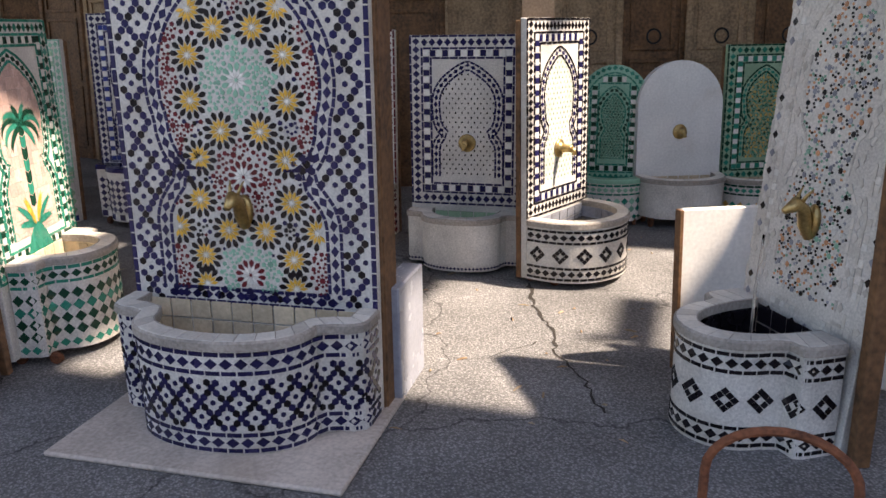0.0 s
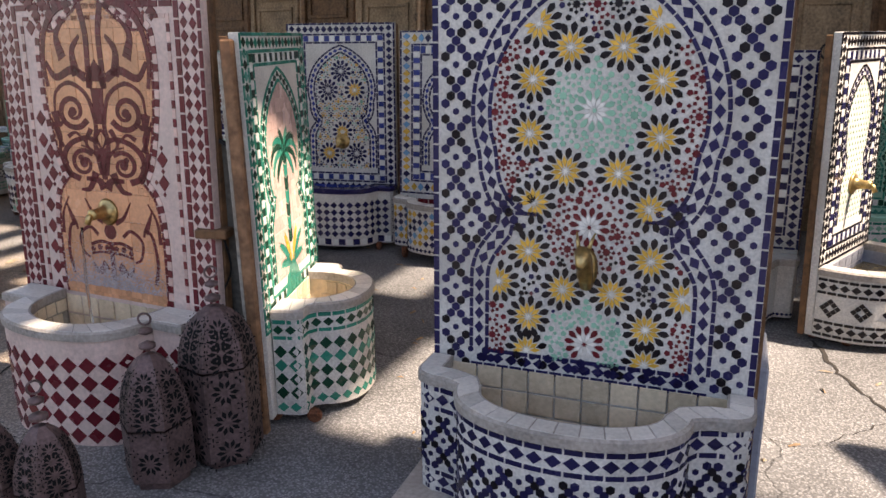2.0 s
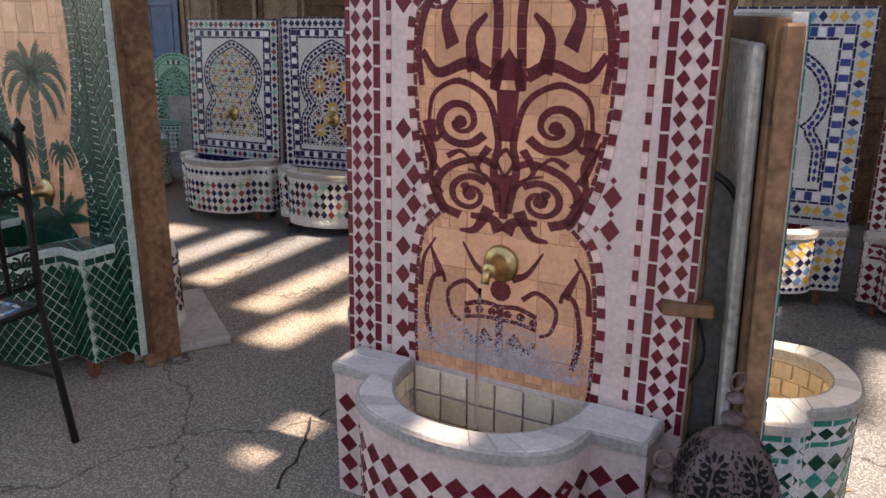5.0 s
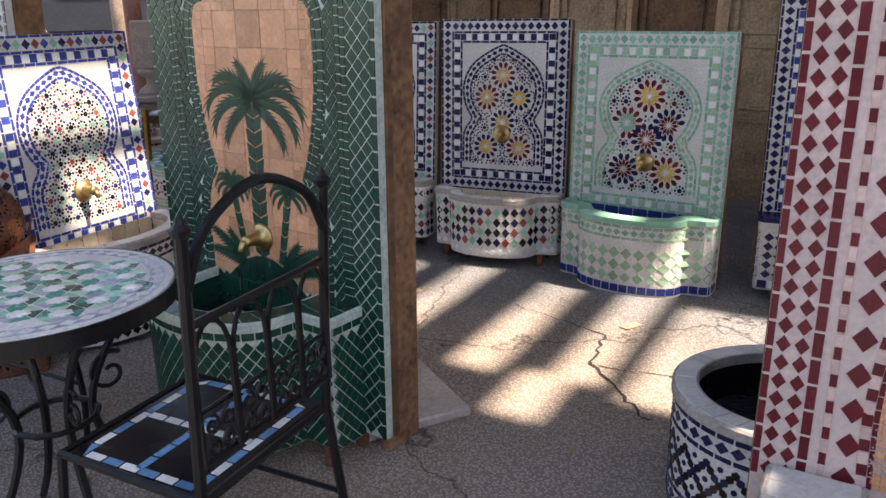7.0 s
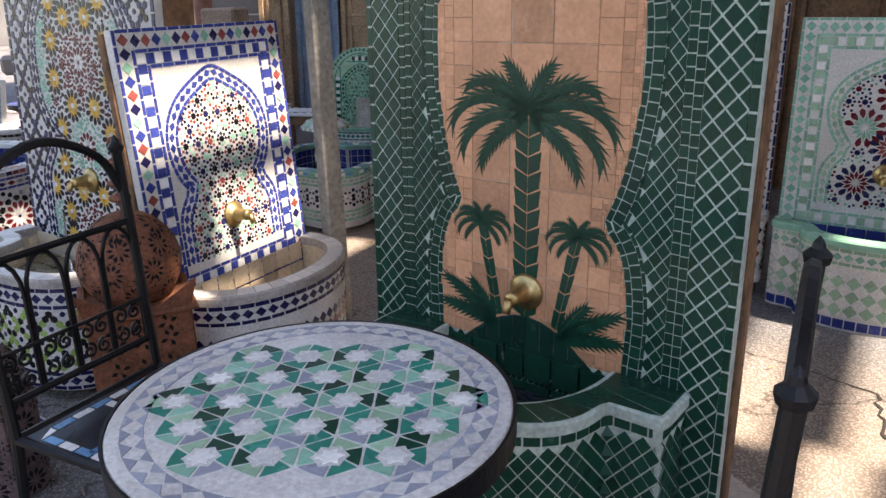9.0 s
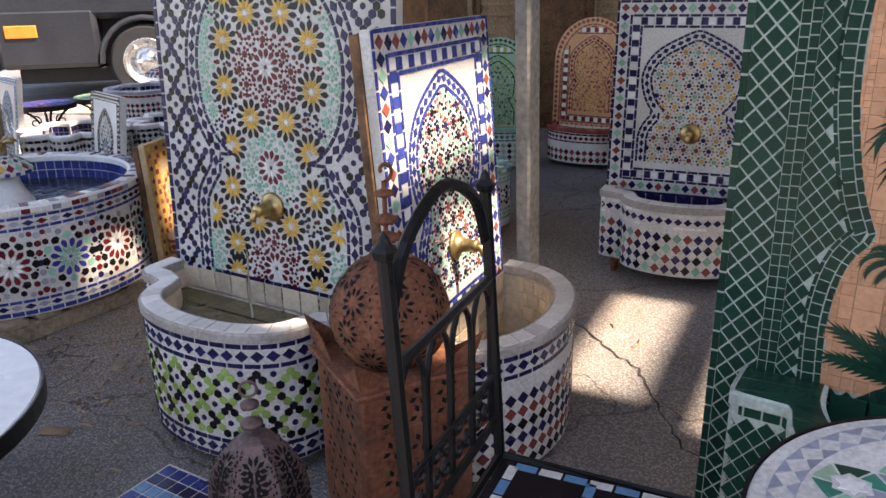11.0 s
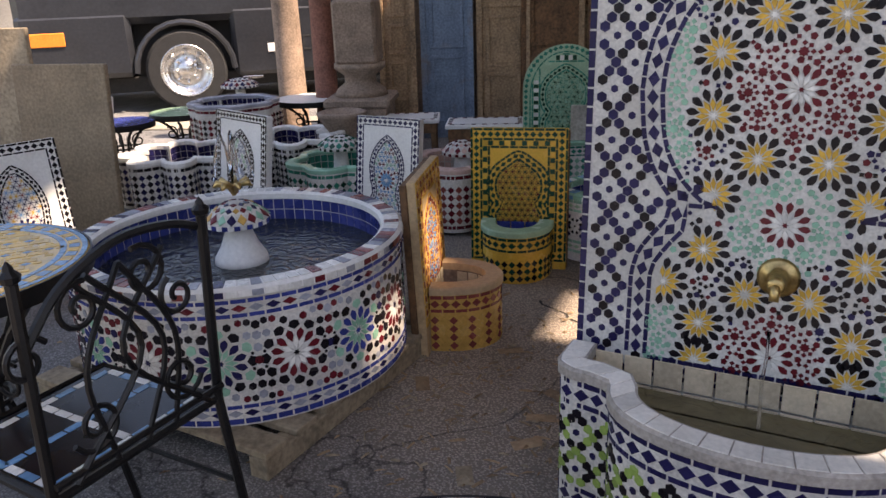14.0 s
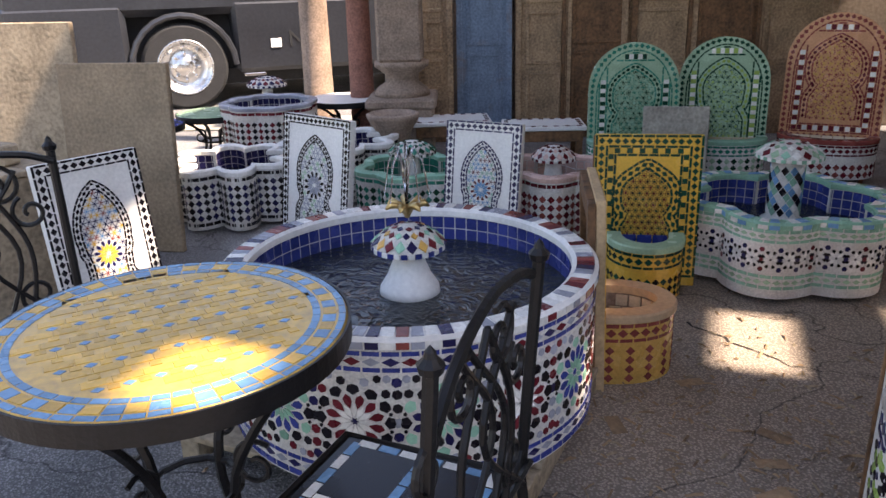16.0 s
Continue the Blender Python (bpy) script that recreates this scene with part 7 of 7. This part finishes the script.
part("step", box(0.62, -0.08, 0.33, 0.86, -0.002, 0.36, 0.004), CHROME, bus)
tc = bpy.data.curves.new("lettering", "FONT")
tc.body, tc.size, tc.extrude = "ND", 0.26, 0.002
txt = new("lettering", tc)
txt.data.materials.append(RUBBER)
txt.parent = bus
txt.matrix_basis = pose(1.15, -0.004, 0.62, 90)

# ---- walls that close the place ----
PLASTER = material("brown_plaster_wall", (0.20, 0.155, 0.12), 0.9, vary=0.35, scale=1.5, fine=40, bump=0.4, stain=(0.1, 0.075, 0.06))
STREETWALL = material("pale_street_wall", (0.42, 0.37, 0.31), 0.9, vary=0.3, scale=0.8, fine=30, bump=0.3)
for name, lab, x0, y0, x1, y1, h, m_ in (("wall_back", "brown plaster wall behind the old doors", -7.7, 9.95, 9, 10.2, 3.2, PLASTER), ("wall_east", "brown plaster side wall", 8.8, -6, 9.0, 9.95, 3.2, PLASTER), ("wall_south", "pale plaster wall behind the camera's aisle", -18, -6.4, 9, -6.1, 3.0, STREETWALL), ("wall_street", "pale wall across the street", -60, 24, 40, 24.4, 6, STREETWALL)):
    ob = part(name, box(x0, y0, 0, x1, y1, h, 0.01), m_, None)
    tagged(ob, lab, "wall", kind="structure")
pv = part("pavement", box(-14, 10.3, 0.0, 9, 10.9, 0.02, 0.008), CEMENT, None)
tagged(pv, "pale concrete pavement strip along the street", "pavement", kind="structure")

# ---- cracks and litter on the asphalt ----
CRACK = material("crack_shadow", (0.035, 0.03, 0.026), 0.95, bump=0.2)
rnd = random.Random(4)
cks = bmesh.new()


def crack_line(pts, w):
    line = []
    for a, b in zip(pts, pts[1:]):
        n = max(3, int(math.dist(a, b) / 0.035))
        for k in range(n):
            line.append((a[0] + (b[0] - a[0]) * k / n + rnd.uniform(-0.012, 0.012), a[1] + (b[1] - a[1]) * k / n + rnd.uniform(-0.012, 0.012)))
    prev = None
    for i, (x, y) in enumerate(line):
        ww = w * rnd.uniform(0.4, 1.2) * (1 - 0.6 * i / len(line))
        cur = (cks.verts.new((x - ww, y, 0.003)), cks.verts.new((x + ww, y + ww * 0.5, 0.003)))
        if prev:
            cks.faces.new((prev[0], prev[1], cur[1], cur[0]))
        prev = cur


crack_line([(0.42, 3.75), (0.40, 3.4), (0.45, 3.05), (0.43, 2.85), (0.50, 2.6), (0.52, 2.3)], 0.011)
crack_line([(0.43, 3.0), (0.1, 2.8), (-0.1, 2.85)], 0.005)
crack_line([(-2.9, 3.9), (-3.1, 4.3), (-3.05, 4.6), (-3.5, 4.9)], 0.008)
crack_line([(-3.1, 4.3), (-2.6, 4.2), (-2.3, 3.9)], 0.006)
crack_line([(-2.9, 2.9), (-2.95, 3.3), (-2.75, 3.6)], 0.006)
crack_line([(-5.0, 5.3), (-4.7, 4.8), (-4.6, 4.3), (-4.3, 4.0)], 0.006)
crack_line([(-6.4, 5.9), (-6.1, 5.5), (-5.7, 5.4)], 0.006)
ob = part("asphalt_crack", cks, CRACK, None)
tagged(ob, "dark cracks in the asphalt", "crack", kind="stuff")
verts, faces, slots = [], [], []
for k in range(900):
    if k < 550:
        x, y = rnd.gauss(-6.5, 0.5), rnd.gauss(5.0, 0.45)
    else:
        x, y = rnd.uniform(-8.5, 1.2), 0
        y = rnd.uniform(2.2, 5.4) - 0.2 * x
    a, l_, w_ = rnd.uniform(0, 6.28), rnd.uniform(0.006, 0.028), rnd.uniform(0.002, 0.006)
    if k % 40 == 0:
        l_, w_ = 0.05, 0.025
    c, s_ = math.cos(a), math.sin(a)
    n0 = len(verts)
    for e, g, z in ((-1, -1, 0.002), (1, -1, 0.004), (1, 1, 0.007), (-1, 1, 0.003), (0, 0, 0.011)):
        verts.append((x + e * l_ * c - g * w_ * s_, y + e * l_ * s_ + g * w_ * c, z))
    faces += [(n0, n0 + 1, n0 + 4), (n0 + 1, n0 + 2, n0 + 4), (n0 + 2, n0 + 3, n0 + 4), (n0 + 3, n0, n0 + 4)]
    slots += [k % 3 % 2] * 4
ob = new("leaf_litter", mesh_of("leaf_litter", verts, faces, [material("dry_leaf_bits", (0.30, 0.20, 0.12), 0.8, island=0.6, vary=0.4), PALEWOOD], slots))
tagged(ob, "dry leaves and wood chips scattered on the ground", "litter", kind="stuff")
tm = []
for i in range(9):
    for j in range(7):
        tm.append(([(i * 0.045 + a * 0.02, j * 0.045 + b * 0.02) for a, b in ((-1, -1), (1, -1), (1, 1), (-1, 1))], ("blue", "sky", "navy")[(i * 3 + j) % 3]))
mat_ = thing("tile_sheet", pose(-6.22, 3.72, 0.002, 0, 0, -22), "blue mosaic sheet lying on the ground", "tile sheet")
part("backing", box(-0.03, -0.03, 0, 0.40, 0.30, 0.006, 0.001), GROUT, mat_)
lay("sheet_tiles", tm, lambda u, v, h: (u, v, 0.006 + h), mat_)

# ---- single pieces, each an object of its own ----
for entry in PIECES:
    tiles, owner, at, name = entry[:4]
    put_at = entry[4] if len(entry) > 4 else flat
    for poly, c in tiles:
        n = len(poly)
        area = sum(a[0] * b[1] - b[0] * a[1] for a, b in zip(poly, poly[1:] + poly[:1]))
        q = poly if area > 0 else poly[::-1]
        mu, mv = sum(p[0] for p in q) / n, sum(p[1] for p in q) / n
        v = [put_at(mu + (a - mu) * 0.96, mv + (b - mv) * 0.96, 0.0025) for a, b in q] + [put_at(a, b, -0.0005) for a, b in q]
        f = [tuple(range(n))] + [(i, n + i, n + (i + 1) % n, (i + 1) % n) for i in range(n)]
        child(name, mesh_of(name, v, f, [TILE[c]]), owner, "", at)
